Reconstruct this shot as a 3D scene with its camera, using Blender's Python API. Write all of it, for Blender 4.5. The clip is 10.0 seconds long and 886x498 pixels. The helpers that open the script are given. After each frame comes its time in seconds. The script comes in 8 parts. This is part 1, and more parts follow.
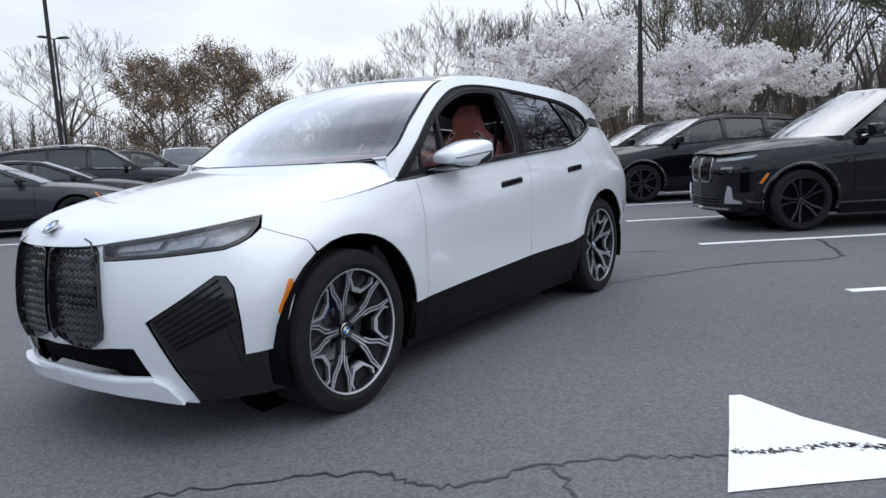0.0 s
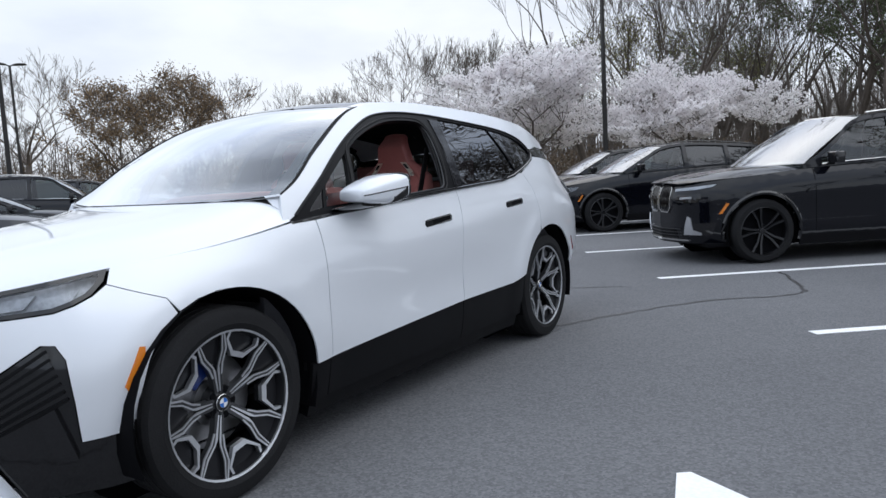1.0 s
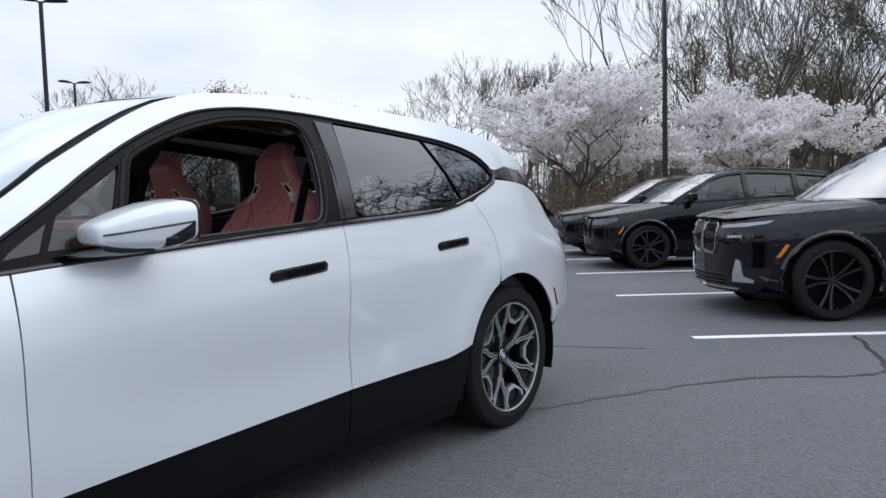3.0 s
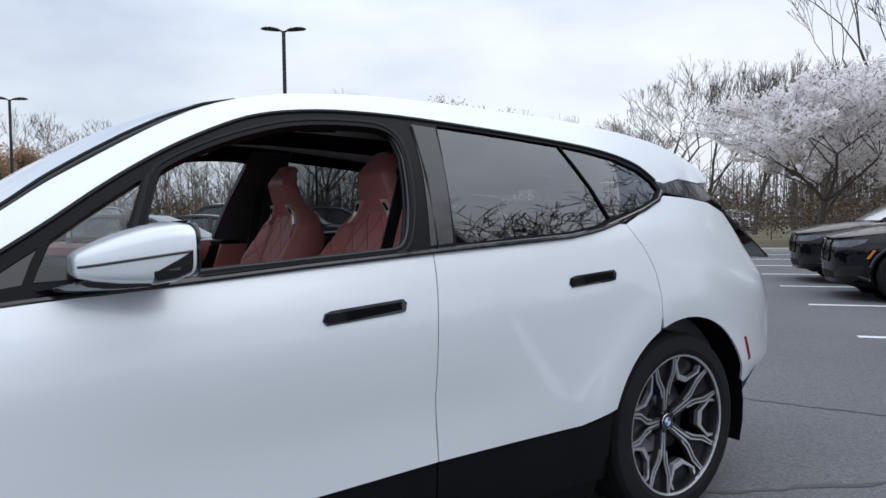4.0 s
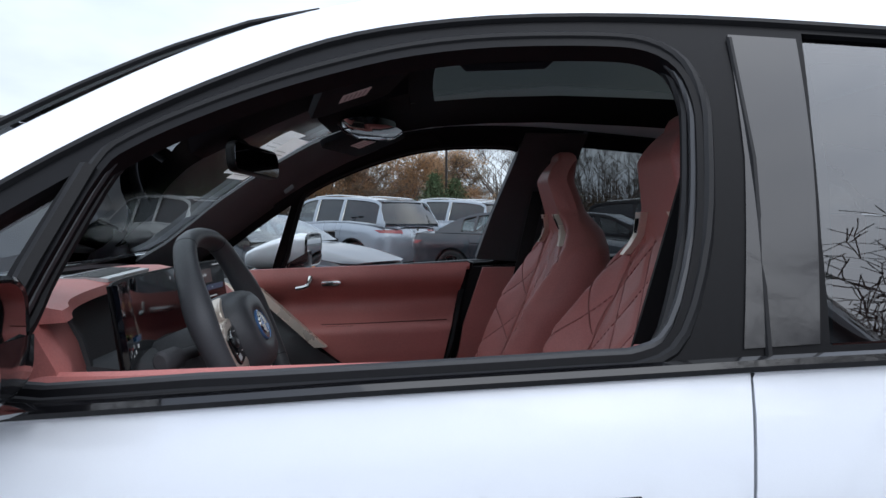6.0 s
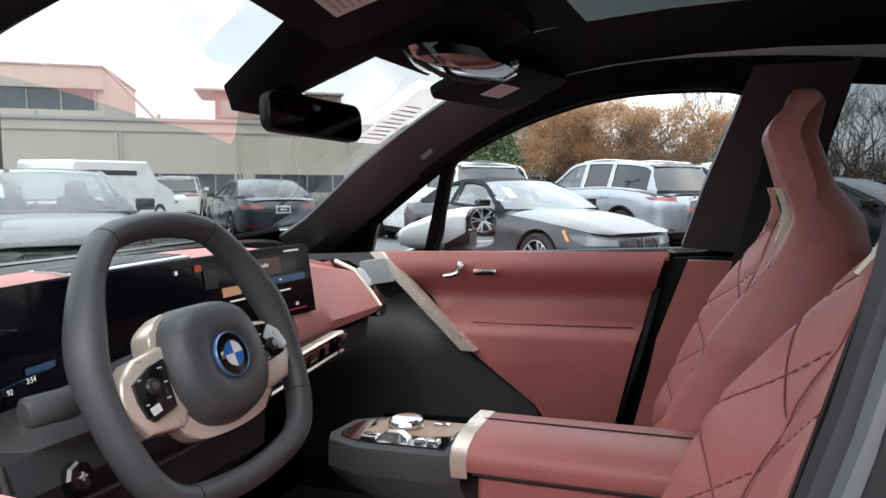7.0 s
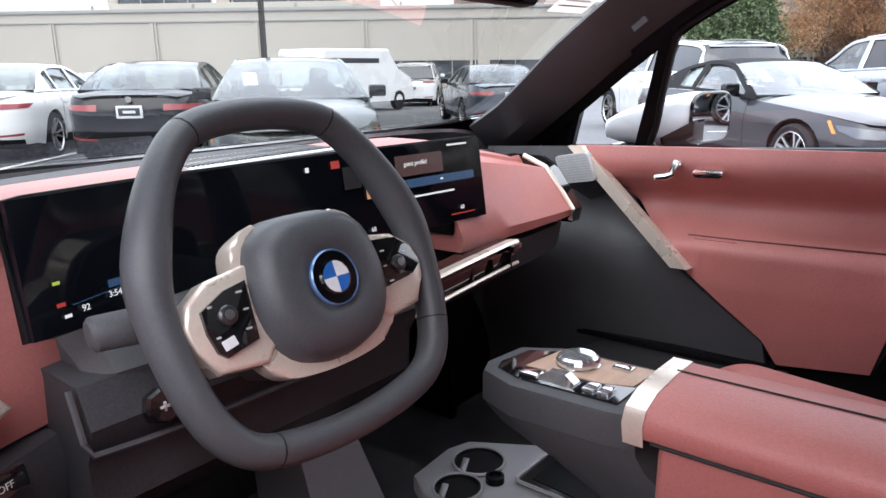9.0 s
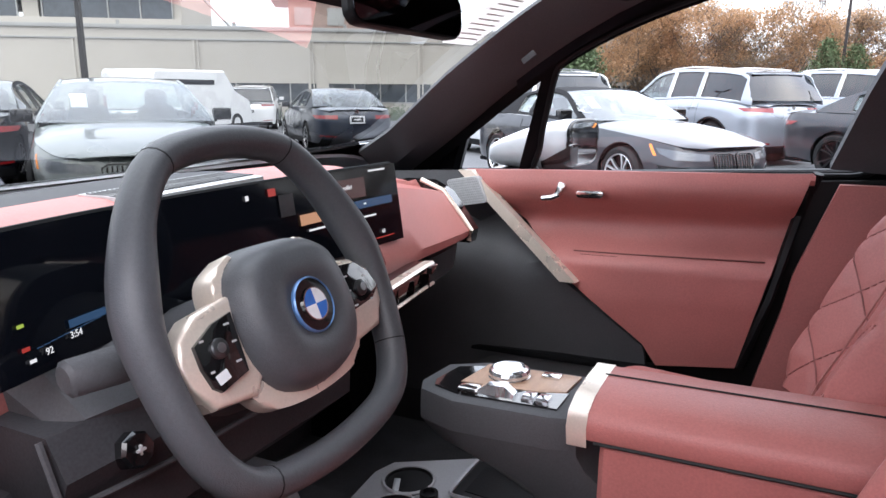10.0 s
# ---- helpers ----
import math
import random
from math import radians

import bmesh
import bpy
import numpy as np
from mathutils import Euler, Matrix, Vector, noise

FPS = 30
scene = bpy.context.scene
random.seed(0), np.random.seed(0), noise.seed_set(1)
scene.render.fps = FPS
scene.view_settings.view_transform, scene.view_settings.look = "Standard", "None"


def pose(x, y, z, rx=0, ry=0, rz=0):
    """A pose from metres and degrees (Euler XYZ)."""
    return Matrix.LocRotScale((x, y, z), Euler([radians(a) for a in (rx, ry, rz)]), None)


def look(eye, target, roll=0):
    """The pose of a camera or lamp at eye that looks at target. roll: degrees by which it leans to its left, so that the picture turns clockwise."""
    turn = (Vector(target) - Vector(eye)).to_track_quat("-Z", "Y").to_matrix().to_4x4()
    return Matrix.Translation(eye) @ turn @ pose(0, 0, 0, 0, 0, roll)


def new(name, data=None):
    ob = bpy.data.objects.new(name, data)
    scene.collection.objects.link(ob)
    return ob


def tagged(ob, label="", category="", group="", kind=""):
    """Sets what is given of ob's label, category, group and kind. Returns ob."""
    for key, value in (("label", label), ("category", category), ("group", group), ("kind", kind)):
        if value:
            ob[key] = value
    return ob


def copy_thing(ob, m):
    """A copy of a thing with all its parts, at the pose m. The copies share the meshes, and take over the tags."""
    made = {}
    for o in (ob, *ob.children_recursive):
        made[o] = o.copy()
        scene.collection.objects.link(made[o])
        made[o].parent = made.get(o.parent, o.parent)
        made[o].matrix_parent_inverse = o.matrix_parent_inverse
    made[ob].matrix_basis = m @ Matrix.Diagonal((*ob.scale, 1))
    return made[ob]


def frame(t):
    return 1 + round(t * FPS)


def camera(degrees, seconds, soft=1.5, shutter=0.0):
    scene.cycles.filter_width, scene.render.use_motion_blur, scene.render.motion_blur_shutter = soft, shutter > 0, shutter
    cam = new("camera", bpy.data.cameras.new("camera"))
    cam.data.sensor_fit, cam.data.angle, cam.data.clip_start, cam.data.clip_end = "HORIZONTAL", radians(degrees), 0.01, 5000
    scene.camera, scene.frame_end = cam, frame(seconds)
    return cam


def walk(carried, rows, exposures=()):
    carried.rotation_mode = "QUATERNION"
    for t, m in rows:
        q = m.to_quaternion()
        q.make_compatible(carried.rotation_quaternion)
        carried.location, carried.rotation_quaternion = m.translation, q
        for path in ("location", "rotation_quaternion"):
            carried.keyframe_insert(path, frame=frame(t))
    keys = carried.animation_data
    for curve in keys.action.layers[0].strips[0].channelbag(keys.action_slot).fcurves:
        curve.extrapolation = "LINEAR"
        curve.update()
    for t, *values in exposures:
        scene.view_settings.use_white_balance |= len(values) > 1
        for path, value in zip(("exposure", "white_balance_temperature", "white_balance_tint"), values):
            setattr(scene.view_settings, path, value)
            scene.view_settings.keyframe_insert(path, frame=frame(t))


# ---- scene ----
cam = camera(64.8, 10.0)
PATH = [
    (0, (-3.101, 3.867, 1.195), (-1.968, 2.241, 0.92), -2.7),
    (0.5, (-3.128, 3.608, 1.211), (-2.028, 1.956, 0.967), -3.1),
    (1, (-3.072, 3.282, 1.225), (-2.002, 1.604, 1.021), -2.9),
    (1.5, (-3.043, 2.876, 1.231), (-1.996, 1.179, 1.068), -2.3),
    (2, (-3.01, 2.511, 1.228), (-1.942, 0.826, 1.088), -1.6),
    (3.5, (-2.863, 1.282, 1.222), (-1.458, -0.138, 1.111), -1.4),
    (4, (-2.756, 0.944, 1.255), (-1.109, -0.189, 1.171), -0.7),
    (4.5, (-2.612, 0.664, 1.267), (-0.786, -0.147, 1.186), -0.2),
    (5, (-2.348, 0.452, 1.284), (-0.427, -0.099, 1.191), 0.2),
    (5.2, (-2.229, 0.362, 1.281), (-0.284, -0.096, 1.183), 0.1),
    (6.3, (-1.497, 0.009, 1.331), (0.496, 0.146, 1.241), 0.5),
    (6.5, (-1.376, -0.047, 1.33), (0.6, 0.244, 1.234), 0.5),
    (7, (-1.099, -0.184, 1.343), (0.756, 0.538, 1.146), 0.4),
    (7.5, (-0.935, -0.192, 1.349), (0.737, 0.85, 1.004), -0.0),
    (8, (-0.858, -0.171, 1.344), (0.674, 1.029, 0.884), -0.4),
    (8.5, (-0.827, -0.154, 1.33), (0.639, 1.108, 0.82), -0.4),
    (9, (-0.831, -0.146, 1.33), (0.644, 1.105, 0.82), -0.5),
    (9.5, (-0.872, -0.117, 1.33), (0.701, 1.019, 0.845), 0.0),
    (10, (-0.934, -0.049, 1.338), (0.8, 0.84, 0.891), 0.4),
]
EXPOSURES = [(0, 0.34, 6400, 9), (4.0, 0.30, 6400, 9), (5.2, 0.12, 6350, 9), (6.3, 1.2, 6300, 10), (6.6, 1.65, 6500, 10), (7.0, 1.95, 6900, 10), (7.5, 2.12, 6850, 13), (8.5, 2.27, 6750, 16), (10, 2.34, 6700, 16)]
walk(cam, [(t, look(eye, target, roll)) for t, eye, target, roll in PATH], EXPOSURES)

# ---- light ----
world = bpy.data.worlds.new("overcast_sky")
scene.world = world
world.use_nodes = True
wt = world.node_tree
wt.nodes.clear()
w_out = wt.nodes.new("ShaderNodeOutputWorld")
w_bg = wt.nodes.new("ShaderNodeBackground")
w_sky = wt.nodes.new("ShaderNodeTexSky")
w_sky.sky_type = "NISHITA"
w_sky.sun_disc = False
w_sky.sun_elevation = radians(38)
w_sky.sun_rotation = radians(150)
w_sky.air_density, w_sky.dust_density, w_sky.ozone_density = 1.0, 3.0, 1.0
# cloud layer: the sky's own light veiled by grey-white cloud with soft darker patches
w_co = wt.nodes.new("ShaderNodeTexCoord")
w_map = wt.nodes.new("ShaderNodeMapping")
w_map.inputs["Scale"].default_value = (1.2, 1.2, 3.2)
w_no = wt.nodes.new("ShaderNodeTexNoise")
w_no.inputs["Scale"].default_value = 1.6
w_no.inputs["Detail"].default_value = 6
w_no.inputs["Roughness"].default_value = 0.5
w_ramp = wt.nodes.new("ShaderNodeValToRGB")
w_ramp.color_ramp.elements[0].position, w_ramp.color_ramp.elements[0].color = 0.36, (5.4, 6.1, 7.5, 1)
w_ramp.color_ramp.elements[1].position, w_ramp.color_ramp.elements[1].color = 0.62, (8.3, 8.85, 9.75, 1)
w_mix = wt.nodes.new("ShaderNodeMix")
w_mix.data_type = "RGBA"
w_mix.inputs["Factor"].default_value = 0.9
wt.links.new(w_co.outputs["Generated"], w_map.inputs["Vector"])
wt.links.new(w_map.outputs["Vector"], w_no.inputs["Vector"])
wt.links.new(w_no.outputs["Fac"], w_ramp.inputs["Fac"])
wt.links.new(w_sky.outputs["Color"], w_mix.inputs["A"])
wt.links.new(w_ramp.outputs["Color"], w_mix.inputs["B"])
# an overcast sky is brightest overhead
w_sep = wt.nodes.new("ShaderNodeSeparateXYZ")
w_lift = wt.nodes.new("ShaderNodeMapRange")
w_lift.inputs["From Min"].default_value, w_lift.inputs["From Max"].default_value = 0.2, 0.95
w_lift.inputs["To Min"].default_value, w_lift.inputs["To Max"].default_value = 0.86, 1.5
w_mul = wt.nodes.new("ShaderNodeVectorMath")
w_mul.operation = "SCALE"
wt.links.new(w_co.outputs["Generated"], w_sep.inputs["Vector"])
wt.links.new(w_sep.outputs["Z"], w_lift.inputs["Value"])
wt.links.new(w_mix.outputs["Result"], w_mul.inputs[0])
wt.links.new(w_lift.outputs["Result"], w_mul.inputs["Scale"])
wt.links.new(w_mul.outputs["Vector"], w_bg.inputs["Color"])
w_bg.inputs["Strength"].default_value = 0.1
wt.links.new(w_bg.outputs["Background"], w_out.inputs["Surface"])

sun = new("sun", bpy.data.lights.new("sun", "SUN"))
sun.data.energy, sun.data.angle, sun.data.color = 0.6, radians(70), (1.0, 0.97, 0.93)
sun.matrix_world = look((-20, -10, 30), (0, 0, 0))

# ---- materials ----
def mat(name, color, rough=0.5, metal=0.0, coat=0.0, vary=0.12, scale=8.0, fine=120.0, bump=0.0, spec=0.5, bump_scale=None, rand=0.0, grain=None):
    """A surface with variation at two scales: broad stains and fine grain, and relief."""
    m = bpy.data.materials.new(name)
    m.use_nodes = True
    t = m.node_tree
    b = t.nodes["Principled BSDF"]
    co = t.nodes.new("ShaderNodeTexCoord")
    n1 = t.nodes.new("ShaderNodeTexNoise")
    n2 = t.nodes.new("ShaderNodeTexNoise")
    n1.inputs["Scale"].default_value, n1.inputs["Detail"].default_value = scale, 4
    n2.inputs["Scale"].default_value, n2.inputs["Detail"].default_value = fine, 2
    src = co.outputs["Object"]
    if grain:
        mp = t.nodes.new("ShaderNodeMapping")
        mp.inputs["Scale"].default_value = grain
        t.links.new(src, mp.inputs["Vector"])
        src = mp.outputs["Vector"]
    t.links.new(src, n1.inputs["Vector"])
    t.links.new(src, n2.inputs["Vector"])
    add = t.nodes.new("ShaderNodeMath")
    add.operation = "ADD"
    t.links.new(n1.outputs["Fac"], add.inputs[0])
    t.links.new(n2.outputs["Fac"], add.inputs[1])
    fac = add.outputs[0]
    lo = tuple(c * (1 - vary) for c in color) + (1,)
    hi = tuple(min(1, c * (1 + vary)) for c in color) + (1,)
    ramp = t.nodes.new("ShaderNodeMapRange")
    ramp.inputs["From Min"].default_value, ramp.inputs["From Max"].default_value = 0.7, 1.3
    t.links.new(fac, ramp.inputs["Value"])
    mix = t.nodes.new("ShaderNodeMix")
    mix.data_type = "RGBA"
    mix.inputs["A"].default_value, mix.inputs["B"].default_value = lo, hi
    t.links.new(ramp.outputs["Result"], mix.inputs["Factor"])
    result = mix.outputs["Result"]
    if rand:
        info = t.nodes.new("ShaderNodeObjectInfo")
        hsv = t.nodes.new("ShaderNodeHueSaturation")
        mr = t.nodes.new("ShaderNodeMapRange")
        mr.inputs["To Min"].default_value, mr.inputs["To Max"].default_value = 1 - rand, 1 + rand
        t.links.new(info.outputs["Random"], mr.inputs["Value"])
        t.links.new(mr.outputs["Result"], hsv.inputs["Value"])
        t.links.new(result, hsv.inputs["Color"])
        result = hsv.outputs["Color"]
    t.links.new(result, b.inputs["Base Color"])
    rr = t.nodes.new("ShaderNodeMapRange")
    rr.inputs["To Min"].default_value, rr.inputs["To Max"].default_value = max(0.0, rough * 0.85), min(1, rough * 1.15)
    t.links.new(n1.outputs["Fac"], rr.inputs["Value"])
    t.links.new(rr.outputs["Result"], b.inputs["Roughness"])
    b.inputs["Metallic"].default_value = metal
    b.inputs["Specular IOR Level"].default_value = spec
    if coat:
        b.inputs["Coat Weight"].default_value = coat
        b.inputs["Coat Roughness"].default_value = 0.03
    if bump:
        bp = t.nodes.new("ShaderNodeBump")
        bp.inputs["Strength"].default_value = bump
        bp.inputs["Distance"].default_value = 0.01
        src_n = n2
        if bump_scale:
            src_n = t.nodes.new("ShaderNodeTexNoise")
            src_n.inputs["Scale"].default_value, src_n.inputs["Detail"].default_value = bump_scale, 3
            t.links.new(src, src_n.inputs["Vector"])
        t.links.new(src_n.outputs["Fac"], bp.inputs["Height"])
        t.links.new(bp.outputs["Normal"], b.inputs["Normal"])
    return m


def glass(name, tint, rough=0.0, gloss=0.05, power=4.0, rise=0.9):
    """A thin pane: mostly see-through, tinted, with a glossy face."""
    m = bpy.data.materials.new(name)
    m.use_nodes = True
    t = m.node_tree
    t.nodes.clear()
    out = t.nodes.new("ShaderNodeOutputMaterial")
    tr = t.nodes.new("ShaderNodeBsdfTransparent")
    gl = t.nodes.new("ShaderNodeBsdfGlossy")
    mx = t.nodes.new("ShaderNodeMixShader")
    lw = t.nodes.new("ShaderNodeLayerWeight")
    lw.inputs["Blend"].default_value = 0.5
    pw = t.nodes.new("ShaderNodeMath")
    pw.operation = "POWER"
    pw.inputs[1].default_value = power
    fr = t.nodes.new("ShaderNodeMath")
    fr.operation, fr.use_clamp = "MULTIPLY_ADD", True
    fr.inputs[1].default_value, fr.inputs[2].default_value = rise, gloss
    t.links.new(lw.outputs["Facing"], pw.inputs[0])
    t.links.new(pw.outputs[0], fr.inputs[0])
    tr.inputs["Color"].default_value = (*tint, 1)
    gl.inputs["Roughness"].default_value = rough
    gl.inputs["Color"].default_value = (0.95, 0.97, 1.0, 1)
    t.links.new(fr.outputs[0], mx.inputs["Fac"])
    t.links.new(tr.outputs["BSDF"], mx.inputs[1])
    t.links.new(gl.outputs["BSDF"], mx.inputs[2])
    t.links.new(mx.outputs["Shader"], out.inputs["Surface"])
    return m


def glow(name, color, strength):
    m = bpy.data.materials.new(name)
    m.use_nodes = True
    b = m.node_tree.nodes["Principled BSDF"]
    b.inputs["Base Color"].default_value = (0.01, 0.01, 0.01, 1)
    b.inputs["Roughness"].default_value = 0.25
    b.inputs["Emission Color"].default_value = (*color, 1)
    b.inputs["Emission Strength"].default_value = strength
    return m


def petal(name, color, vary=0.2, scale=0.8):
    """Thin leaves or petals, which let part of the light through."""
    m = mat(name, color, 0.8, 0, 0, vary, scale, 25, spec=0.2)
    t = m.node_tree
    b = t.nodes["Principled BSDF"]
    tl = t.nodes.new("ShaderNodeBsdfTranslucent")
    mx = t.nodes.new("ShaderNodeMixShader")
    mx.inputs["Fac"].default_value = 0.68
    out = t.nodes["Material Output"]
    src = b.inputs["Base Color"].links[0].from_socket
    t.links.new(src, tl.inputs["Color"])
    t.links.new(b.outputs["BSDF"], mx.inputs[1])
    t.links.new(tl.outputs["BSDF"], mx.inputs[2])
    t.links.new(mx.outputs["Shader"], out.inputs["Surface"])
    return m


WHITE = mat("pearl_white_paint", (0.79, 0.815, 0.855), 0.34, 0.18, 1.0, 0.015, 1.5, 900, 0.01, 0.5)
GLOSS_BLACK = mat("gloss_black_trim", (0.005, 0.005, 0.006), 0.10, 0, 0.8, 0.1, spec=0.4)
CLAD = mat("black_cladding_plastic", (0.006, 0.006, 0.007), 0.5, 0, 0, 0.2, 6, 300, 0.05, 0.14)
RUBBER = mat("tyre_rubber", (0.013, 0.013, 0.014), 0.75, 0, 0, 0.3, 5, 160, 0.15, 0.2)
SEAL = mat("rubber_seal", (0.007, 0.007, 0.008), 0.5, 0, 0, 0.15, spec=0.25)
SURROUND = mat("matte_black_window_surround", (0.005, 0.005, 0.006), 0.38, 0, 0, 0.15, spec=0.12)
DARK = mat("dark_underbody", (0.004, 0.004, 0.005), 0.9, spec=0.08)
ALLOY = mat("machined_alloy", (0.72, 0.73, 0.75), 0.3, 0.9, 0.2, 0.06, 10, 400)
ALLOY_MID = mat("satin_grey_alloy", (0.07, 0.071, 0.075), 0.3, 0.7, 0.2, 0.08, 10, 300)
ALLOY_DARK = mat("dark_grey_alloy", (0.014, 0.014, 0.016), 0.35, 0.2, 0.2, 0.1, 10, 300, spec=0.2)
STEEL = mat("brake_disc_steel", (0.32, 0.32, 0.33), 0.35, 0.9, 0, 0.1)
CALIPER = mat("blue_brake_caliper", (0.01, 0.03, 0.16), 0.35, 0, 0.3)
CHROME = mat("chrome", (0.75, 0.74, 0.72), 0.12, 1.0, 0, 0.04)
ROSE = mat("bronze_gold_trim", (0.80, 0.70, 0.61), 0.28, 0.45, 0, 0.06, 12, 300)
AMBER = mat("amber_reflector", (0.75, 0.22, 0.02), 0.2, 0, 0.8, 0.08, 60, 400)
RED = mat("red_lamp_lens", (0.25, 0.012, 0.015), 0.15, 0, 0.8, 0.1)
LENS = glass("lamp_lens", (0.88, 0.9, 0.92))
LAMP_IN = mat("lamp_housing", (0.42, 0.43, 0.45), 0.35, 0.4, 0, 0.3, 10, 60)
CLEAR = glass("clear_glass", (0.80, 0.84, 0.83))
WIND = glass("coated_windscreen_glass", (0.70, 0.735, 0.70), 0.0, 0.02, 5.0, 4.6)
PRIV = glass("privacy_glass", (0.15, 0.165, 0.17), 0.0, 0.085, 3.0)
ROOFGL = glass("roof_glass", (0.035, 0.04, 0.038))


# ---- building blocks ----
def part(name, bm, material, parent=None, label="", smooth=40):
    """One mesh object from a bmesh, under a thing or a part."""
    me = bpy.data.meshes.new(name)
    bmesh.ops.recalc_face_normals(bm, faces=bm.faces)
    bm.to_mesh(me)
    bm.free()
    me.materials.append(material)
    if smooth:
        me.shade_smooth()
        me.set_sharp_from_angle(angle=radians(smooth))
    ob = new(name, me)
    if parent:
        ob.parent = parent
    if label:
        ob["label"] = label
    return ob


def thing(name, label, category, group="", kind="", m=None):
    ob = new(name)
    ob.empty_display_size = 0.1
    if m is not None:
        ob.matrix_world = m
    return tagged(ob, label, category, group, kind)


def solid(name, bm, material, label, category, group="", kind="", smooth=40):
    return tagged(part(name, bm, material, None, "", smooth), label, category, group, kind)


def spline(knots, u):
    """Catmull-Rom through (u, v...) knots."""
    n = len(knots)
    if u <= knots[0][0]:
        return knots[0][1:]
    if u >= knots[-1][0]:
        return knots[-1][1:]
    i = 0
    while knots[i + 1][0] < u:
        i += 1
    k0, k1, k2, k3 = knots[max(i - 1, 0)], knots[i], knots[i + 1], knots[min(i + 2, n - 1)]
    h = k2[0] - k1[0]
    f = (u - k1[0]) / h
    out = []
    for c in range(1, len(k1)):
        m1 = (k2[c] - k0[c]) / (k2[0] - k0[0]) * h
        m2 = (k3[c] - k1[c]) / (k3[0] - k1[0]) * h
        out.append((2 * f**3 - 3 * f**2 + 1) * k1[c] + (f**3 - 2 * f**2 + f) * m1 + (-2 * f**3 + 3 * f**2) * k2[c] + (f**3 - f**2) * m2)
    return out


def curve_points(pts, per=6, closed=False):
    """A smooth run through 2D or 3D points."""
    pts = [Vector(p) for p in pts]
    n, out = len(pts), []
    for i in range(n if closed else n - 1):
        if closed:
            p0, p1, p2, p3 = pts[i - 1], pts[i], pts[(i + 1) % n], pts[(i + 2) % n]
        else:
            p0, p1, p2, p3 = pts[max(i - 1, 0)], pts[i], pts[i + 1], pts[min(i + 2, n - 1)]
        for k in range(per):
            f = k / per
            out.append(0.5 * (2 * p1 + (p2 - p0) * f + (2 * p0 - 5 * p1 + 4 * p2 - p3) * f * f + (3 * p1 - p0 - 3 * p2 + p3) * f**3))
    if not closed:
        out.append(pts[-1])
    return out


def inside(p, poly):
    x, y = p
    c = False
    j = len(poly) - 1
    for i in range(len(poly)):
        a, b = poly[i], poly[j]
        if (a[1] > y) != (b[1] > y) and x < (b[0] - a[0]) * (y - a[1]) / (b[1] - a[1]) + a[0]:
            c = not c
        j = i
    return c


from mathutils.geometry import delaunay_2d_cdt as cdt


def densify(poly, step):
    out = []
    for i in range(len(poly)):
        a, b = Vector(poly[i][:2]), Vector(poly[(i + 1) % len(poly)][:2])
        n = max(1, math.ceil((b - a).length / step))
        out += [tuple(a.lerp(b, k / n)) for k in range(n)]
    return out


def panel(fn, outline, holes=(), step=0.05, thick=0.008, flip=1):
    """A sheet cut to an outline in (u, v), laid on the surface fn(u, v), with a thickness inwards. flip: -1 mirrors it to the other side."""
    loops = [densify(outline, step)] + [densify(h, step) for h in holes]
    vs, es = [], []
    for lp in loops:
        k = len(vs)
        vs += lp
        es += [(k + i, k + (i + 1) % len(lp)) for i in range(len(lp))]
    us, ws = [p[0] for p in loops[0]], [p[1] for p in loops[0]]
    u = min(us) + step * 0.5
    row = 0
    while u < max(us):
        w = min(ws) + step * (0.5 if row % 2 else 0.95)
        while w < max(ws):
            p = (u, w)
            if inside(p, loops[0]) and not any(inside(p, h) for h in loops[1:]):
                if min((p[0] - q[0]) ** 2 + (p[1] - q[1]) ** 2 for lp in loops for q in lp) > (step * 0.45) ** 2:
                    vs.append(p)
            w += step
        u += step * 0.87
        row += 1
    cv, _, cf, *_ = cdt([Vector(v) for v in vs], es, [], 0, 1e-6)
    bm = bmesh.new()
    e = 0.004
    front, back = [], []
    for v in cv:
        p = Vector(fn(v.x, v.y))
        if thick:
            n = (Vector(fn(v.x + e, v.y)) - Vector(fn(v.x - e, v.y))).cross(Vector(fn(v.x, v.y + e)) - Vector(fn(v.x, v.y - e)))
            n.normalize()
            b = p - n * thick
        if flip < 0:
            p = Vector((-p.x, p.y, p.z))
            if thick:
                b = Vector((-b.x, b.y, b.z))
        front.append(bm.verts.new(p))
        if thick:
            back.append(bm.verts.new(b))
    edges = {}
    for f in cf:
        c = sum((cv[i] for i in f), Vector((0, 0))) / len(f)
        if not inside(c, loops[0]) or any(inside(c, h) for h in loops[1:]):
            continue
        bm.faces.new([front[i] for i in f])
        if thick:
            bm.faces.new([back[i] for i in reversed(f)])
            for i in range(len(f)):
                k = tuple(sorted((f[i], f[(i + 1) % len(f)])))
                edges[k] = edges.get(k, 0) + 1
    for (a, b), n in edges.items():
        if n == 1:
            bm.faces.new((front[a], front[b], back[b], back[a]))
    loose = [v for v in bm.verts if not v.link_faces]
    for v in loose:
        bm.verts.remove(v)
    return bm


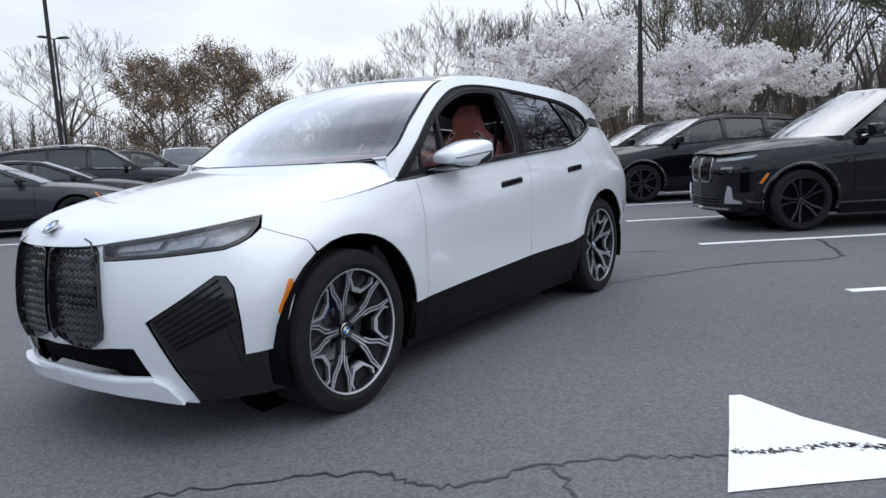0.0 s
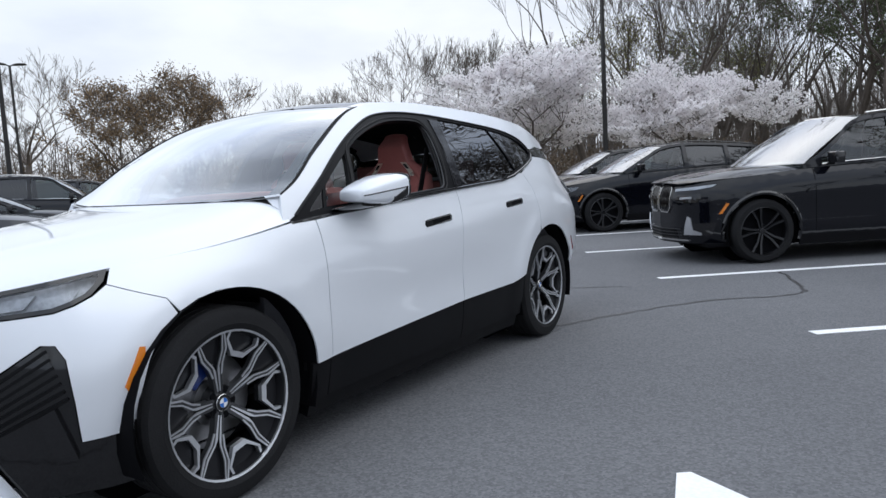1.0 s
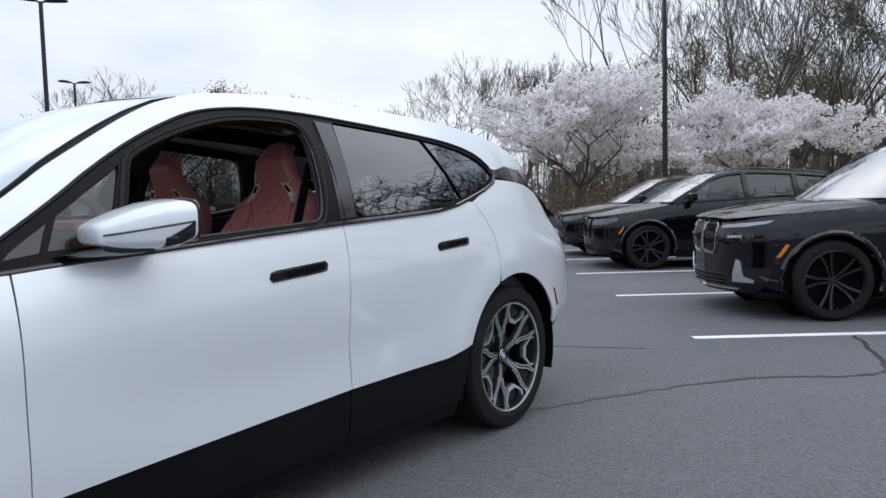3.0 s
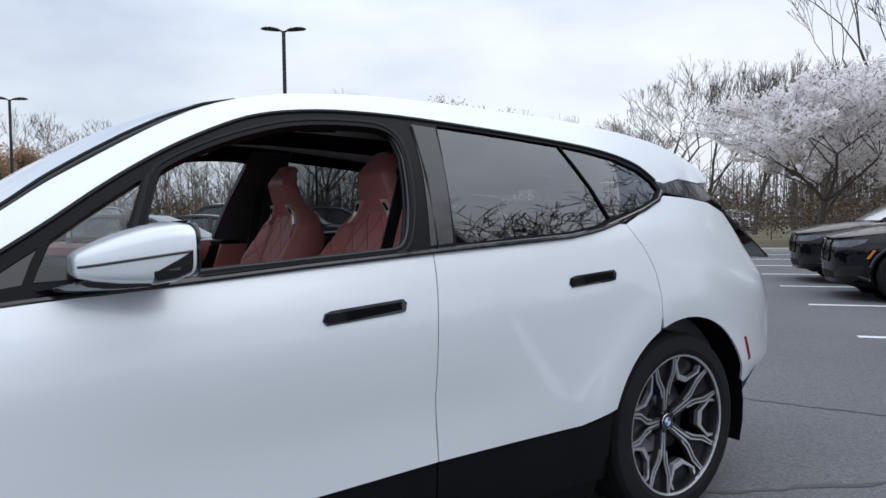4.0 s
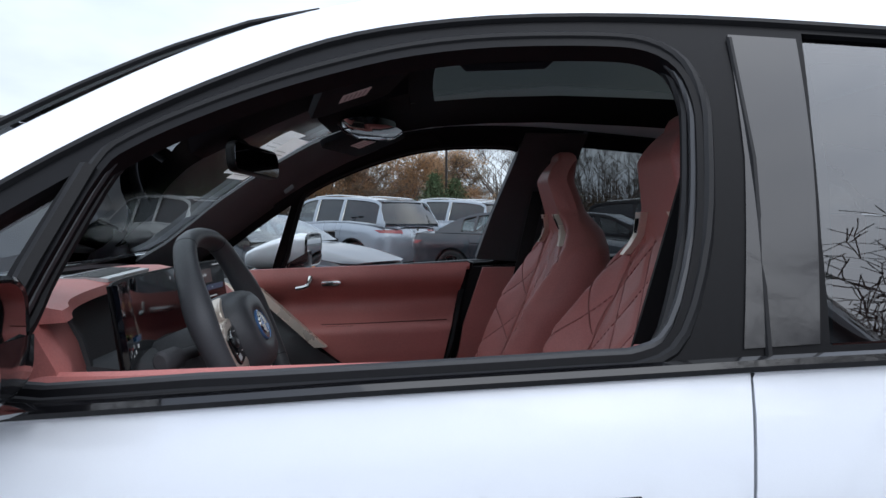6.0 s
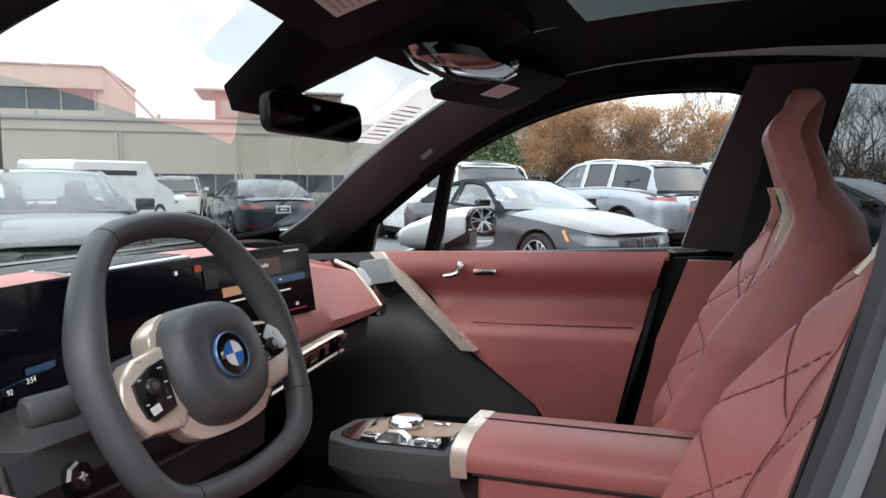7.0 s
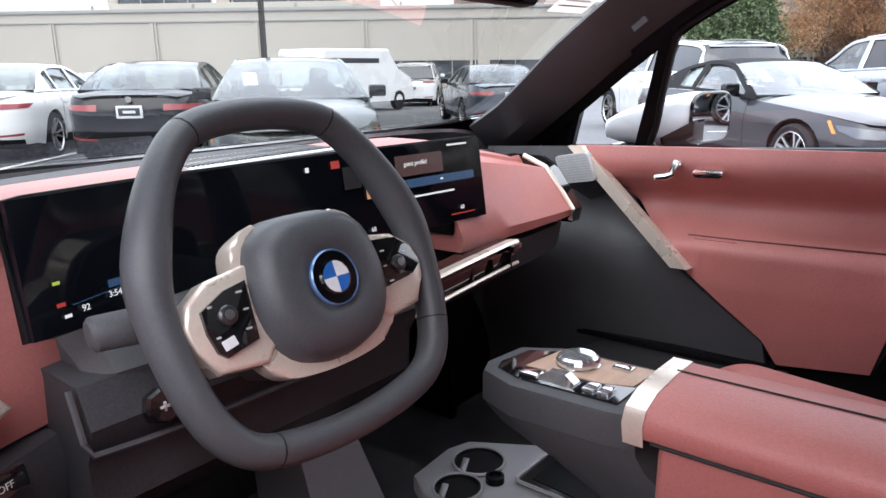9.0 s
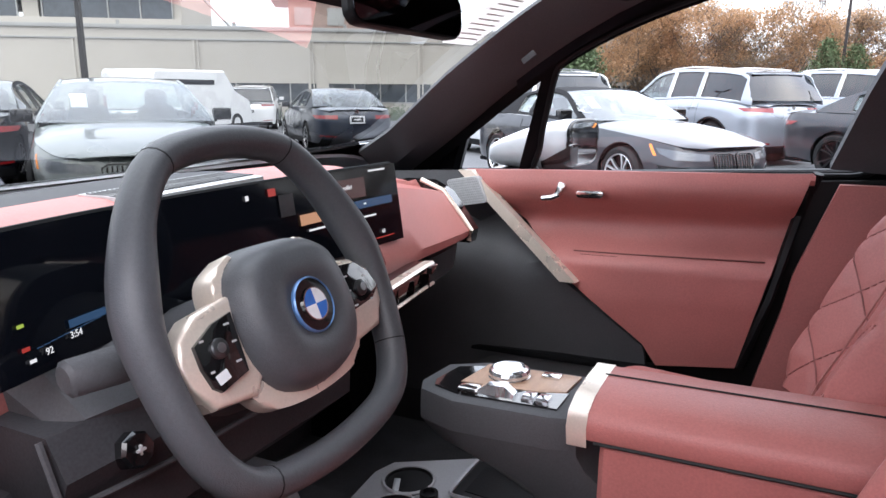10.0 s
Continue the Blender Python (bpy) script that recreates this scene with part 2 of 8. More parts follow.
def grid(fn, us, vs, thick=0.0, closed_u=False, closed_v=False):
    """A sheet of quads over fn(u, v); with thick, a second skin and rims."""
    bm = bmesh.new()
    g = [[bm.verts.new(fn(u, v)) for v in vs] for u in us]
    nu, nv = len(us), len(vs)
    for i in range(nu if closed_u else nu - 1):
        for j in range(nv if closed_v else nv - 1):
            q = (g[i][j], g[(i + 1) % nu][j], g[(i + 1) % nu][(j + 1) % nv], g[i][(j + 1) % nv])
            if len(set(q)) == 4:
                bm.faces.new(q)
    if thick:
        bmesh.ops.recalc_face_normals(bm, faces=bm.faces)
        bmesh.ops.solidify(bm, geom=bm.faces[:], thickness=thick)
    return bm


def loft(rings, cap=True, closed=True):
    """Skin over rings of equal length."""
    bm = bmesh.new()
    g = [[bm.verts.new(p) for p in r] for r in rings]
    n = len(g[0])
    for a, b in zip(g, g[1:]):
        for j in range(n if closed else n - 1):
            bm.faces.new((a[j], a[(j + 1) % n], b[(j + 1) % n], b[j]))
    if cap:
        bm.faces.new(g[0])
        bm.faces.new(g[-1][::-1])
    return bm


def tube(path, radius, sides=8, closed=False, squash=1.0, up=(0, 0, 1)):
    """A round bar along a path; radius may be a number or one for each point."""
    path = [Vector(p) for p in path]
    n = len(path)
    rings = []
    for i, p in enumerate(path):
        a, b = path[i - 1] if (i or closed) else p, path[(i + 1) % n] if (i < n - 1 or closed) else p
        d = (b - a).normalized()
        s = d.cross(Vector(up))
        if s.length < 1e-4:
            s = d.cross(Vector((1, 0, 0)))
        s.normalize()
        w = s.cross(d)
        r = float(radius if isinstance(radius, (int, float)) else radius[i])
        rings.append([p + r * (math.cos(t) * s + squash * math.sin(t) * w) for t in (2 * math.pi * k / sides for k in range(sides))])
    if closed:
        rings.append(rings[0])
        bm = loft(rings, False)
        bmesh.ops.remove_doubles(bm, verts=bm.verts, dist=1e-6)
        return bm
    return loft(rings)


def box(size, at=(0, 0, 0), bevel=0.0, segments=2, rot=None):
    bm = bmesh.new()
    bmesh.ops.create_cube(bm, size=1.0)
    bmesh.ops.scale(bm, vec=size, verts=bm.verts)
    if bevel:
        bmesh.ops.bevel(bm, geom=bm.edges[:], offset=bevel, segments=segments, profile=0.7, affect="EDGES")
    m = Matrix.Translation(at) @ (rot or Matrix())
    bmesh.ops.transform(bm, matrix=m, verts=bm.verts)
    return bm


def prism(poly, depth, m=None, bevel=0.0, segments=2):
    """A flat outline in (u, v) given a depth along w, from 0 to depth, and posed by m."""
    bm = bmesh.new()
    lo = [bm.verts.new((p[0], p[1], 0)) for p in poly]
    hi = [bm.verts.new((p[0], p[1], depth)) for p in poly]
    bm.faces.new(lo[::-1])
    top = bm.faces.new(hi)
    n = len(poly)
    for i in range(n):
        bm.faces.new((lo[i], lo[(i + 1) % n], hi[(i + 1) % n], hi[i]))
    if bevel:
        bmesh.ops.bevel(bm, geom=top.edges[:], offset=bevel, segments=segments, profile=0.6, affect="EDGES")
    if m is not None:
        bmesh.ops.transform(bm, matrix=m, verts=bm.verts)
    return bm


def lathe(profile, sides=24, m=None):
    """Turned body from (radius, height) round z."""
    bm = loft([[(r * math.cos(2 * math.pi * k / sides), r * math.sin(2 * math.pi * k / sides), h) for k in range(sides)] for r, h in profile])
    if m is not None:
        bmesh.ops.transform(bm, matrix=m, verts=bm.verts)
    return bm


def join(*bms):
    """Several pieces of one part as one bmesh."""
    out = bmesh.new()
    for b in bms:
        me = bpy.data.meshes.new("tmp")
        b.to_mesh(me)
        b.free()
        out.from_mesh(me)
        bpy.data.meshes.remove(me)
    return out


def posed(bm, m):
    bmesh.ops.transform(bm, matrix=m, verts=bm.verts)
    return bm


def ring(cx, cy, r, n=32, a0=0.0, a1=2 * math.pi):
    full = abs(a1 - a0 - 2 * math.pi) < 1e-6
    return [(cx + r * math.cos(a0 + (a1 - a0) * k / (n if full else n - 1)), cy + r * math.sin(a0 + (a1 - a0) * k / (n if full else n - 1))) for k in range(n)]


def rounded(w, h, r, n=5, cx=0.0, cy=0.0):
    """Outline of a rounded rectangle."""
    out = []
    for sx, sy, a in ((1, 1, 0), (-1, 1, 90), (-1, -1, 180), (1, -1, 270)):
        for k in range(n + 1):
            t = radians(a + 90 * k / n)
            out.append((cx + sx * (w / 2 - r) + r * math.cos(t), cy + sy * (h / 2 - r) + r * math.sin(t)))
    return out


def basis(origin, right, up):
    """A pose whose x runs along right and y along up; z comes out of the face."""
    r = Vector(right).normalized()
    w = r.cross(Vector(up)).normalized()
    u = w.cross(r)
    m = Matrix((r, u, w)).transposed().to_4x4()
    m.translation = origin
    return m


def words(name, text, size, m, material, parent, depth=0.001):
    """Lettering as a mesh, in the built-in font."""
    cu = bpy.data.curves.new(name, "FONT")
    cu.body, cu.size, cu.extrude, cu.align_x, cu.align_y = text, size, depth, "CENTER", "CENTER"
    cu.resolution_u = 3
    tmp = new(name, cu)
    me = bpy.data.meshes.new_from_object(tmp.evaluated_get(bpy.context.evaluated_depsgraph_get()))
    bpy.data.objects.remove(tmp)
    bpy.data.curves.remove(cu)
    me.transform(m)
    me.materials.clear()
    me.materials.append(material)
    ob = new(name, me)
    ob.parent = parent
    return ob

# ---- ground ----
ROW = Vector((0.604, -0.797))       # along the stall row
BAY = Vector((-0.797, -0.604))      # into the stalls
def asphalt():
    m = bpy.data.materials.new("worn_asphalt")
    m.use_nodes = True
    t = m.node_tree
    b = t.nodes["Principled BSDF"]
    co = t.nodes.new("ShaderNodeTexCoord")
    grains = t.nodes.new("ShaderNodeTexVoronoi")
    grains.inputs["Scale"].default_value = 85
    broad = t.nodes.new("ShaderNodeTexNoise")
    broad.inputs["Scale"].default_value, broad.inputs["Detail"].default_value = 0.5, 6
    speck = t.nodes.new("ShaderNodeTexNoise")
    speck.inputs["Scale"].default_value, speck.inputs["Detail"].default_value = 70, 4
    for n in (grains, broad, speck):
        t.links.new(co.outputs["Object"], n.inputs["Vector"])
    ramp = t.nodes.new("ShaderNodeValToRGB")
    e = ramp.color_ramp.elements
    e[0].position, e[0].color = 0.0, (0.105, 0.107, 0.113, 1)
    e[1].position, e[1].color = 1.0, (0.25, 0.253, 0.262, 1)
    s = t.nodes.new("ShaderNodeSeparateColor")
    t.links.new(grains.outputs["Color"], s.inputs["Color"])
    mul = t.nodes.new("ShaderNodeMath")
    mul.operation = "MULTIPLY"
    t.links.new(s.outputs["Red"], mul.inputs[0])
    t.links.new(speck.outputs["Fac"], mul.inputs[1])
    t.links.new(mul.outputs[0], ramp.inputs["Fac"])
    mix = t.nodes.new("ShaderNodeMix")
    mix.data_type, mix.blend_type = "RGBA", "MULTIPLY"
    mix.inputs["Factor"].default_value = 0.5
    r2 = t.nodes.new("ShaderNodeValToRGB")
    r2.color_ramp.elements[0].position, r2.color_ramp.elements[0].color = 0.3, (0.6, 0.6, 0.62, 1)
    r2.color_ramp.elements[1].position, r2.color_ramp.elements[1].color = 0.7, (1, 1, 1, 1)
    t.links.new(broad.outputs["Fac"], r2.inputs["Fac"])
    t.links.new(ramp.outputs["Color"], mix.inputs["A"])
    t.links.new(r2.outputs["Color"], mix.inputs["B"])
    t.links.new(mix.outputs["Result"], b.inputs["Base Color"])
    b.inputs["Roughness"].default_value = 0.85
    bp = t.nodes.new("ShaderNodeBump")
    bp.inputs["Strength"].default_value, bp.inputs["Distance"].default_value = 0.45, 0.005
    t.links.new(grains.outputs["Distance"], bp.inputs["Height"])
    t.links.new(bp.outputs["Normal"], b.inputs["Normal"])
    return m


ASPHALT = asphalt()
PAINT = mat("white_road_paint", (0.86, 0.86, 0.86), 0.7, 0, 0, 0.08, 3, 60, 0.3)
CRACK = mat("crack_sealer", (0.035, 0.034, 0.035), 0.5, 0, 0, 0.3, 4, 60, 0.2)
GRASS = mat("dry_lawn", (0.13, 0.115, 0.06), 0.9, 0, 0, 0.35, 0.4, 30, 0.6)

bm = bmesh.new()
bmesh.ops.create_grid(bm, x_segments=300, y_segments=300, size=900)
for v in bm.verts:
    run = 0.66 * v.co.x + 0.75 * v.co.y
    v.co.z = -0.018 * min(max(run - 11.0, 0.0), 49.0)
solid("ground", bm, ASPHALT, "dark grey worn asphalt parking lot", "ground", kind="structure", smooth=0)


def stripe(a, b, w, name="parking_line", label="white painted parking line on asphalt"):
    a, b = Vector(a), Vector(b)
    d = (b - a).normalized()
    n = Vector((-d.y, d.x)) * w / 2
    rnd = random.Random(round(a.x * 100) + 7)
    k = max(2, int((b - a).length / 0.15))
    left = [a.lerp(b, i / k) + n * rnd.uniform(0.9, 1.06) for i in range(k + 1)]
    right = [a.lerp(b, i / k) - n * rnd.uniform(0.9, 1.06) for i in range(k + 1)]
    bm = bmesh.new()
    lo = [bm.verts.new((*p, 0.001)) for p in left + right[::-1]]
    hi = [bm.verts.new((*p, 0.005)) for p in left + right[::-1]]
    bm.faces.new(hi)
    for i in range(len(lo)):
        bm.faces.new((lo[i], lo[(i + 1) % len(lo)], hi[(i + 1) % len(lo)], hi[i]))
    return solid(name, bm, PAINT, label, "road marking", "parking lines", "structure", smooth=0)


first = Vector((-2.645, -2.18))
for i in range(-1, 9):
    p = first + ROW * 2.775 * i
    stripe(p, p + BAY * 5.4, 0.105)
# opposite rows, beyond the white car
for i in range(-6, 10):
    p = Vector((5.2, 2.2)) + ROW * 2.775 * i
    stripe(p, p - BAY * 5.2, 0.105)

# arrow head painted beside the car, chipped along a crack
arrow = [(-2.379, 0.545), (-2.48, 1.0), (-2.587, 1.505), (-2.807, 1.317), (-3.026, 1.138), (-3.28, 0.925), (-3.31, 0.905), (-3.27, 0.885), (-3.011, 0.777), (-2.705, 0.674), (-2.427, 0.512)]
bm = bmesh.new()
bm.faces.new([bm.verts.new((x, y, 0.005)) for x, y in arrow])
solid("painted_arrow", bm, PAINT, "white painted arrow head, worn and cracked, on asphalt", "road marking", kind="structure", smooth=0)


def crack(pts, w, seed):
    """A thin, jagged line of crack sealer."""
    rnd = random.Random(seed)
    run = curve_points([(x, y) for x, y in pts], 8)
    left, right = [], []
    for i, p in enumerate(run):
        d = (run[min(i + 1, len(run) - 1)] - run[max(i - 1, 0)]).normalized()
        n = Vector((-d.y, d.x))
        p = p + n * rnd.uniform(-0.025, 0.025)
        k = w * rnd.uniform(0.4, 1.3)
        left.append(p + n * k)
        right.append(p - n * k)
    bm = bmesh.new()
    a = [bm.verts.new((*p, 0.003)) for p in left]
    b = [bm.verts.new((*p, 0.003)) for p in right]
    for i in range(len(a) - 1):
        bm.faces.new((a[i], a[i + 1], b[i + 1], b[i]))
    solid("sealed_crack", bm, CRACK, "dark jagged sealed crack in asphalt", "crack", "cracks", "structure", smooth=0)


crack([(-0.5, 2.9), (-0.794, 2.55), (-1.097, 2.23), (-1.42, 1.988), (-1.62, 1.97), (-1.786, 1.887), (-1.947, 1.621), (-2.143, 1.436), (-2.36, 1.295), (-2.516, 1.187), (-3.1, 0.78), (-3.8, 0.4)], 0.009, 1)
crack([(-1.961, 1.625), (-2.071, 1.689), (-2.2, 1.85), (-2.3, 2.1)], 0.008, 2)
crack([(-0.6, -1.5), (-0.9, -1.86), (-1.19, -2.4), (-1.635, -3.09), (-2.06, -3.463), (-2.34, -3.68), (-2.42, -4.08), (-2.1, -5.15)], 0.018, 3)
crack([(0.1, -3.4), (-0.15, -3.5), (-0.44, -3.6), (-0.8, -3.78)], 0.012, 4)



# paint worn off the arrow along the crack
rnd = random.Random(19)
bm = bmesh.new()
for i in range(260):
    f = rnd.random()
    x = -2.53 - 0.57 * f
    y = 1.165 - 0.385 * f + 0.02 * math.sin(9 * f) + rnd.gauss(0, 0.014)
    r = rnd.uniform(0.002, 0.009) * (1.6 if rnd.random() < 0.12 else 1.0)
    n = rnd.randint(5, 7)
    bm.faces.new([bm.verts.new((x + r * rnd.uniform(0.6, 1.8) * math.cos(2 * math.pi * k / n), y + r * rnd.uniform(0.5, 1.0) * math.sin(2 * math.pi * k / n), 0.0062)) for k in range(n)])
solid("paint_wear", bm, CRACK, "dark chips worn into the painted arrow", "wear", kind="stuff", smooth=0)

# ---- the white car: surfaces ----
# origin on the ground between the axles, y ahead, x to the car's right; outlines run on the left side
PLAN = [(0.0, 2.405), (0.25, 2.39), (0.46, 2.335), (0.66, 2.21), (0.80, 2.05), (0.885, 1.86), (0.93, 1.6), (0.945, 1.3),
        (0.95, 0.8), (0.955, 0.0), (0.96, -0.8), (0.965, -1.4), (0.955, -1.8), (0.91, -2.15), (0.80, -2.36), (0.60, -2.47), (0.3, -2.53), (0.0, -2.55)]
SKIRT = [(0.0, *PLAN[0])]
for a, b in zip(PLAN, PLAN[1:]):
    SKIRT.append((SKIRT[-1][0] + math.dist(a, b), *b))
LAST = SKIRT[-1][0]
BELT = [(-2.6, 1.0), (-2.2, 1.10), (-1.7, 1.19), (-1.2, 1.205), (-0.9, 1.185), (-0.3, 1.155), (0.14, 1.127), (0.5, 1.10), (0.84, 1.075), (1.1, 1.05), (1.6, 1.0), (2.05, 0.93), (2.3, 0.885), (2.45, 0.86)]
SIDE = [(-2.3, 0.74), (-2.0, 0.83), (-1.6, 0.885), (-1.0, 0.905), (-0.3, 0.905), (0.4, 0.898), (0.8, 0.882), (1.1, 0.868), (1.4, 0.83)]


def along(y):
    for a, b in zip(SKIRT, SKIRT[1:]):
        if a[2] >= y >= b[2]:
            return a[0] + (b[0] - a[0]) * (a[2] - y) / (a[2] - b[2])
    return 0.0 if y > 0 else LAST


def skin(s, z, sink=0.0):
    """A point of the flank at running length s from the nose, and height z."""
    s = min(max(s, 0.0), LAST)
    x, y = spline(SKIRT, s)
    a, b = spline(SKIRT, max(s - 0.02, 0)), spline(SKIRT, min(s + 0.02, LAST))
    tx, ty = b[0] - a[0], b[1] - a[1]
    k = math.hypot(tx, ty)
    nx, ny = ty / k, -tx / k
    zb = spline(BELT, y)[0]
    front = max(0.0, min(1.0, (y - 0.9) / 1.0))
    rear = max(0.0, min(1.0, (-y - 1.7) / 0.6))
    nose = max(0.0, min(1.0, (y - 1.95) / 0.3))
    top = max(0.0, 1 - max(zb - z, 0) / (0.26 + 0.08 * front))
    d = (0.055 + 0.06 * front - 0.075 * nose + 0.05 * rear) * top**2
    d += 0.045 * max(0.0, (0.62 - z) / 0.35) ** 2 * (1 - rear) + 0.02 * math.exp(-(((z - 0.6) / 0.16) ** 2)) * math.exp(-((y / 0.75) ** 4))
    # swollen wheel arches
    for yc in (1.5, -1.5):
        r = math.hypot(y - yc, z - 0.39)
        d -= 0.012 * math.exp(-(((r - 0.50) / 0.09) ** 2)) * (1 - nose)
    d += 0.17 * rear * max(0.0, min(1.2, (0.60 - z) / 0.3))
    if z > zb:
        d += (z - zb) * 0.5
    d += sink
    return (-(x + nx * d), y + ny * d, z)


def green(y, z, sink=0.0):
    """Left side of the glasshouse, leaning in towards the roof."""
    e = z - spline(BELT, y)[0]
    return (-(spline(SIDE, y)[0] - 0.36 * e - 0.34 * max(e, 0) ** 2 - sink), y, z)


def flank(sink):
    return lambda s, z: skin(s, z, sink)


def glasshouse(sink):
    return lambda y, z: green(y, z, sink)


DLO_TOP = [(1.02, 1.09), (0.95, 1.14), (0.85, 1.207), (0.758, 1.27), (0.664, 1.338), (0.566, 1.403), (0.46, 1.465), (0.347, 1.521), (0.226, 1.57), (0.098, 1.598), (-0.073, 1.613),
           (-0.303, 1.611), (-0.584, 1.592), (-0.88, 1.567), (-1.13, 1.54), (-1.30, 1.51), (-1.42, 1.47), (-1.50, 1.41)]
RAIL = [(1.06, 1.18), (0.95, 1.235), (0.861, 1.294), (0.772, 1.358), (0.674, 1.419), (0.57, 1.482), (0.461, 1.544), (0.345, 1.599), (0.223, 1.637), (0.093, 1.663), (-0.106, 1.68), (-0.32, 1.686), (-0.61, 1.678), (-0.92, 1.663), (-1.2, 1.643), (-1.6, 1.593), (-1.85, 1.531), (-2.02, 1.471)]   # raised crown line
DLO_LOW = [(1.10, 1.052), (0.84, 1.075), (0.5, 1.10), (0.14, 1.127), (-0.3, 1.155), (-0.9, 1.187), (-1.06, 1.21), (-1.2, 1.245), (-1.35, 1.285), (-1.47, 1.325), (-1.515, 1.365)]

car = thing("electric_suv", "white electric SUV, red leather cabin, driver window lowered", "car")
BOTH = (1, -1)
ARCH_F, ARCH_R = (1.475, 0.39, 0.452), (-1.51, 0.39, 0.452)


def arch(cy, cz, r, a0, a1, n=18):
    """Points of a wheel arch as (s, z), angles from the rear horizontal going over the top to the front."""
    return [(along(cy - r * math.cos(radians(a0 + (a1 - a0) * k / (n - 1)))), cz + r * math.sin(radians(a0 + (a1 - a0) * k / (n - 1)))) for k in range(n)]


CLAD_LINE = [(1.05, 0.43), (0.5, 0.454), (-0.28, 0.485), (-0.97, 0.495), (-1.08, 0.52)]


def clad_z(y):
    return np.interp(-y, [-p[0] for p in CLAD_LINE], [p[1] for p in CLAD_LINE])


DOOR_F, DOOR_M = 0.925, -0.28
belt_pts = [(y, spline(BELT, y)[0]) for y in np.linspace(1.06, -0.95, 30)]


def belt_run(y0, y1, n=14, drop=0.0):
    return [(along(y), float(np.interp(-y, [-p[0] for p in DLO_LOW], [p[1] for p in DLO_LOW])) - drop) for y in np.linspace(y0, y1, n)]


G = 0.002   # half a shut line
fender = [(along(DOOR_F) - G, clad_z(DOOR_F))] + [(along(DOOR_F) - G, z) for z in (0.6, 0.8, 0.95, 1.062)]
fender += [(along(1.06), 1.055), (1.923, 1.06), (1.72, 1.028), (1.515, 1.003), (1.30, 0.985), (1.095, 0.968), (1.07, 0.915)]
fender += [(1.26, 0.845)]
fender += arch(*ARCH_F, 118, 5)[0:]
HEADLAMP = [(0.35, 0.885), (0.6, 0.912), (0.85, 0.94), (1.02, 0.958), (1.082, 0.963), (1.06, 0.925), (1.01, 0.885), (0.946, 0.86), (0.88, 0.843), (0.6, 0.83), (0.36, 0.82)]
KIDNEY = [(0.022, 0.52), (0.022, 0.845), (0.07, 0.885), (0.12, 0.915), (0.2, 0.922), (0.29, 0.893), (0.325, 0.845), (0.34, 0.72), (0.343, 0.56), (0.325, 0.50), (0.26, 0.458), (0.17, 0.462), (0.10, 0.482), (0.05, 0.50)]
INSERT = [(0.545, 0.563), (0.70, 0.655), (0.838, 0.737), (0.875, 0.732), (0.903, 0.685), (0.918, 0.54), (0.926, 0.395), (1.03, 0.40), (1.12, 0.405), (1.12, 0.2), (0.72, 0.2), (0.64, 0.35)]
INTAKE = [(0.0, 0.34), (0.2, 0.335), (0.40, 0.335), (0.53, 0.335), (0.50, 0.40), (0.47, 0.455), (0.36, 0.452), (0.26, 0.44), (0.1, 0.445), (0.0, 0.44)]
bumper = [(0.0, 0.446), (0.1, 0.45), (0.26, 0.446), (0.36, 0.457), (0.475, 0.459), (0.536, 0.33), (0.4, 0.33), (0.2, 0.33), (0.0, 0.335), (0.0, 0.262), (0.3, 0.255), (0.5, 0.235), (0.715, 0.2), (0.635, 0.35), (0.54, 0.566),
          (0.70, 0.66), (0.835, 0.743), (0.88, 0.737), (0.909, 0.687), (0.924, 0.54), (0.932, 0.401), (1.03, 0.405), (1.115, 0.41), (1.125, 0.52), (1.165, 0.64), (1.215, 0.732), (1.288, 0.784), (1.258, 0.842),
          (1.067, 0.912), (1.015, 0.88), (0.95, 0.855), (0.88, 0.838), (0.6, 0.825), (0.35, 0.815), (0.345, 0.885), (0.30, 0.91), (0.21, 0.935), (0.12, 0.93), (0.06, 0.895), (0.0, 0.865)]
kid_hole = [(0.012, 0.5), (0.012, 0.85), (0.065, 0.892), (0.115, 0.921), (0.2, 0.928), (0.295, 0.898), (0.332, 0.85), (0.346, 0.72), (0.349, 0.555), (0.331, 0.495), (0.262, 0.452), (0.17, 0.456), (0.10, 0.476), (0.05, 0.494)]
front_door = [(along(DOOR_M) - G, clad_z(DOOR_M))] + [(along(DOOR_M + d) - G, z) for d, z in ((0.012, 0.7), (0.005, 0.95), (-0.008, 1.10))]
front_door += belt_run(DOOR_M - 0.01, DOOR_F - 0.004, 14, 0.005)
front_door += [(along(DOOR_F) + G, z) for z in (0.9, 0.7, clad_z(DOOR_F))] + [(along(y), clad_z(y)) for y in (0.6, 0.3, 0.0)]
REAR_EDGE = [(-1.21, 1.228), (-1.27, 1.14), (-1.315, 1.04), (-1.335, 0.95), (-1.335, 0.86)]
rear_door = [(along(DOOR_M) + G, clad_z(DOOR_M))] + [(along(DOOR_M + d) + G, z) for d, z in ((0.012, 0.7), (0.005, 0.95), (-0.008, 1.10), (-0.01, 1.14))]
rear_door += belt_run(DOOR_M - 0.02, -1.16, 12, 0.005) + [(along(y) - G, z) for y, z in REAR_EDGE]
front_arc = [(along(-1.51 + 0.452 * math.cos(radians(a))), 0.39 + 0.452 * math.sin(radians(a))) for a in range(66, 14, -4)]
rear_door += front_arc + [(along(y), clad_z(y)) for y in (-0.9, -0.6)]
rear_arc = [(along(-1.51 + 0.452 * math.cos(radians(a))), 0.39 + 0.452 * math.sin(radians(a))) for a in range(164, 68, -5)]
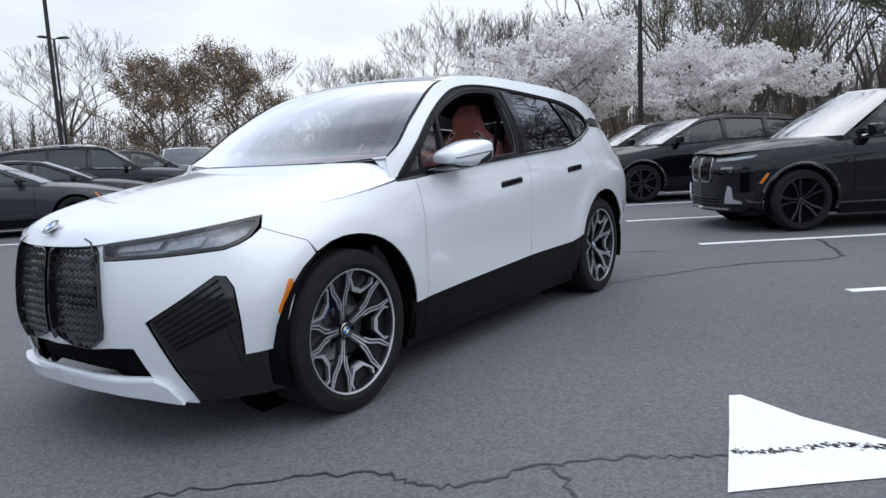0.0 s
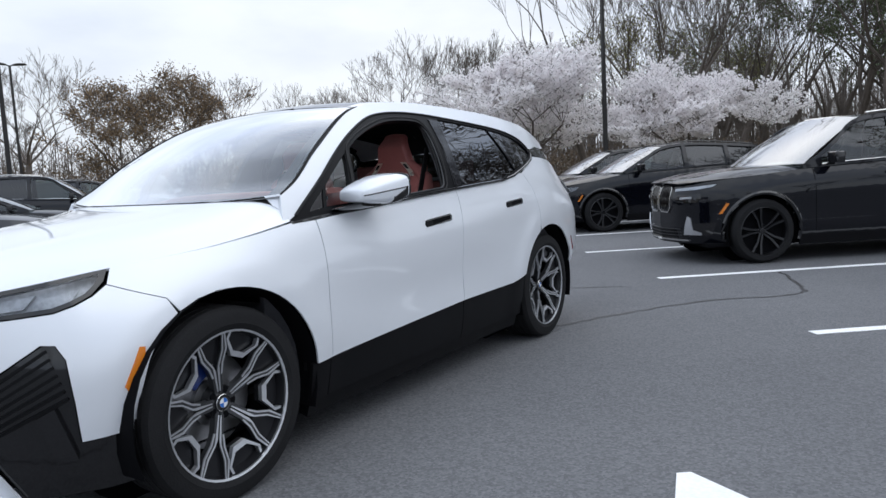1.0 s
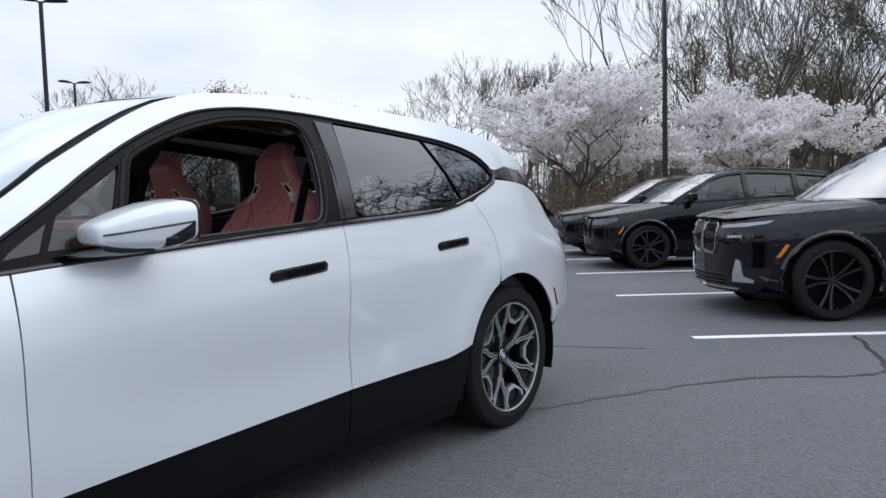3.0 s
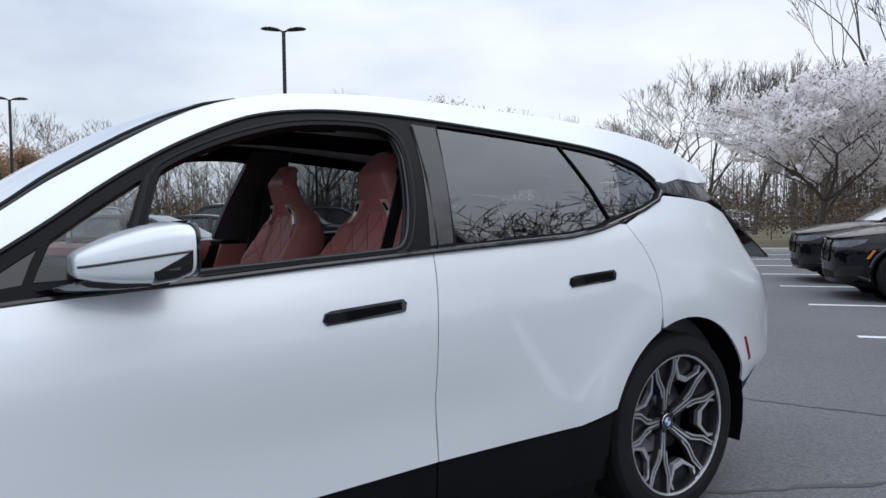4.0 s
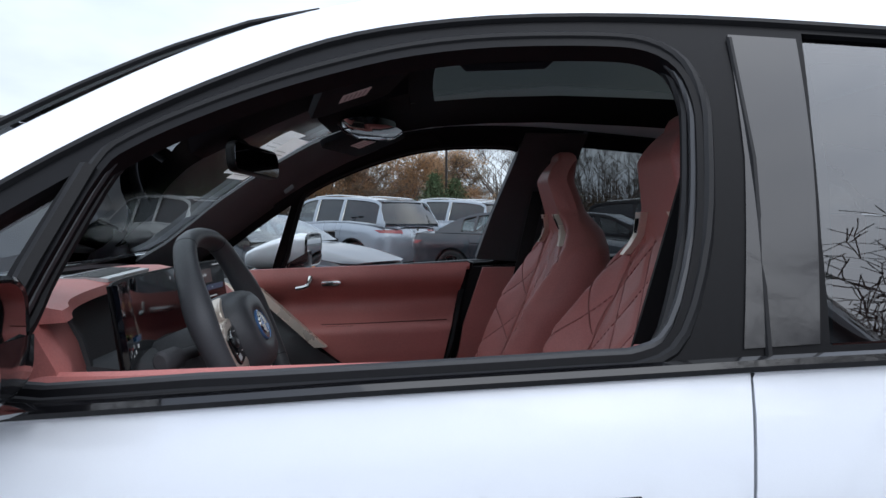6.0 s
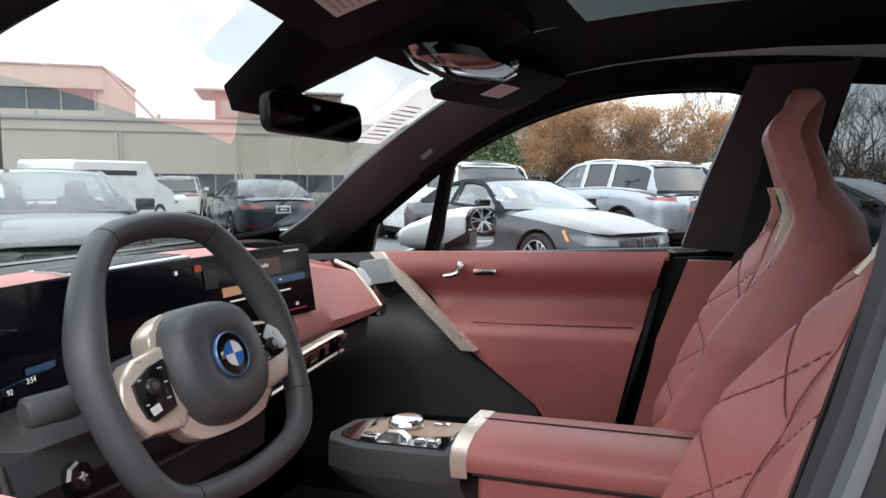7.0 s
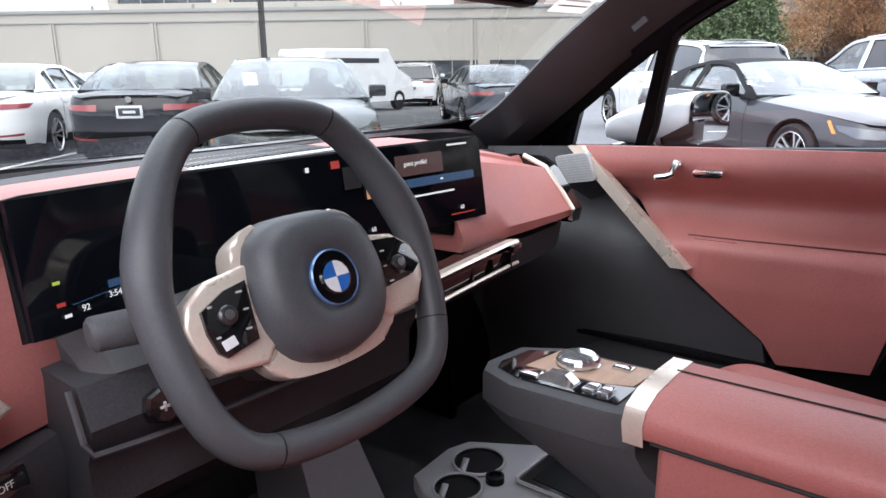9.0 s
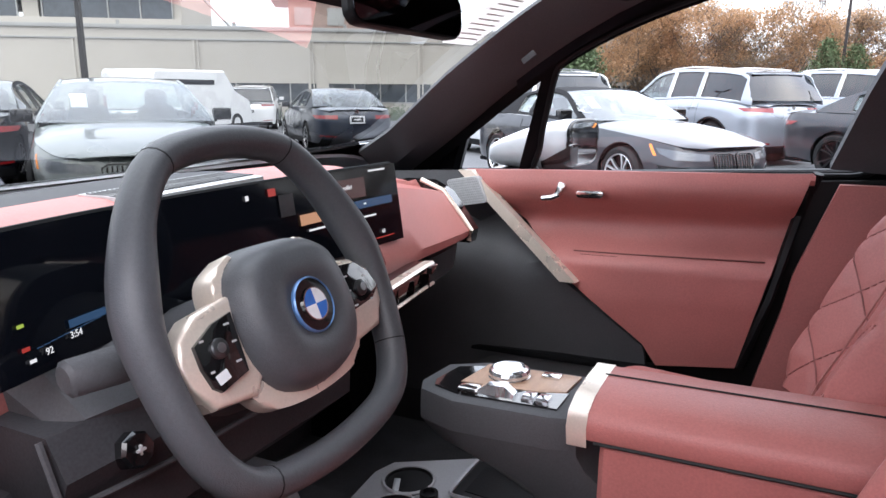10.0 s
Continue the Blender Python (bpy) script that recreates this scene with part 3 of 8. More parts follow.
quarter = [(along(y) + G, z) for y, z in REAR_EDGE[::-1]] + [(along(-1.30), 1.262), (along(-1.45), 1.31), (along(-1.515), 1.345), (along(-1.7), 1.335), (along(-1.88), 1.318), (along(-2.05), 1.27), (along(-2.2), 1.10), (5.33, 1.0), (5.4, 0.80), (5.33, 0.62), (5.05, 0.54), (4.96, 0.50)] + rear_arc


def both(name, fn, outline, material, holes=(), step=0.06, thick=0.01, label="", parent=None):
    made = []
    for k in BOTH:
        made.append(part(name, panel(fn, outline, holes, step, thick, k), material, parent or car, label, 30))
    return made


both("front_fender", flank(0), fender, WHITE, step=0.045)
both("front_bumper", flank(0), bumper, WHITE, [kid_hole], step=0.035)
doors = both("front_door", flank(0), front_door, WHITE, step=0.05, thick=0.012)
rear_doors = both("rear_door", flank(0), rear_door, WHITE, step=0.05, thick=0.012)
both("rear_quarter", flank(0), quarter, WHITE, step=0.045)

# black lower cladding, front corner inserts, intake
for y0, y1 in ((1.045, DOOR_F), (DOOR_F - 0.006, DOOR_M), (DOOR_M - 0.006, -1.07)):
    run = [(along(y), clad_z(y) - 0.004) for y in np.linspace(y0, y1, 8)] + [(along(y), 0.25) for y in np.linspace(y1, y0, 6)]
    both("sill_cladding", flank(0.012), run, CLAD, step=0.07, thick=0.02)
both("sill_underside", flank(0.03), [(along(1.03), 0.245), (along(-1.05), 0.245), (along(-1.05), 0.17), (along(1.03), 0.17)], CLAD, step=0.09, thick=0.05)
both("corner_insert", flank(0.02), INSERT, GLOSS_BLACK, step=0.05, thick=0.02)
for i in range(7):
    both("insert_louvre", flank(0.008), [(0.575 + 0.012 * i, 0.565 - 0.02 * i), (0.845 + 0.009 * i, 0.725 - 0.028 * i), (0.85 + 0.009 * i, 0.716 - 0.028 * i), (0.58 + 0.012 * i, 0.556 - 0.02 * i)], CLAD, step=0.06, thick=0.012)
for k in BOTH:
    part("corner_fin", panel(flank(-0.004), [(0.80, 0.50), (0.86, 0.53), (0.915, 0.34), (0.86, 0.30)], (), 0.05, 0.02, k), GLOSS_BLACK, car)
both("bumper_blade", flank(-0.03), [(0.0, 0.318), (0.2, 0.314), (0.4, 0.312), (0.55, 0.318), (0.60, 0.29), (0.66, 0.205), (0.5, 0.238), (0.3, 0.258), (0.0, 0.265)], WHITE, step=0.04, thick=0.05)
both("lower_intake", flank(0.06), INTAKE, DARK, step=0.06)
both("amber_side_marker", flank(-0.003), [(1.086, 0.548), (1.075, 0.565), (1.135, 0.695), (1.155, 0.692), (1.152, 0.67), (1.10, 0.55)], AMBER, step=0.03, thick=0.012)
both("parking_sensor", flank(-0.002), ring(1.085, 0.515, 0.011, 12), WHITE, step=0.02, thick=0.006)
both("rear_cladding", flank(0.01), [(4.965, 0.50), (5.05, 0.535), (5.33, 0.61), (5.6, 0.60), (LAST, 0.58), (LAST, 0.25), (5.2, 0.25), (4.99, 0.30)], CLAD, step=0.08, thick=0.02)
both("tailgate", flank(0.02), [(5.40, 0.80), (5.42, 0.98), (LAST, 0.98), (LAST, 0.58), (5.6, 0.605), (5.36, 0.62)], WHITE, step=0.08)
both("tail_lamp", flank(0.01), [(5.0, 1.02), (5.25, 1.01), (LAST, 0.985), (LAST, 1.03), (5.25, 1.06), (5.02, 1.045)], RED, step=0.05, thick=0.02)
both("rear_reflector", flank(-0.002), [(4.915, 0.715), (4.935, 0.715), (4.975, 0.61), (4.955, 0.605)], RED, step=0.03, thick=0.008)
# dark body shell behind the shut lines and in the wheel wells
for k in BOTH:
    shell = [(0.4, 0.25), (1.0, 0.25), (1.0, 0.42)] + arch(1.475, 0.39, 0.47, 176, 4)[0:] + [(along(1.0), 0.25), (along(-1.04), 0.25)]
    shell += [(along(-1.51 + 0.47 * math.cos(radians(a))), 0.39 + 0.47 * math.sin(radians(a))) for a in range(0, 176, 8)] + [(5.0, 0.35), (LAST - 0.3, 0.35), (LAST - 0.3, 0.95), (5.1, 1.02), (along(-1.6), 1.15), (along(-0.3), 1.10), (along(1.0), 1.01), (1.3, 0.93), (1.05, 0.86), (0.4, 0.8)]
    part("inner_shell", panel(flank(0.035), shell, (), 0.09, 0, k), DARK, car)
for cy in (1.475, -1.51):
    for k in BOTH:
        part("wheel_well", grid(lambda a, x: (k * -x, cy + 0.455 * math.cos(a), 0.39 + 0.455 * math.sin(a)), np.linspace(-0.35, math.pi + 0.35, 20), np.linspace(0.52, 0.93, 3)), DARK, car)
        part("well_wall", prism(ring(0, 0, 0.5, 24), 0.02, Matrix.Translation((k * -0.53, cy, 0.42)) @ pose(0, 0, 0, 0, 90, 0)), DARK, car)
part("floor_pan", box((1.60, 3.5, 0.05), (0, 0.0, 0.235), 0.02), DARK, car)

# kidney grilles
GRILLE = mat("dark_grille_glass", (0.012, 0.0125, 0.014), 0.1, 0, 1.0, 0.2, 20)
GRILLE_PAT = mat("grille_pattern", (0.16, 0.16, 0.155), 0.3, 0.8, 0, 0.1)
frames = both("kidney_frame", flank(-0.022), kid_hole, GLOSS_BLACK, [KIDNEY], step=0.03, thick=0.035)
faces = both("kidney_face", flank(0.008), KIDNEY, GRILLE, step=0.05, thick=0.01)
for k, face in zip(BOTH, faces):
    pieces = []
    for j in range(13):
        for i in range(9):
            u, v = 0.045 + 0.038 * i + (0.019 if j % 2 else 0), 0.485 + 0.033 * j
            if inside((u, v + 0.014), KIDNEY) and inside((u, v - 0.012), KIDNEY) and inside((u + 0.018, v), KIDNEY) and inside((u - 0.018, v), KIDNEY):
                for sg in (1, -1):
                    pieces.append(panel(flank(0.003), [(u - 0.0165, v), (u, v + sg * 0.0125), (u + 0.0165, v), (u + 0.011, v), (u, v + sg * 0.0085), (u - 0.011, v)], (), 0.05, 0.006, k))
    part("grille_lattice", join(*pieces), GRILLE_PAT, face)
part("kidney_bridge", panel(flank(-0.01), [(0.0, 0.47), (0.022, 0.50), (0.022, 0.85), (0.0, 0.87)], (), 0.04, 0.03, 1), GLOSS_BLACK, car)
part("kidney_bridge", panel(flank(-0.01), [(0.0, 0.47), (0.022, 0.50), (0.022, 0.85), (0.0, 0.87)], (), 0.04, 0.03, -1), GLOSS_BLACK, car)

# headlamps
for k in BOTH:
    lamp = part("headlamp", panel(flank(0.055), HEADLAMP, (), 0.05, 0.01, k), LAMP_IN, car, "slim headlamp with clear lens")
    part("lamp_lens", panel(flank(0.004), HEADLAMP, (), 0.05, 0, k), LENS, lamp)
    part("lamp_bezel", panel(flank(0.002), [(u, v) for u, v in HEADLAMP], [[(0.362, 0.874), (0.6, 0.899), (0.85, 0.927), (1.0, 0.945), (1.05, 0.95), (1.03, 0.922), (0.99, 0.892), (0.935, 0.872), (0.875, 0.857), (0.6, 0.843), (0.37, 0.834)]], 0.04, 0.02, k), GLOSS_BLACK, lamp)
    for u0, u1 in ((0.40, 0.60), (0.63, 0.78), (0.80, 0.93)):
        part("light_guide", panel(flank(0.03), [(u0, 0.848), (u1, 0.858), (u1 + 0.04, 0.90), (u0 + 0.03, 0.885)], (), 0.04, 0.02, k), LAMP_IN, lamp)

# bonnet: shut line on each side, crowned between
EDGE = [(-2.34, 0.345, 0.888), (-2.20, 0.56, 0.915), (-2.05, 0.665, 0.938), (-1.86, 0.757, 0.966), (-1.65, 0.822, 0.987), (-1.469, 0.853, 1.006), (-1.25, 0.868, 1.037), (-1.06, 0.870, 1.068)]
CREST = [(-2.395, 0.875), (-2.375, 0.925), (-2.335, 0.955), (-2.2, 0.998), (-2.0, 1.045), (-1.7, 1.098), (-1.4, 1.138), (-1.19, 1.164)]


def bonnet(v, f):
    """v from the nose (0) to the cowl (1), f from -1 to 1 across."""
    ye = 2.34 - v * (2.34 - 1.06)
    xe, ze = spline(EDGE, -ye)
    yc = 2.395 - v * (2.395 - 1.19)
    zc = spline(CREST, -yc)[0]
    g = abs(f)
    x = f * xe
    y = yc + (ye - yc) * g**2
    w = 0.55 * g**2 + 0.45 * g**6
    w += (g**14 - w) * v**5
    z = zc + (ze - zc) * w
    # twin creases running back from the kidneys
    z += 0.012 * math.exp(-(((g - 0.55) / 0.16) ** 2)) * min(1, v * 6) * (1 - v)
    return (x, y, z)


part("bonnet", grid(bonnet, [i / 40 for i in range(41)], [-1 + i / 20 for i in range(41)], 0.012), WHITE, car, "", 50)
BADGE_BLUE = mat("badge_blue", (0.02, 0.14, 0.5), 0.25, 0, 0.8)
BADGE_RIM = mat("badge_rim_blue", (0.10, 0.22, 0.46), 0.3, 0.3, 0.6)
BADGE_WHITE = mat("badge_white", (0.75, 0.77, 0.8), 0.25, 0, 0.8)


def badge(parent, m, r, edge=None):
    """Round badge: chrome ring, dark band, quartered blue and white disc."""
    rim = part("badge_ring", lathe([(r, 0), (r, 0.004), (r * 0.95, 0.0055), (r * 0.93, 0.003), (r * 0.93, 0)], 28, m), edge or CHROME, parent)
    part("badge_band", lathe([(r * 0.93, 0.0), (r * 0.93, 0.004), (0.001, 0.004)], 28, m), GLOSS_BLACK, rim)
    for q in range(4):
        wedge = [(0, 0)] + ring(0, 0, r * 0.56, 9, q * math.pi / 2, (q + 1) * math.pi / 2)
        part("badge_quarter", prism(wedge, 0.002, m @ Matrix.Translation((0, 0, 0.0045))), BADGE_BLUE if q % 2 else BADGE_WHITE, rim)
    part("badge_inner_ring", lathe([(r * 0.6, 0.004), (r * 0.6, 0.0065), (r * 0.55, 0.0065), (r * 0.55, 0.004)], 28, m), CHROME, rim)
    return rim


badge(car, basis((0.0, 2.362, 0.953), (-1, 0, 0), (0, -0.80, 0.60)), 0.043)

# glasshouse: pillars, trims, panes
def rail_z(y):
    return float(np.interp(-y, [-p[0] for p in RAIL], [p[1] for p in RAIL]))


rail_smooth = [(p.x, p.y) for p in curve_points(RAIL, 3)]
dlo_top_s = [(p.x, p.y) for p in curve_points(DLO_TOP, 3)]
dlo_low_s = [(p.x, p.y) for p in curve_points(DLO_LOW, 3)]
band = rail_smooth + [(-2.02, 1.42), (-1.88, 1.41), (-1.70, 1.425), (-1.56, 1.40)] + dlo_top_s[::-1] + [(1.1, 1.056)]
both("roof_rail", glasshouse(0), band, WHITE, step=0.04, thick=-0.02)
dlo = dlo_top_s + dlo_low_s[::-1]


def inset(poly, d):
    """The outline moved inwards by d."""
    n = len(poly)
    area = sum(poly[i][0] * poly[(i + 1) % n][1] - poly[(i + 1) % n][0] * poly[i][1] for i in range(n))
    sg = 1 if area > 0 else -1
    out = []
    for i in range(n):
        a, b, c = Vector(poly[i - 1]), Vector(poly[i]), Vector(poly[(i + 1) % n])
        t = (c - a)
        if t.length < 1e-9:
            out.append(tuple(b))
            continue
        t.normalize()
        out.append((b.x - sg * t.y * d, b.y + sg * t.x * d))
    return out


PILLAR_GLOSS = mat("slate_pillar_gloss", (0.007, 0.007, 0.009), 0.12, 0, 0.3, 0.1)
# window openings as (y, z)
open_front_k = [(0.585, 1.124), (0.35, 1.134), (0.15, 1.146), (-0.10, 1.162), (-0.165, 1.168), (-0.205, 1.195), (-0.245, 1.30), (-0.268, 1.42), (-0.274, 1.48), (-0.262, 1.53), (-0.225, 1.558), (-0.16, 1.566), (-0.02, 1.564), (0.10, 1.55), (0.20, 1.525), (0.30, 1.492), (0.40, 1.45), (0.475, 1.410), (0.505, 1.380), (0.540, 1.29), (0.570, 1.20)]
open_front = [(p.x, p.y) for p in curve_points(open_front_k, 3, True)]
open_quarter = [(0.815, 1.118), (0.70, 1.124), (0.640, 1.127), (0.625, 1.17), (0.590, 1.262), (0.547, 1.372), (0.608, 1.332), (0.681, 1.282), (0.772, 1.216), (0.795, 1.165)]
open_sail = [(0.93, 1.10), (0.835, 1.114), (0.815, 1.165), (0.797, 1.20), (0.86, 1.158), (0.91, 1.122)]
open_rear = [(-0.385, 1.176), (-0.40, 1.30), (-0.425, 1.45), (-0.452, 1.588), (-0.6, 1.577), (-0.8, 1.56), (-1.0, 1.541), (-1.085, 1.37), (-1.13, 1.25), (-1.05, 1.226), (-0.9, 1.204), (-0.6, 1.187)]
open_third = [(-1.004, 1.540), (-1.13, 1.524), (-1.29, 1.494), (-1.41, 1.452), (-1.475, 1.405), (-1.495, 1.37), (-1.46, 1.338), (-1.34, 1.297), (-1.20, 1.262), (-1.134, 1.253), (-1.089, 1.37)]
both("window_trim", glasshouse(-0.002), dlo, SURROUND, [open_front, open_quarter, open_sail, open_rear, open_third], step=0.045, thick=-0.03)
for k in BOTH:
    part("quarter_pane", panel(glasshouse(0.012), open_quarter, (), 0.08, 0, k), CLEAR, car)
    part("sail_pane", panel(glasshouse(0.004), open_sail, (), 0.08, -0.003, k), PILLAR_GLOSS, car)
    part("rear_door_pane", panel(glasshouse(0.008), open_rear, (), 0.08, 0, k), PRIV, car)
    part("third_pane", panel(glasshouse(0.008), open_third, (), 0.08, 0, k), PRIV, car)
part("passenger_pane", panel(glasshouse(0.02), open_front, (), 0.1, 0, -1), CLEAR, car)
both("centre_pillar_cover", glasshouse(-0.005), [(-0.283, 1.172), (-0.325, 1.40), (-0.345, 1.585), (-0.440, 1.578), (-0.412, 1.40), (-0.372, 1.178)], PILLAR_GLOSS, step=0.05, thick=-0.004)
# seals: soft double ribs round the driver's opening, belt moulding
RIB = mat("satin_seal_rib", (0.03, 0.031, 0.034), 0.4, 0, 0, 0.1)
for k in BOTH:
    for d, r, sink in ((-0.016, 0.008, 0.002), (-0.002, 0.007, 0.012), (0.002, 0.008, 0.030)):
        run = [(y, z - (0.014 * max(0.0, min(1.0, (1.23 - z) / 0.05)) if sink > 0.02 else 0.0)) for y, z in densify(inset(open_front, d), 0.03)]
        run = [green(*p, sink) for p in run]
        part("window_seal", tube([(k * p[0], p[1], p[2]) for p in run], r, 8, True), SEAL if sink < 0.01 or sink > 0.02 else RIB, car)
    run = [green(y, float(np.interp(-y, [-p[0] for p in DLO_LOW], [p[1] for p in DLO_LOW])), -0.004) for y in np.linspace(1.06, -1.13, 40)]
    run += [green(y, z, -0.004) for y, z in DLO_LOW[7:]]
    part("belt_moulding", tube([(k * p[0], p[1], p[2]) for p in run], 0.010, 8), GLOSS_BLACK, car)
    run = [green(y, z, -0.003) for y, z in [p for p in dlo_top_s]]
    part("window_line_trim", tube([(k * p[0], p[1], p[2]) for p in run], 0.007, 6), SEAL, car)
    # B pillar line and divider
    part("pillar_bead", tube([(k * green(*p, -0.006)[0], *p) for p in ((-0.345, 1.578), (-0.335, 1.40), (-0.31, 1.16))], 0.004, 5), SEAL, car)
    part("quarter_post", tube([(k * green(*p, 0.0)[0], *p) for p in ((0.524, 1.384), (0.568, 1.26), (0.612, 1.128))], 0.013, 6), SEAL, car)
both("rear_pillar_blade", glasshouse(-0.003), [(-1.50, 1.41), (-1.56, 1.40), (-1.70, 1.42), (-1.90, 1.40), (-2.0, 1.34), (-1.88, 1.325), (-1.70, 1.34), (-1.52, 1.36)], GLOSS_BLACK, step=0.04, thick=-0.02)


# windscreen, roof, tailgate glass
def screen(v, f, sink=0.0):
    """v from the base (0) to the header (1)."""
    y = 1.05 - v * (1.05 - 0.245)
    z = rail_z(y)
    x = -green(y, z)[0]
    bulge = 0.15 * (1 - v) + 0.07 * v
    g = abs(f)
    zc = 0.025 * v - 0.03 * (1 - v)
    return (f * (x - 0.006), y + bulge * (1 - g**2.2) - sink * 0.6, z + zc * (1 - g**2) + 0.02 * math.sin(v * math.pi) - sink)


part("windscreen", grid(screen, [i / 24 for i in range(25)], [-1 + i / 16 for i in range(33)]), WIND, car, "", 60)
frit = [lambda v, f: screen(v, f, 0.004)]
cowl = lambda a, f: tuple(Vector(bonnet(1.0, f)).lerp(Vector(screen(0.0, f)), a))
part("cowl_panel", grid(cowl, [0, 0.5, 1.0], [-0.91 + 1.82 * i / 30 for i in range(31)], 0.004), SURROUND, car)
for k in BOTH:
    part("cowl_corner", grid(cowl, [0, 0.35, 0.7, 1.04], [k * (0.91 + 0.09 * i / 10) for i in range(11)], 0.006), WHITE, car, "", 60)
part("windscreen_frit", grid(frit[0], [-0.02, 0.0, 0.018], [-1 + i / 16 for i in range(33)]), GLOSS_BLACK, car)
part("windscreen_top_frit", grid(frit[0], [0.955, 1.0], [-1 + i / 16 for i in range(33)]), GLOSS_BLACK, car)
for k in BOTH:
    part("windscreen_side_frit", grid(frit[0], [i / 24 for i in range(25)], [k * 0.97, k * 1.0]), GLOSS_BLACK, car)
    part("windscreen_seal", tube([screen(i / 24, k, 0.0) for i in range(25)], 0.005, 6), SEAL, car)


def roof(v, f, sink=0.0):
    y = 0.245 - v * (0.245 + 1.98)
    z = rail_z(y)
    x = -green(y, z)[0]
    bulge = 0.07 * (1 - v) - 0.10 * v
    g = abs(f)
    return (f * x, y + bulge * (1 - g**2.2), z + (0.028 + 0.012 * math.sin(v * math.pi)) * (1 - g**2.4) - sink)


part("panoramic_roof", grid(lambda v, f: roof(v, f, 0.002), [i / 30 for i in range(26)], [-0.9 + 1.8 * i / 24 for i in range(25)]), ROOFGL, car, "", 60)
for k in BOTH:
    part("roof_edge", grid(roof, [i / 30 for i in range(31)], [k * (0.9 + 0.1 * i / 5) for i in range(6)]), WHITE, car, "", 60)
part("roof_spoiler", grid(roof, [(25 + i) / 30 for i in range(6)], [-0.9 + 1.8 * i / 24 for i in range(25)], 0.02), WHITE, car, "", 60)
part("tailgate_glass", grid(lambda v, f: (f * (0.60 + 0.16 * v), -2.05 - 0.40 * v, 1.45 - 0.40 * v), [i / 8 for i in range(9)], [-1 + i / 8 for i in range(17)], 0.01), PRIV, car)
part("roof_antenna", loft([[(0.03 * (1 - h) * math.cos(a), -1.55 - 0.07 * h + 0.10 * (1 - h) * math.sin(a), 1.63 + 0.07 * h) for a in (2 * math.pi * i / 10 for i in range(10))] for h in (0, 0.4, 0.8, 1.0 - 1e-3)]), GLOSS_BLACK, car)

# door handles: recessed cup with a dark paddle
for y0, y1, z0, z1, door_pair in ((0.115, -0.165, 0.978, 0.995, doors), (-0.845, -1.09, 1.025, 1.038, rear_doors)):
    for k, door in zip(BOTH, door_pair):
        s0, s1 = along(y0), along(y1)
        h = 0.021
        cup = [(s0 + 0.012, z0 - h), (s0, z0 - 0.006), (s0 + 0.008, z0 + h * 0.7), (s0 + 0.03, z0 + h), (s1 - 0.012, z1 + h), (s1, z1 + 0.008), (s1 - 0.008, z1 - h * 0.8), (s1 - 0.03, z1 - h)]
        grip = part("door_handle", panel(flank(-0.003), cup, (), 0.03, 0.012, k), GLOSS_BLACK, door, "flush black handle cup")
        part("handle_recess", panel(flank(-0.0045), [(s0 + 0.07, z0 - h * 0.6), (s0 + 0.065, z0 + h * 0.75), (s1 - 0.02, z1 + h * 0.6), (s1 - 0.02, z1 - h * 0.5)], (), 0.03, 0.004, k), DARK, grip)
        part("handle_paddle", panel(flank(-0.007), [(s0 + 0.004, z0 - 0.004), (s0 + 0.014, z0 + h * 0.6), (s0 + 0.07, z0 + h * 0.7), (s0 + 0.072, z0 - h * 0.5), (s0 + 0.02, z0 - h * 0.75)], (), 0.03, 0.006, k), CLAD, grip)

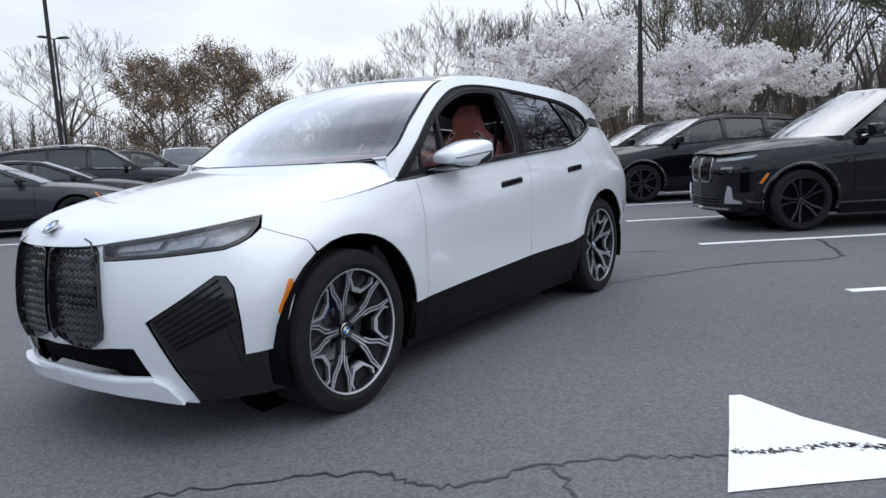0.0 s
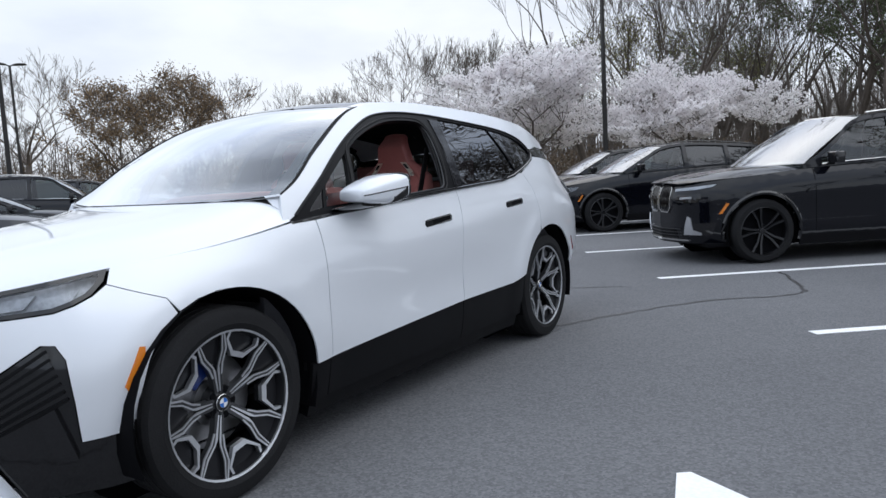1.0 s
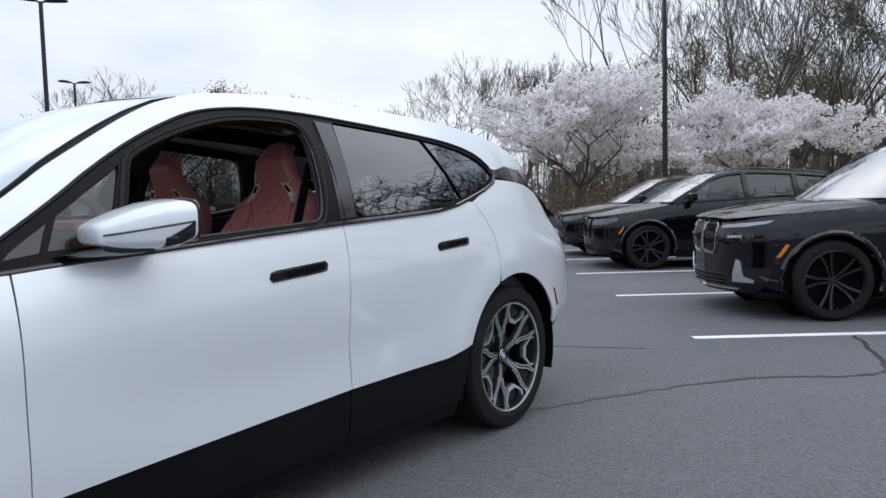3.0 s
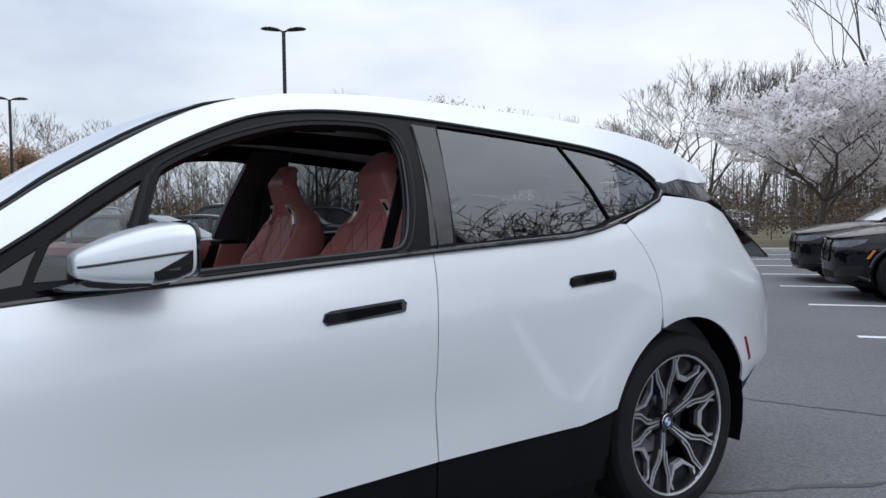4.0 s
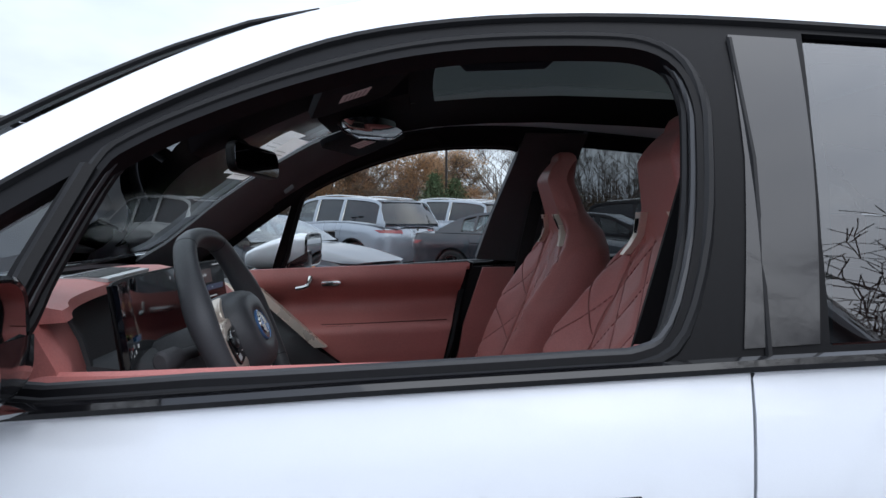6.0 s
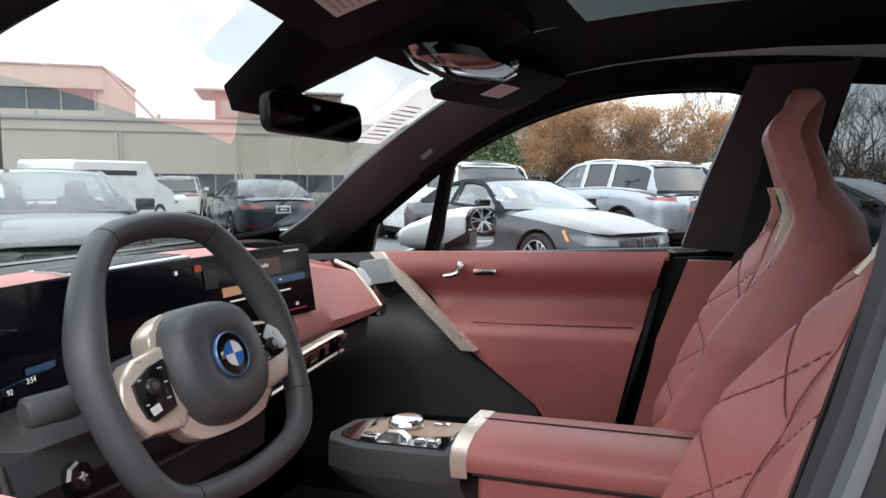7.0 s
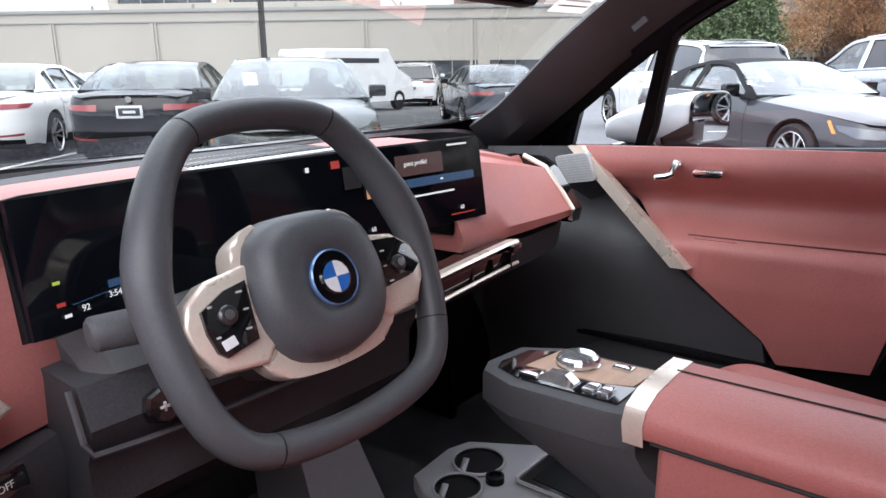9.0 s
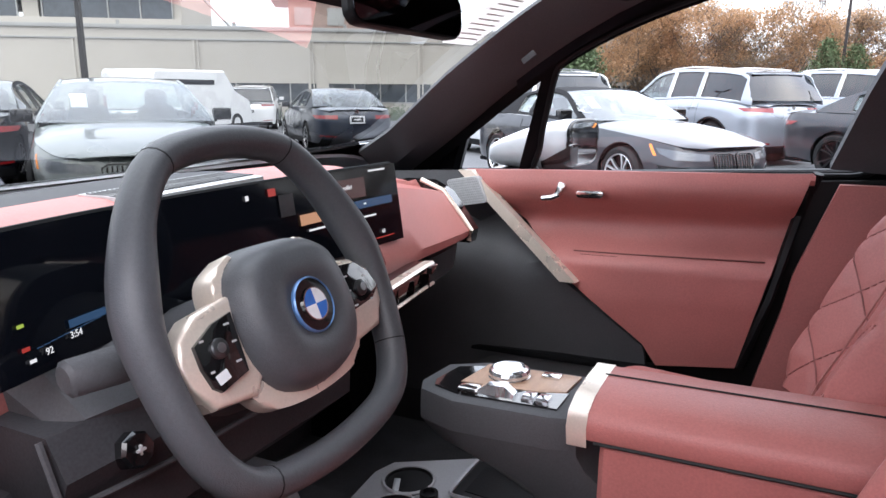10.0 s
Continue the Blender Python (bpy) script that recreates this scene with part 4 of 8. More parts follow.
# mirrors
def mirror(k):
    def put(x, y, z):
        return (k * x, y, z)
    rings = []
    for f, w, h in ((0, 0.066, 0.022), (0.03, 0.076, 0.030), (0.16, 0.088, 0.042), (0.4, 0.095, 0.057), (0.65, 0.102, 0.067), (0.88, 0.106, 0.069), (1.0, 0.103, 0.062)):
        x, y, z = -0.955 - 0.068 * f, 0.742 - 0.225 * f, 1.160 + 0.034 * f
        pts = []
        for a in range(24):
            t = 2 * math.pi * a / 24
            c, s_ = math.cos(t), math.sin(t)
            c = math.copysign(abs(c) ** 0.48, c)
            s_ = math.copysign(abs(s_) ** 0.48, s_)
            pts.append(put(x + w * c, y + 0.012 * f * c, z + h * s_ * (1 - 0.12 * max(0, c) if s_ < 0 else 1 - 0.10 * max(0, -c))))
        rings.append(pts)
    shell = part("mirror", loft(rings), WHITE, car, "white door mirror on a black foot", 55)
    part("mirror_foot", loft([[put(-0.875 - 0.13 * f, 0.66 - 0.03 * f + (0.15 - 0.05 * f) * math.cos(t), 1.098 + 0.022 * f + (0.013 + 0.003 * f) * math.sin(t)) for t in (2 * math.pi * i / 12 for i in range(12))] for f in (0, 0.35, 0.7, 1.0)]), GLOSS_BLACK, shell)
    rim = [(0.103 * math.copysign(abs(math.cos(t)) ** 0.48, math.cos(t)), 0.062 * math.copysign(abs(math.sin(t)) ** 0.48, math.sin(t))) for t in (2 * math.pi * i / 32 for i in range(32))]
    m = basis(put(-1.023, 0.511, 1.194), (1, k * 0.12, 0), (0, 0, 1))
    part("mirror_frame", tube([m @ Vector((u, v, 0)) for u, v in rim], 0.005, 6, True), GLOSS_BLACK, shell)
    part("mirror_glass", prism([(u * 0.96, v * 0.95) for u, v in rim], 0.003, m), MIRROR, shell)
    cap = []
    for f, w, h in ((0.66, 0.097, 0.066), (0.70, 0.105, 0.0722), (0.88, 0.109, 0.0722), (1.0, 0.106, 0.0650), (1.02, 0.102, 0.062)):
        x, y, z = -0.955 - 0.068 * f, 0.742 - 0.225 * f, 1.160 + 0.034 * f
        low_run = [(math.copysign(abs(math.cos(t)) ** 0.48, math.cos(t)), -abs(math.sin(t)) ** 0.48) for t in np.linspace(math.pi, 2 * math.pi, 14)]
        cap.append([put(x + w * c, y, z + h * min(q, -0.05 - 1.4 * (1.02 - f))) for c, q in low_run] + [put(x + 0.8 * w, y, z + h * (-0.05 - 1.4 * (1.02 - f))), put(x - 0.8 * w, y, z + h * (-0.05 - 1.4 * (1.02 - f)))])
    part("mirror_lower_cap", loft(cap), GLOSS_BLACK, shell)
    def wide(f):
        return float(np.interp(f, (0, 0.03, 0.16, 0.4, 0.65, 0.88, 1.0), (0.066, 0.076, 0.088, 0.095, 0.102, 0.106, 0.103)))
    part("turn_signal", tube([put(-0.955 - 0.068 * f - wide(f) - 0.0005, 0.742 - 0.237 * f, 1.158 + 0.034 * f) for f in np.linspace(0.02, 0.97, 14)], 0.003, 5), GLOSS_BLACK, shell)


MIRROR = mat("mirror_glass", (0.85, 0.87, 0.88), 0.02, 1.0, 0, 0.01)
for k in BOTH:
    mirror(k)


# wheels
def wheel(k, cy):
    """k = 1 on the car's left. Built round its own axle, then set in place."""
    base = pose(-0.80 * k, cy, 0.385, 0, -90 * k, 0)   # z of the wheel's own frame points outwards
    hub = part("wheel", lathe([(0.05, -0.10), (0.07, -0.02), (0.07, 0.06), (0.03, 0.065), (0.001, 0.065)], 16, base), ALLOY_DARK, car, "two-tone alloy wheel with low tyre")
    # tyre: rounded shoulders and a few tread grooves
    prof = [(0.290, -0.125), (0.31, -0.135), (0.345, -0.138), (0.372, -0.128), (0.384, -0.105)]
    for g in (-0.065, -0.02, 0.03, 0.075):
        prof += [(0.385, g - 0.006), (0.376, g - 0.004), (0.376, g + 0.004), (0.385, g + 0.006)]
    prof += [(0.384, 0.105), (0.372, 0.128), (0.345, 0.138), (0.325, 0.137), (0.318, 0.139), (0.305, 0.134), (0.290, 0.125)]
    part("tyre", posed(loft([[(r * math.cos(2 * math.pi * i / 56), r * math.sin(2 * math.pi * i / 56), h) for i in range(56)] for r, h in prof], False), base), RUBBER, hub, "", 25)
    part("rim", posed(loft([[(r * math.cos(2 * math.pi * i / 48), r * math.sin(2 * math.pi * i / 48), h) for i in range(48)] for r, h in ((0.292, 0.128), (0.298, 0.120), (0.287, 0.117), (0.280, 0.10), (0.272, 0.02), (0.272, -0.10))], False), base), ALLOY_DARK, hub)
    part("rim_edge", posed(loft([[(r * math.cos(2 * math.pi * i / 48), r * math.sin(2 * math.pi * i / 48), h) for i in range(48)] for r, h in ((0.2945, 0.1285), (0.2945, 0.1305), (0.286, 0.1275), (0.286, 0.120))], False), base), ALLOY, hub)
    part("brake_disc", lathe([(0.19, -0.03), (0.19, 0.0), (0.10, 0.0), (0.10, 0.02), (0.001, 0.02)], 32, base), STEEL, hub)
    cal = [(0.205 * math.cos(a), 0.205 * math.sin(a)) for a in np.linspace(0.1, 0.95, 8)] + [(0.125 * math.cos(a), 0.125 * math.sin(a)) for a in np.linspace(0.95, 0.1, 8)]
    part("brake_caliper", prism([(u if k > 0 else -u, v) for u, v in cal], 0.075, base @ Matrix.Translation((0, 0, -0.03)), 0.008), CALIPER, hub)
    # five forked spokes with bright edges, and framed pockets between them
    for i in range(5):
        turn = base @ pose(0, 0, 0, 0, 0, 86 + 72 * i)
        for sg in (1, -1):
            def side(pts):
                pts = [(u, sg * v) for u, v in pts]
                return pts if sg > 0 else pts[::-1]
            arm = side([(0.03, 0.003), (0.14, 0.004), (0.165, 0.012), (0.215, 0.040), (0.288, 0.056), (0.290, 0.070), (0.215, 0.062), (0.165, 0.034), (0.12, 0.023), (0.04, 0.021)])
            arm_ob = part("spoke", posed(spoke_bm(arm, 0.062, 0.116), turn), ALLOY_MID, hub)
            part("spoke_edge", posed(spoke_bm(side([(0.12, 0.018), (0.165, 0.029), (0.215, 0.056), (0.290, 0.064), (0.291, 0.071), (0.214, 0.064), (0.163, 0.036), (0.12, 0.025)]), 0.0640, 0.1180, 0.006), turn), ALLOY, arm_ob)
            part("spoke_edge", posed(spoke_bm(side([(0.05, 0.003), (0.14, 0.004), (0.165, 0.011), (0.216, 0.039), (0.288, 0.055), (0.288, 0.060), (0.214, 0.045), (0.160, 0.016), (0.05, 0.008)]), 0.0640, 0.1180, 0.006), turn), ALLOY, arm_ob)
        fork = [(0.17, 0.008), (0.17, -0.008), (0.215, -0.038), (0.288, -0.055), (0.290, 0), (0.288, 0.055), (0.215, 0.038)]
        part("fork_web", posed(spoke_bm(fork[::-1], 0.045, 0.095), turn), ALLOY_DARK, hub)
        part("fork_rim_edge", posed(spoke_bm([(0.283, -0.055), (0.288, 0), (0.283, 0.055), (0.289, 0.056), (0.295, 0), (0.289, -0.056)], 0.0640, 0.1180, 0.006), turn), ALLOY, hub)
        turn2 = base @ pose(0, 0, 0, 0, 0, 86 + 36 + 72 * i)
        trap = [(0.185, -0.034), (0.245, -0.088), (0.278, -0.082), (0.292, 0), (0.278, 0.082), (0.245, 0.088), (0.185, 0.034)]
        part("pocket", posed(spoke_bm(trap, 0.035, 0.078, 0.02), turn2), ALLOY_DARK, hub)
        for sg in (1, -1):
            leg = [(0.183, 0.030), (0.243, 0.085), (0.275, 0.080), (0.276, 0.070), (0.243, 0.072), (0.203, 0.028)]
            part("pocket_leg", posed(spoke_bm([(u, sg * v) for u, v in leg][:: (1 if sg < 0 else -1)], 0.055, 0.109, 0.02), turn2), ALLOY, hub)
        part("pocket_bar", posed(spoke_bm([(0.183, -0.031), (0.183, 0.031), (0.205, 0.028), (0.205, -0.028)][::-1], 0.055, 0.109, 0.02), turn2), ALLOY, hub)
        part("lug_recess", lathe([(0.014, 0), (0.014, 0.004), (0.001, 0.004)], 10, base @ pose(0.052 * math.cos(radians(122 + 72 * i)), 0.052 * math.sin(radians(122 + 72 * i)), 0.062)), DARK, hub)
    badge(hub, base @ Matrix.Translation((0, 0, 0.068)), 0.034)


def spoke_bm(poly, z_in, z_out, depth=0.03):
    """A slab whose face rises from the hub to the rim."""
    bm = bmesh.new()
    zz = lambda r: z_in + (z_out - z_in) * min(1, max(0, (r - 0.04) / 0.24)) ** 0.8
    hi = [bm.verts.new((x, y, zz(math.hypot(x, y)))) for x, y in poly]
    lo = [bm.verts.new((x, y, zz(math.hypot(x, y)) - depth)) for x, y in poly]
    bm.faces.new(hi)
    bm.faces.new(lo[::-1])
    n = len(poly)
    for i in range(n):
        bm.faces.new((hi[i], hi[(i + 1) % n], lo[(i + 1) % n], lo[i]))
    return bm


for cy in (1.5, -1.5):
    for k in BOTH:
        wheel(k, cy)

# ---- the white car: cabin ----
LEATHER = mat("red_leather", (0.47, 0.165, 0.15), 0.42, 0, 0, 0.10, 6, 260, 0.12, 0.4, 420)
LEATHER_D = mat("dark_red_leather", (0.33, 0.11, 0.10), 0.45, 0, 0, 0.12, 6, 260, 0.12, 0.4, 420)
SOFT = mat("dark_grey_soft_trim", (0.070, 0.071, 0.078), 0.6, 0, 0, 0.12, 8, 300, 0.1, 0.35, 500)
HIDE = mat("charcoal_leather", (0.066, 0.069, 0.077), 0.42, 0, 0, 0.10, 8, 300, 0.10, 0.4, 600)
CARPET = mat("black_carpet", (0.062, 0.062, 0.068), 0.95, 0, 0, 0.3, 8, 500, 0.5, 0.1)
LINING = mat("black_headliner_cloth", (0.013, 0.013, 0.016), 0.9, 0, 0, 0.2, 6, 500, 0.2, 0.1)
PIANO = mat("piano_black", (0.008, 0.008, 0.009), 0.06, 0, 0.8, 0.1)
WOOD = mat("pale_brown_open_pore_wood", (0.50, 0.32, 0.23), 0.4, 0, 0.2, 0.15, 6, 90, 0.1, 0.5, None, 0, (1, 12, 1))
CRYSTAL = mat("faceted_crystal", (0.72, 0.73, 0.76), 0.06, 0.75, 1.0, 0.3, 30, 80)
MESH = mat("perforated_speaker_metal", (0.55, 0.555, 0.57), 0.45, 0.3, 0, 0.1)
TRAY = mat("satin_grey_tray", (0.30, 0.30, 0.315), 0.4, 0, 0, 0.08, 10, 300, 0.02)
SEAM = mat("leather_seam", (0.27, 0.085, 0.076), 0.6)
STITCH = mat("seam_thread", (0.12, 0.035, 0.03), 0.7)
PAPER = mat("paper_label", (0.80, 0.78, 0.76), 0.7, 0, 0, 0.05)
SCREEN = mat("screen_glass", (0.004, 0.005, 0.008), 0.06, 0, 0.0, 0.05, spec=0.22)
UI_WHITE = glow("screen_white", (0.8, 0.85, 0.9), 0.20)
UI_BLUE = glow("screen_blue", (0.03, 0.09, 0.2), 0.14)
UI_RED = glow("screen_red", (0.6, 0.06, 0.05), 0.12)
UI_GREEN = glow("screen_green", (0.35, 0.5, 0.08), 0.2)
UI_TAN = glow("screen_tan", (0.55, 0.30, 0.18), 0.18)

before_cabin = set(scene.objects)
# floor and firewall
part("cabin_floor", box((1.5, 3.0, 0.03), (0, -0.15, 0.39), 0.01), CARPET, car)
part("firewall", box((1.5, 0.04, 0.75), (0, 1.12, 0.72), 0.01), CARPET, car)
part("footwell_tunnel", box((0.24, 1.3, 0.16), (0.03, 0.35, 0.47), 0.05, 3), CARPET, car)
for k in BOTH:
    part("footwell_side", box((0.03, 0.8, 0.6), (k * 0.80, 0.78, 0.62), 0.01), CARPET, car)
part("floor_mat", box((0.46, 0.6, 0.012), (-0.38, 0.55, 0.412), 0.005), CARPET, car)
part("pedal", box((0.08, 0.02, 0.20), (-0.30, 0.86, 0.50), 0.008, rot=pose(0, 0, 0, -35, 0, 0)), RUBBER, car)
part("pedal", box((0.12, 0.02, 0.08), (-0.42, 0.86, 0.52), 0.008, rot=pose(0, 0, 0, -35, 0, 0)), RUBBER, car)

# headliner and pillars
def lining(v, f):
    x, y, z = roof(v, f * 0.97, 0.055)
    return (x, y, z)


head = part("headliner", grid(lining, [i / 24 for i in range(25)], [-1, -0.88, -0.75, -0.6, -0.44]), LINING, car)
part("headliner", grid(lining, [i / 24 for i in range(25)], [0.44, 0.6, 0.75, 0.88, 1]), LINING, car)
part("headliner_header", grid(lining, [i / 48 for i in range(6)], [-0.44 + 0.88 * i / 10 for i in range(11)]), LINING, car)
part("headliner_rear", grid(lining, [0.55 + i / 40 for i in range(19)], [-0.44 + 0.88 * i / 10 for i in range(11)]), LINING, car)
for k in BOTH:
    rings = []
    for i in range(17):
        v = i / 16
        a, b = Vector(screen(v, k * 0.90, 0.010)), Vector(screen(v, k * 0.985, 0.012))
        ys = 1.04 - v * 0.80
        zs = float(np.interp(-ys, [-p[0] for p in DLO_TOP], [p[1] for p in DLO_TOP])) - 0.028
        side = Vector(green(ys, zs, 0.035))
        side.x *= -k
        rings.append([a, b, side + Vector((0, 0, 0.03)), side, side + Vector((-k * 0.014, 0, 0.004)), a.lerp(side, 0.55) + Vector((-k * 0.030, -0.022, -0.012)), a + Vector((-k * 0.012, -0.006, -0.008))])
    part("pillar_trim", loft(rings), SOFT, car)
    # frame lining above the front window and the centre pillar
    inner = [(y, z) for y, z in dlo_top_s if -1.4 < y < 0.62]
    outline = inner + [(y, z - 0.045) for y, z in inner[::-1]]
    part("frame_lining", panel(glasshouse(0.05), outline, (), 0.05, 0.02, -k), LINING, car)
    # centre pillar, leaning back, cloth above and leather below
    part("centre_pillar_upper", panel(glasshouse(0.055), [(-0.105, 1.17), (-0.155, 1.33), (-0.225, 1.52), (-0.25, 1.60), (-0.46, 1.60), (-0.425, 1.48), (-0.415, 1.32), (-0.43, 1.15)] if k > 0 else [(-0.225, 1.15), (-0.27, 1.40), (-0.30, 1.60), (-0.47, 1.60), (-0.44, 1.35), (-0.40, 1.15)], (), 0.06, 0.03, -k), SOFT, car)
    part("centre_pillar_lower", panel(lambda y, z: (-0.752 - 0.02 * max(0, z - 0.95), y, z), [(0.03, 0.45), (0.0, 0.67), (-0.042, 0.857), (-0.056, 0.938), (-0.09, 1.041), (-0.125, 1.145), (-0.42, 1.15), (-0.42, 0.45)] if k > 0 else [(-0.05, 0.45), (-0.12, 0.95), (-0.20, 1.15), (-0.42, 1.15), (-0.42, 0.45)], (), 0.06, 0.03, -k), LEATHER, car)
    part("rear_pillar_trim", panel(glasshouse(0.05), [(-1.02, 1.55), (-1.0, 1.5), (-1.13, 1.25), (-1.14, 1.1), (-1.25, 1.1), (-1.15, 1.4), (-1.12, 1.55)], (), 0.06, 0.03, -k), SOFT, car)
    part("rear_side_trim", panel(lambda y, z: (-0.80, y, z), [(-0.42, 0.45), (-0.42, 1.15), (-1.3, 1.19), (-2.0, 1.1), (-2.0, 0.6), (-1.2, 0.45)], (), 0.12, 0.02, -k), SOFT, car)
part("tailgate_lining", box((1.4, 0.03, 0.6), (0, -2.2, 0.85), 0.01), SOFT, car)

# seat belts hanging from the centre pillars
for k in BOTH:
    part("seat_belt", loft([[(k * (0.70 - 0.06 * f - 0.03 * f * f) + d, -0.33 + 0.16 * f + e, 1.40 - 0.68 * f) for d, e in ((-0.004, -0.022), (0.004, -0.022), (0.004, 0.022), (-0.004, 0.022))] for f in np.linspace(0, 1, 9)]), SEAL, car)
    part("belt_buckle_tab", box((0.015, 0.03, 0.05), (k * 0.655, -0.215, 0.98), 0.005), GLOSS_BLACK, car)

# door cards: upper roll, bronze strip, armrest shelf, dark forward panel with a speaker
def card_x(y, z):
    """Inner face of the door card: hollow under the sill, swelling to the armrest."""
    w = 0.785 + 0.05 * max(0, 0.3 - y) * 0.6
    x = w - 0.028 * math.exp(-(((z - 1.115) / 0.045) ** 2)) + 0.038 * math.exp(-(((z - 1.025) / 0.042) ** 2)) - 0.055 * max(0.0, min(1.0, (0.985 - z) / 0.05)) * max(0.0, min(1, (z - 0.5) / 0.35))
    return x - 0.10 * max(0, y - 0.45)


def card(sg):
    return lambda y, z: (-card_x(y, z), y, z)


for k in BOTH:
    f = card(k)
    sill_z = lambda y: 1.158 + 0.008 * max(0, -y)
    upper = [(0.70, 1.155), (0.42, 1.157), (0.1, 1.158), (-0.095, 1.160), (-0.03, 0.92), (0.02, 0.70), (0.2, 0.68), (0.235, 0.735), (0.428, 0.89), (0.55, 1.0)]
    c = part("door_card", panel(f, upper, (), 0.015, 0.02, -k), LEATHER, car, "red leather door card with hollow shelf")
    part("door_sill_cap", tube([(k * (card_x(y, 1.15) + 0.012), y, sill_z(y) - 0.013) for y in np.linspace(0.72, -0.10, 18)], 0.013, 8), LEATHER, c)
    part("bronze_strip", loft([[(k * (0.748 - 0.10 * (0.716 - y) - dx), y + dy, z) for dy, dx in ((0.024, -0.01), (0.021, 0.016), (-0.019, 0.016), (-0.022, -0.01))] for y, z in ((0.716, 1.156), (0.66, 1.106), (0.60, 1.052), (0.52, 0.980), (0.44, 0.908), (0.416, 0.886))]), ROSE, c, "polished bronze diagonal strip")
    dark = [(0.98, 1.15), (0.72, 1.155), (0.60, 1.035), (0.455, 0.895), (0.235, 0.725), (0.2, 0.5), (0.98, 0.5)]
    part("forward_panel", panel(lambda y, z: (-(card_x(y, z) + 0.006 + 0.02 * max(0, 0.9 - z)), y, z), dark, (), 0.06, 0.02, -k), SOFT, c)
    part("map_pocket", box((0.04, 0.55, 0.16), (k * 0.775, 0.45, 0.58), 0.015, 3), SOFT, c)
    part("pocket_lip", box((0.05, 0.5, 0.018), (k * 0.77, 0.45, 0.665), 0.007), CLAD, c)
    def plate_at(p, q, lift):
        """The slanted speaker plate: p along its upper edge from the dash, q downwards, each from -0.5 to 0.5."""
        return (k * (0.721 - lift), 0.705 - 0.092 * p - 0.031 * q, 1.102 + 0.014 * p - 0.069 * q)
    ends = [(0.5 * u, 0.5 * v) for u, v in rounded(2, 2, 0.25, 4)]
    sp = part("speaker_grille", loft([[plate_at(u * w, v * w, h) for u, v in ends] for w, h in ((1.0, -0.02), (1.0, 0.002), (0.97, 0.004), (0.02, 0.004))]), MESH, c, "perforated metal speaker grille")
    dots = bmesh.new()
    for i in range(15):
        for j in range(10):
            dots.faces.new([dots.verts.new(plate_at(-0.42 + 0.06 * i + 0.016 * math.cos(t), -0.40 + 0.089 * j + 0.022 * math.sin(t), 0.0046)) for t in (2 * math.pi * q / 6 for q in range(6))])
    part("perforation", dots, TRAY, sp, "", 0)
    # window and seat controls
    part("door_release", tube([(k * (card_x(0.47, 1.1) - q), y, z) for y, z, q in ((0.505, 1.088, 0.012), (0.475, 1.093, 0.022), (0.462, 1.10, 0.024), (0.455, 1.128, 0.014))], (0.008, 0.009, 0.009, 0.010), 8), CHROME, c, "chrome door release lever")
    part("seat_memory_key", prism(rounded(0.068, 0.018, 0.007), 0.012, basis((k * (card_x(0.385, 1.10) - 0.003), 0.385, 1.102), (0, -k, 0), (0, 0, 1)), 0.003), CHROME, c, "chrome seat memory key")
    part("pull_slot", prism(rounded(0.10, 0.012, 0.005), 0.004, basis((k * (card_x(0.37, 0.955) - 0.002), 0.355, 0.945), (0, -k, 0), (0, 0, 1))), GLOSS_BLACK, c)
    part("shelf_seam", tube([(k * (card_x(y, 0.957) - 0.001), y, 0.957 + 0.02 * max(0, 0.3 - y) * 0.5) for y in np.linspace(0.42, -0.02, 12)], 0.0018, 5), STITCH, c)
    part("door_edge_seal", tube([(k * (card_x(y, z) + 0.01), y, z) for y, z in ((-0.105, 1.16), (-0.075, 1.06), (-0.035, 0.88), (0.01, 0.70))], 0.012, 6), SEAL, c)
    # plain inner flank that closes the door
    part("door_inner", panel(lambda y, z: (-0.845 - 0.02 * max(0, -y), y, z), [(1.0, 0.4), (1.0, 1.07), (0.5, 1.11), (-0.4, 1.15), (-0.4, 0.4)], (), 0.15, 0.02, -k), SEAL, c)

# the driver card sits lower at the open window
for ob in [o for o in scene.objects if o.type == 'MESH' and (o.name.startswith('door_card') or (o.parent and o.parent.name.startswith('door_card')))]:
    if ob.data.vertices[0].co.x < 0 and not ob.name.startswith('door_inner'):
        ob.data.transform(Matrix.Translation((0, 0, -0.022)))
# sill line on the driver's side as seen through the open window: leather roll, rubber, black moulding
part("door_sill_roll", tube([(-0.772, y, 1.1035 - 0.042 * (y - 0.24)) for y in np.linspace(0.62, -0.215, 18)], 0.0095, 10), LEATHER, car, "red leather roll along the open window")
part("window_channel", tube([green(y, float(np.interp(-y, [-p[0] for p in DLO_LOW], [p[1] for p in DLO_LOW])) + 0.004, 0.035) for y in np.linspace(0.56, -0.22, 20)], 0.012, 6), SEAL, car)

KNEE = mat("black_lower_trim", (0.045, 0.045, 0.050), 0.5, 0, 0, 0.2, 8, 300, 0.05, 0.18)
# dashboard
DASH = [(-0.74, 0.50), (-0.62, 0.56), (-0.45, 0.605), (-0.2, 0.64), (0.05, 0.665), (0.25, 0.685), (0.42, 0.70), (0.575, 0.722), (0.66, 0.76)]


def dash_y(x):
    return spline(DASH, x)[0]


def fall(x):
    """How far the roll drops towards the passenger door."""
    return 0.16 * max(0.0, x - 0.2)


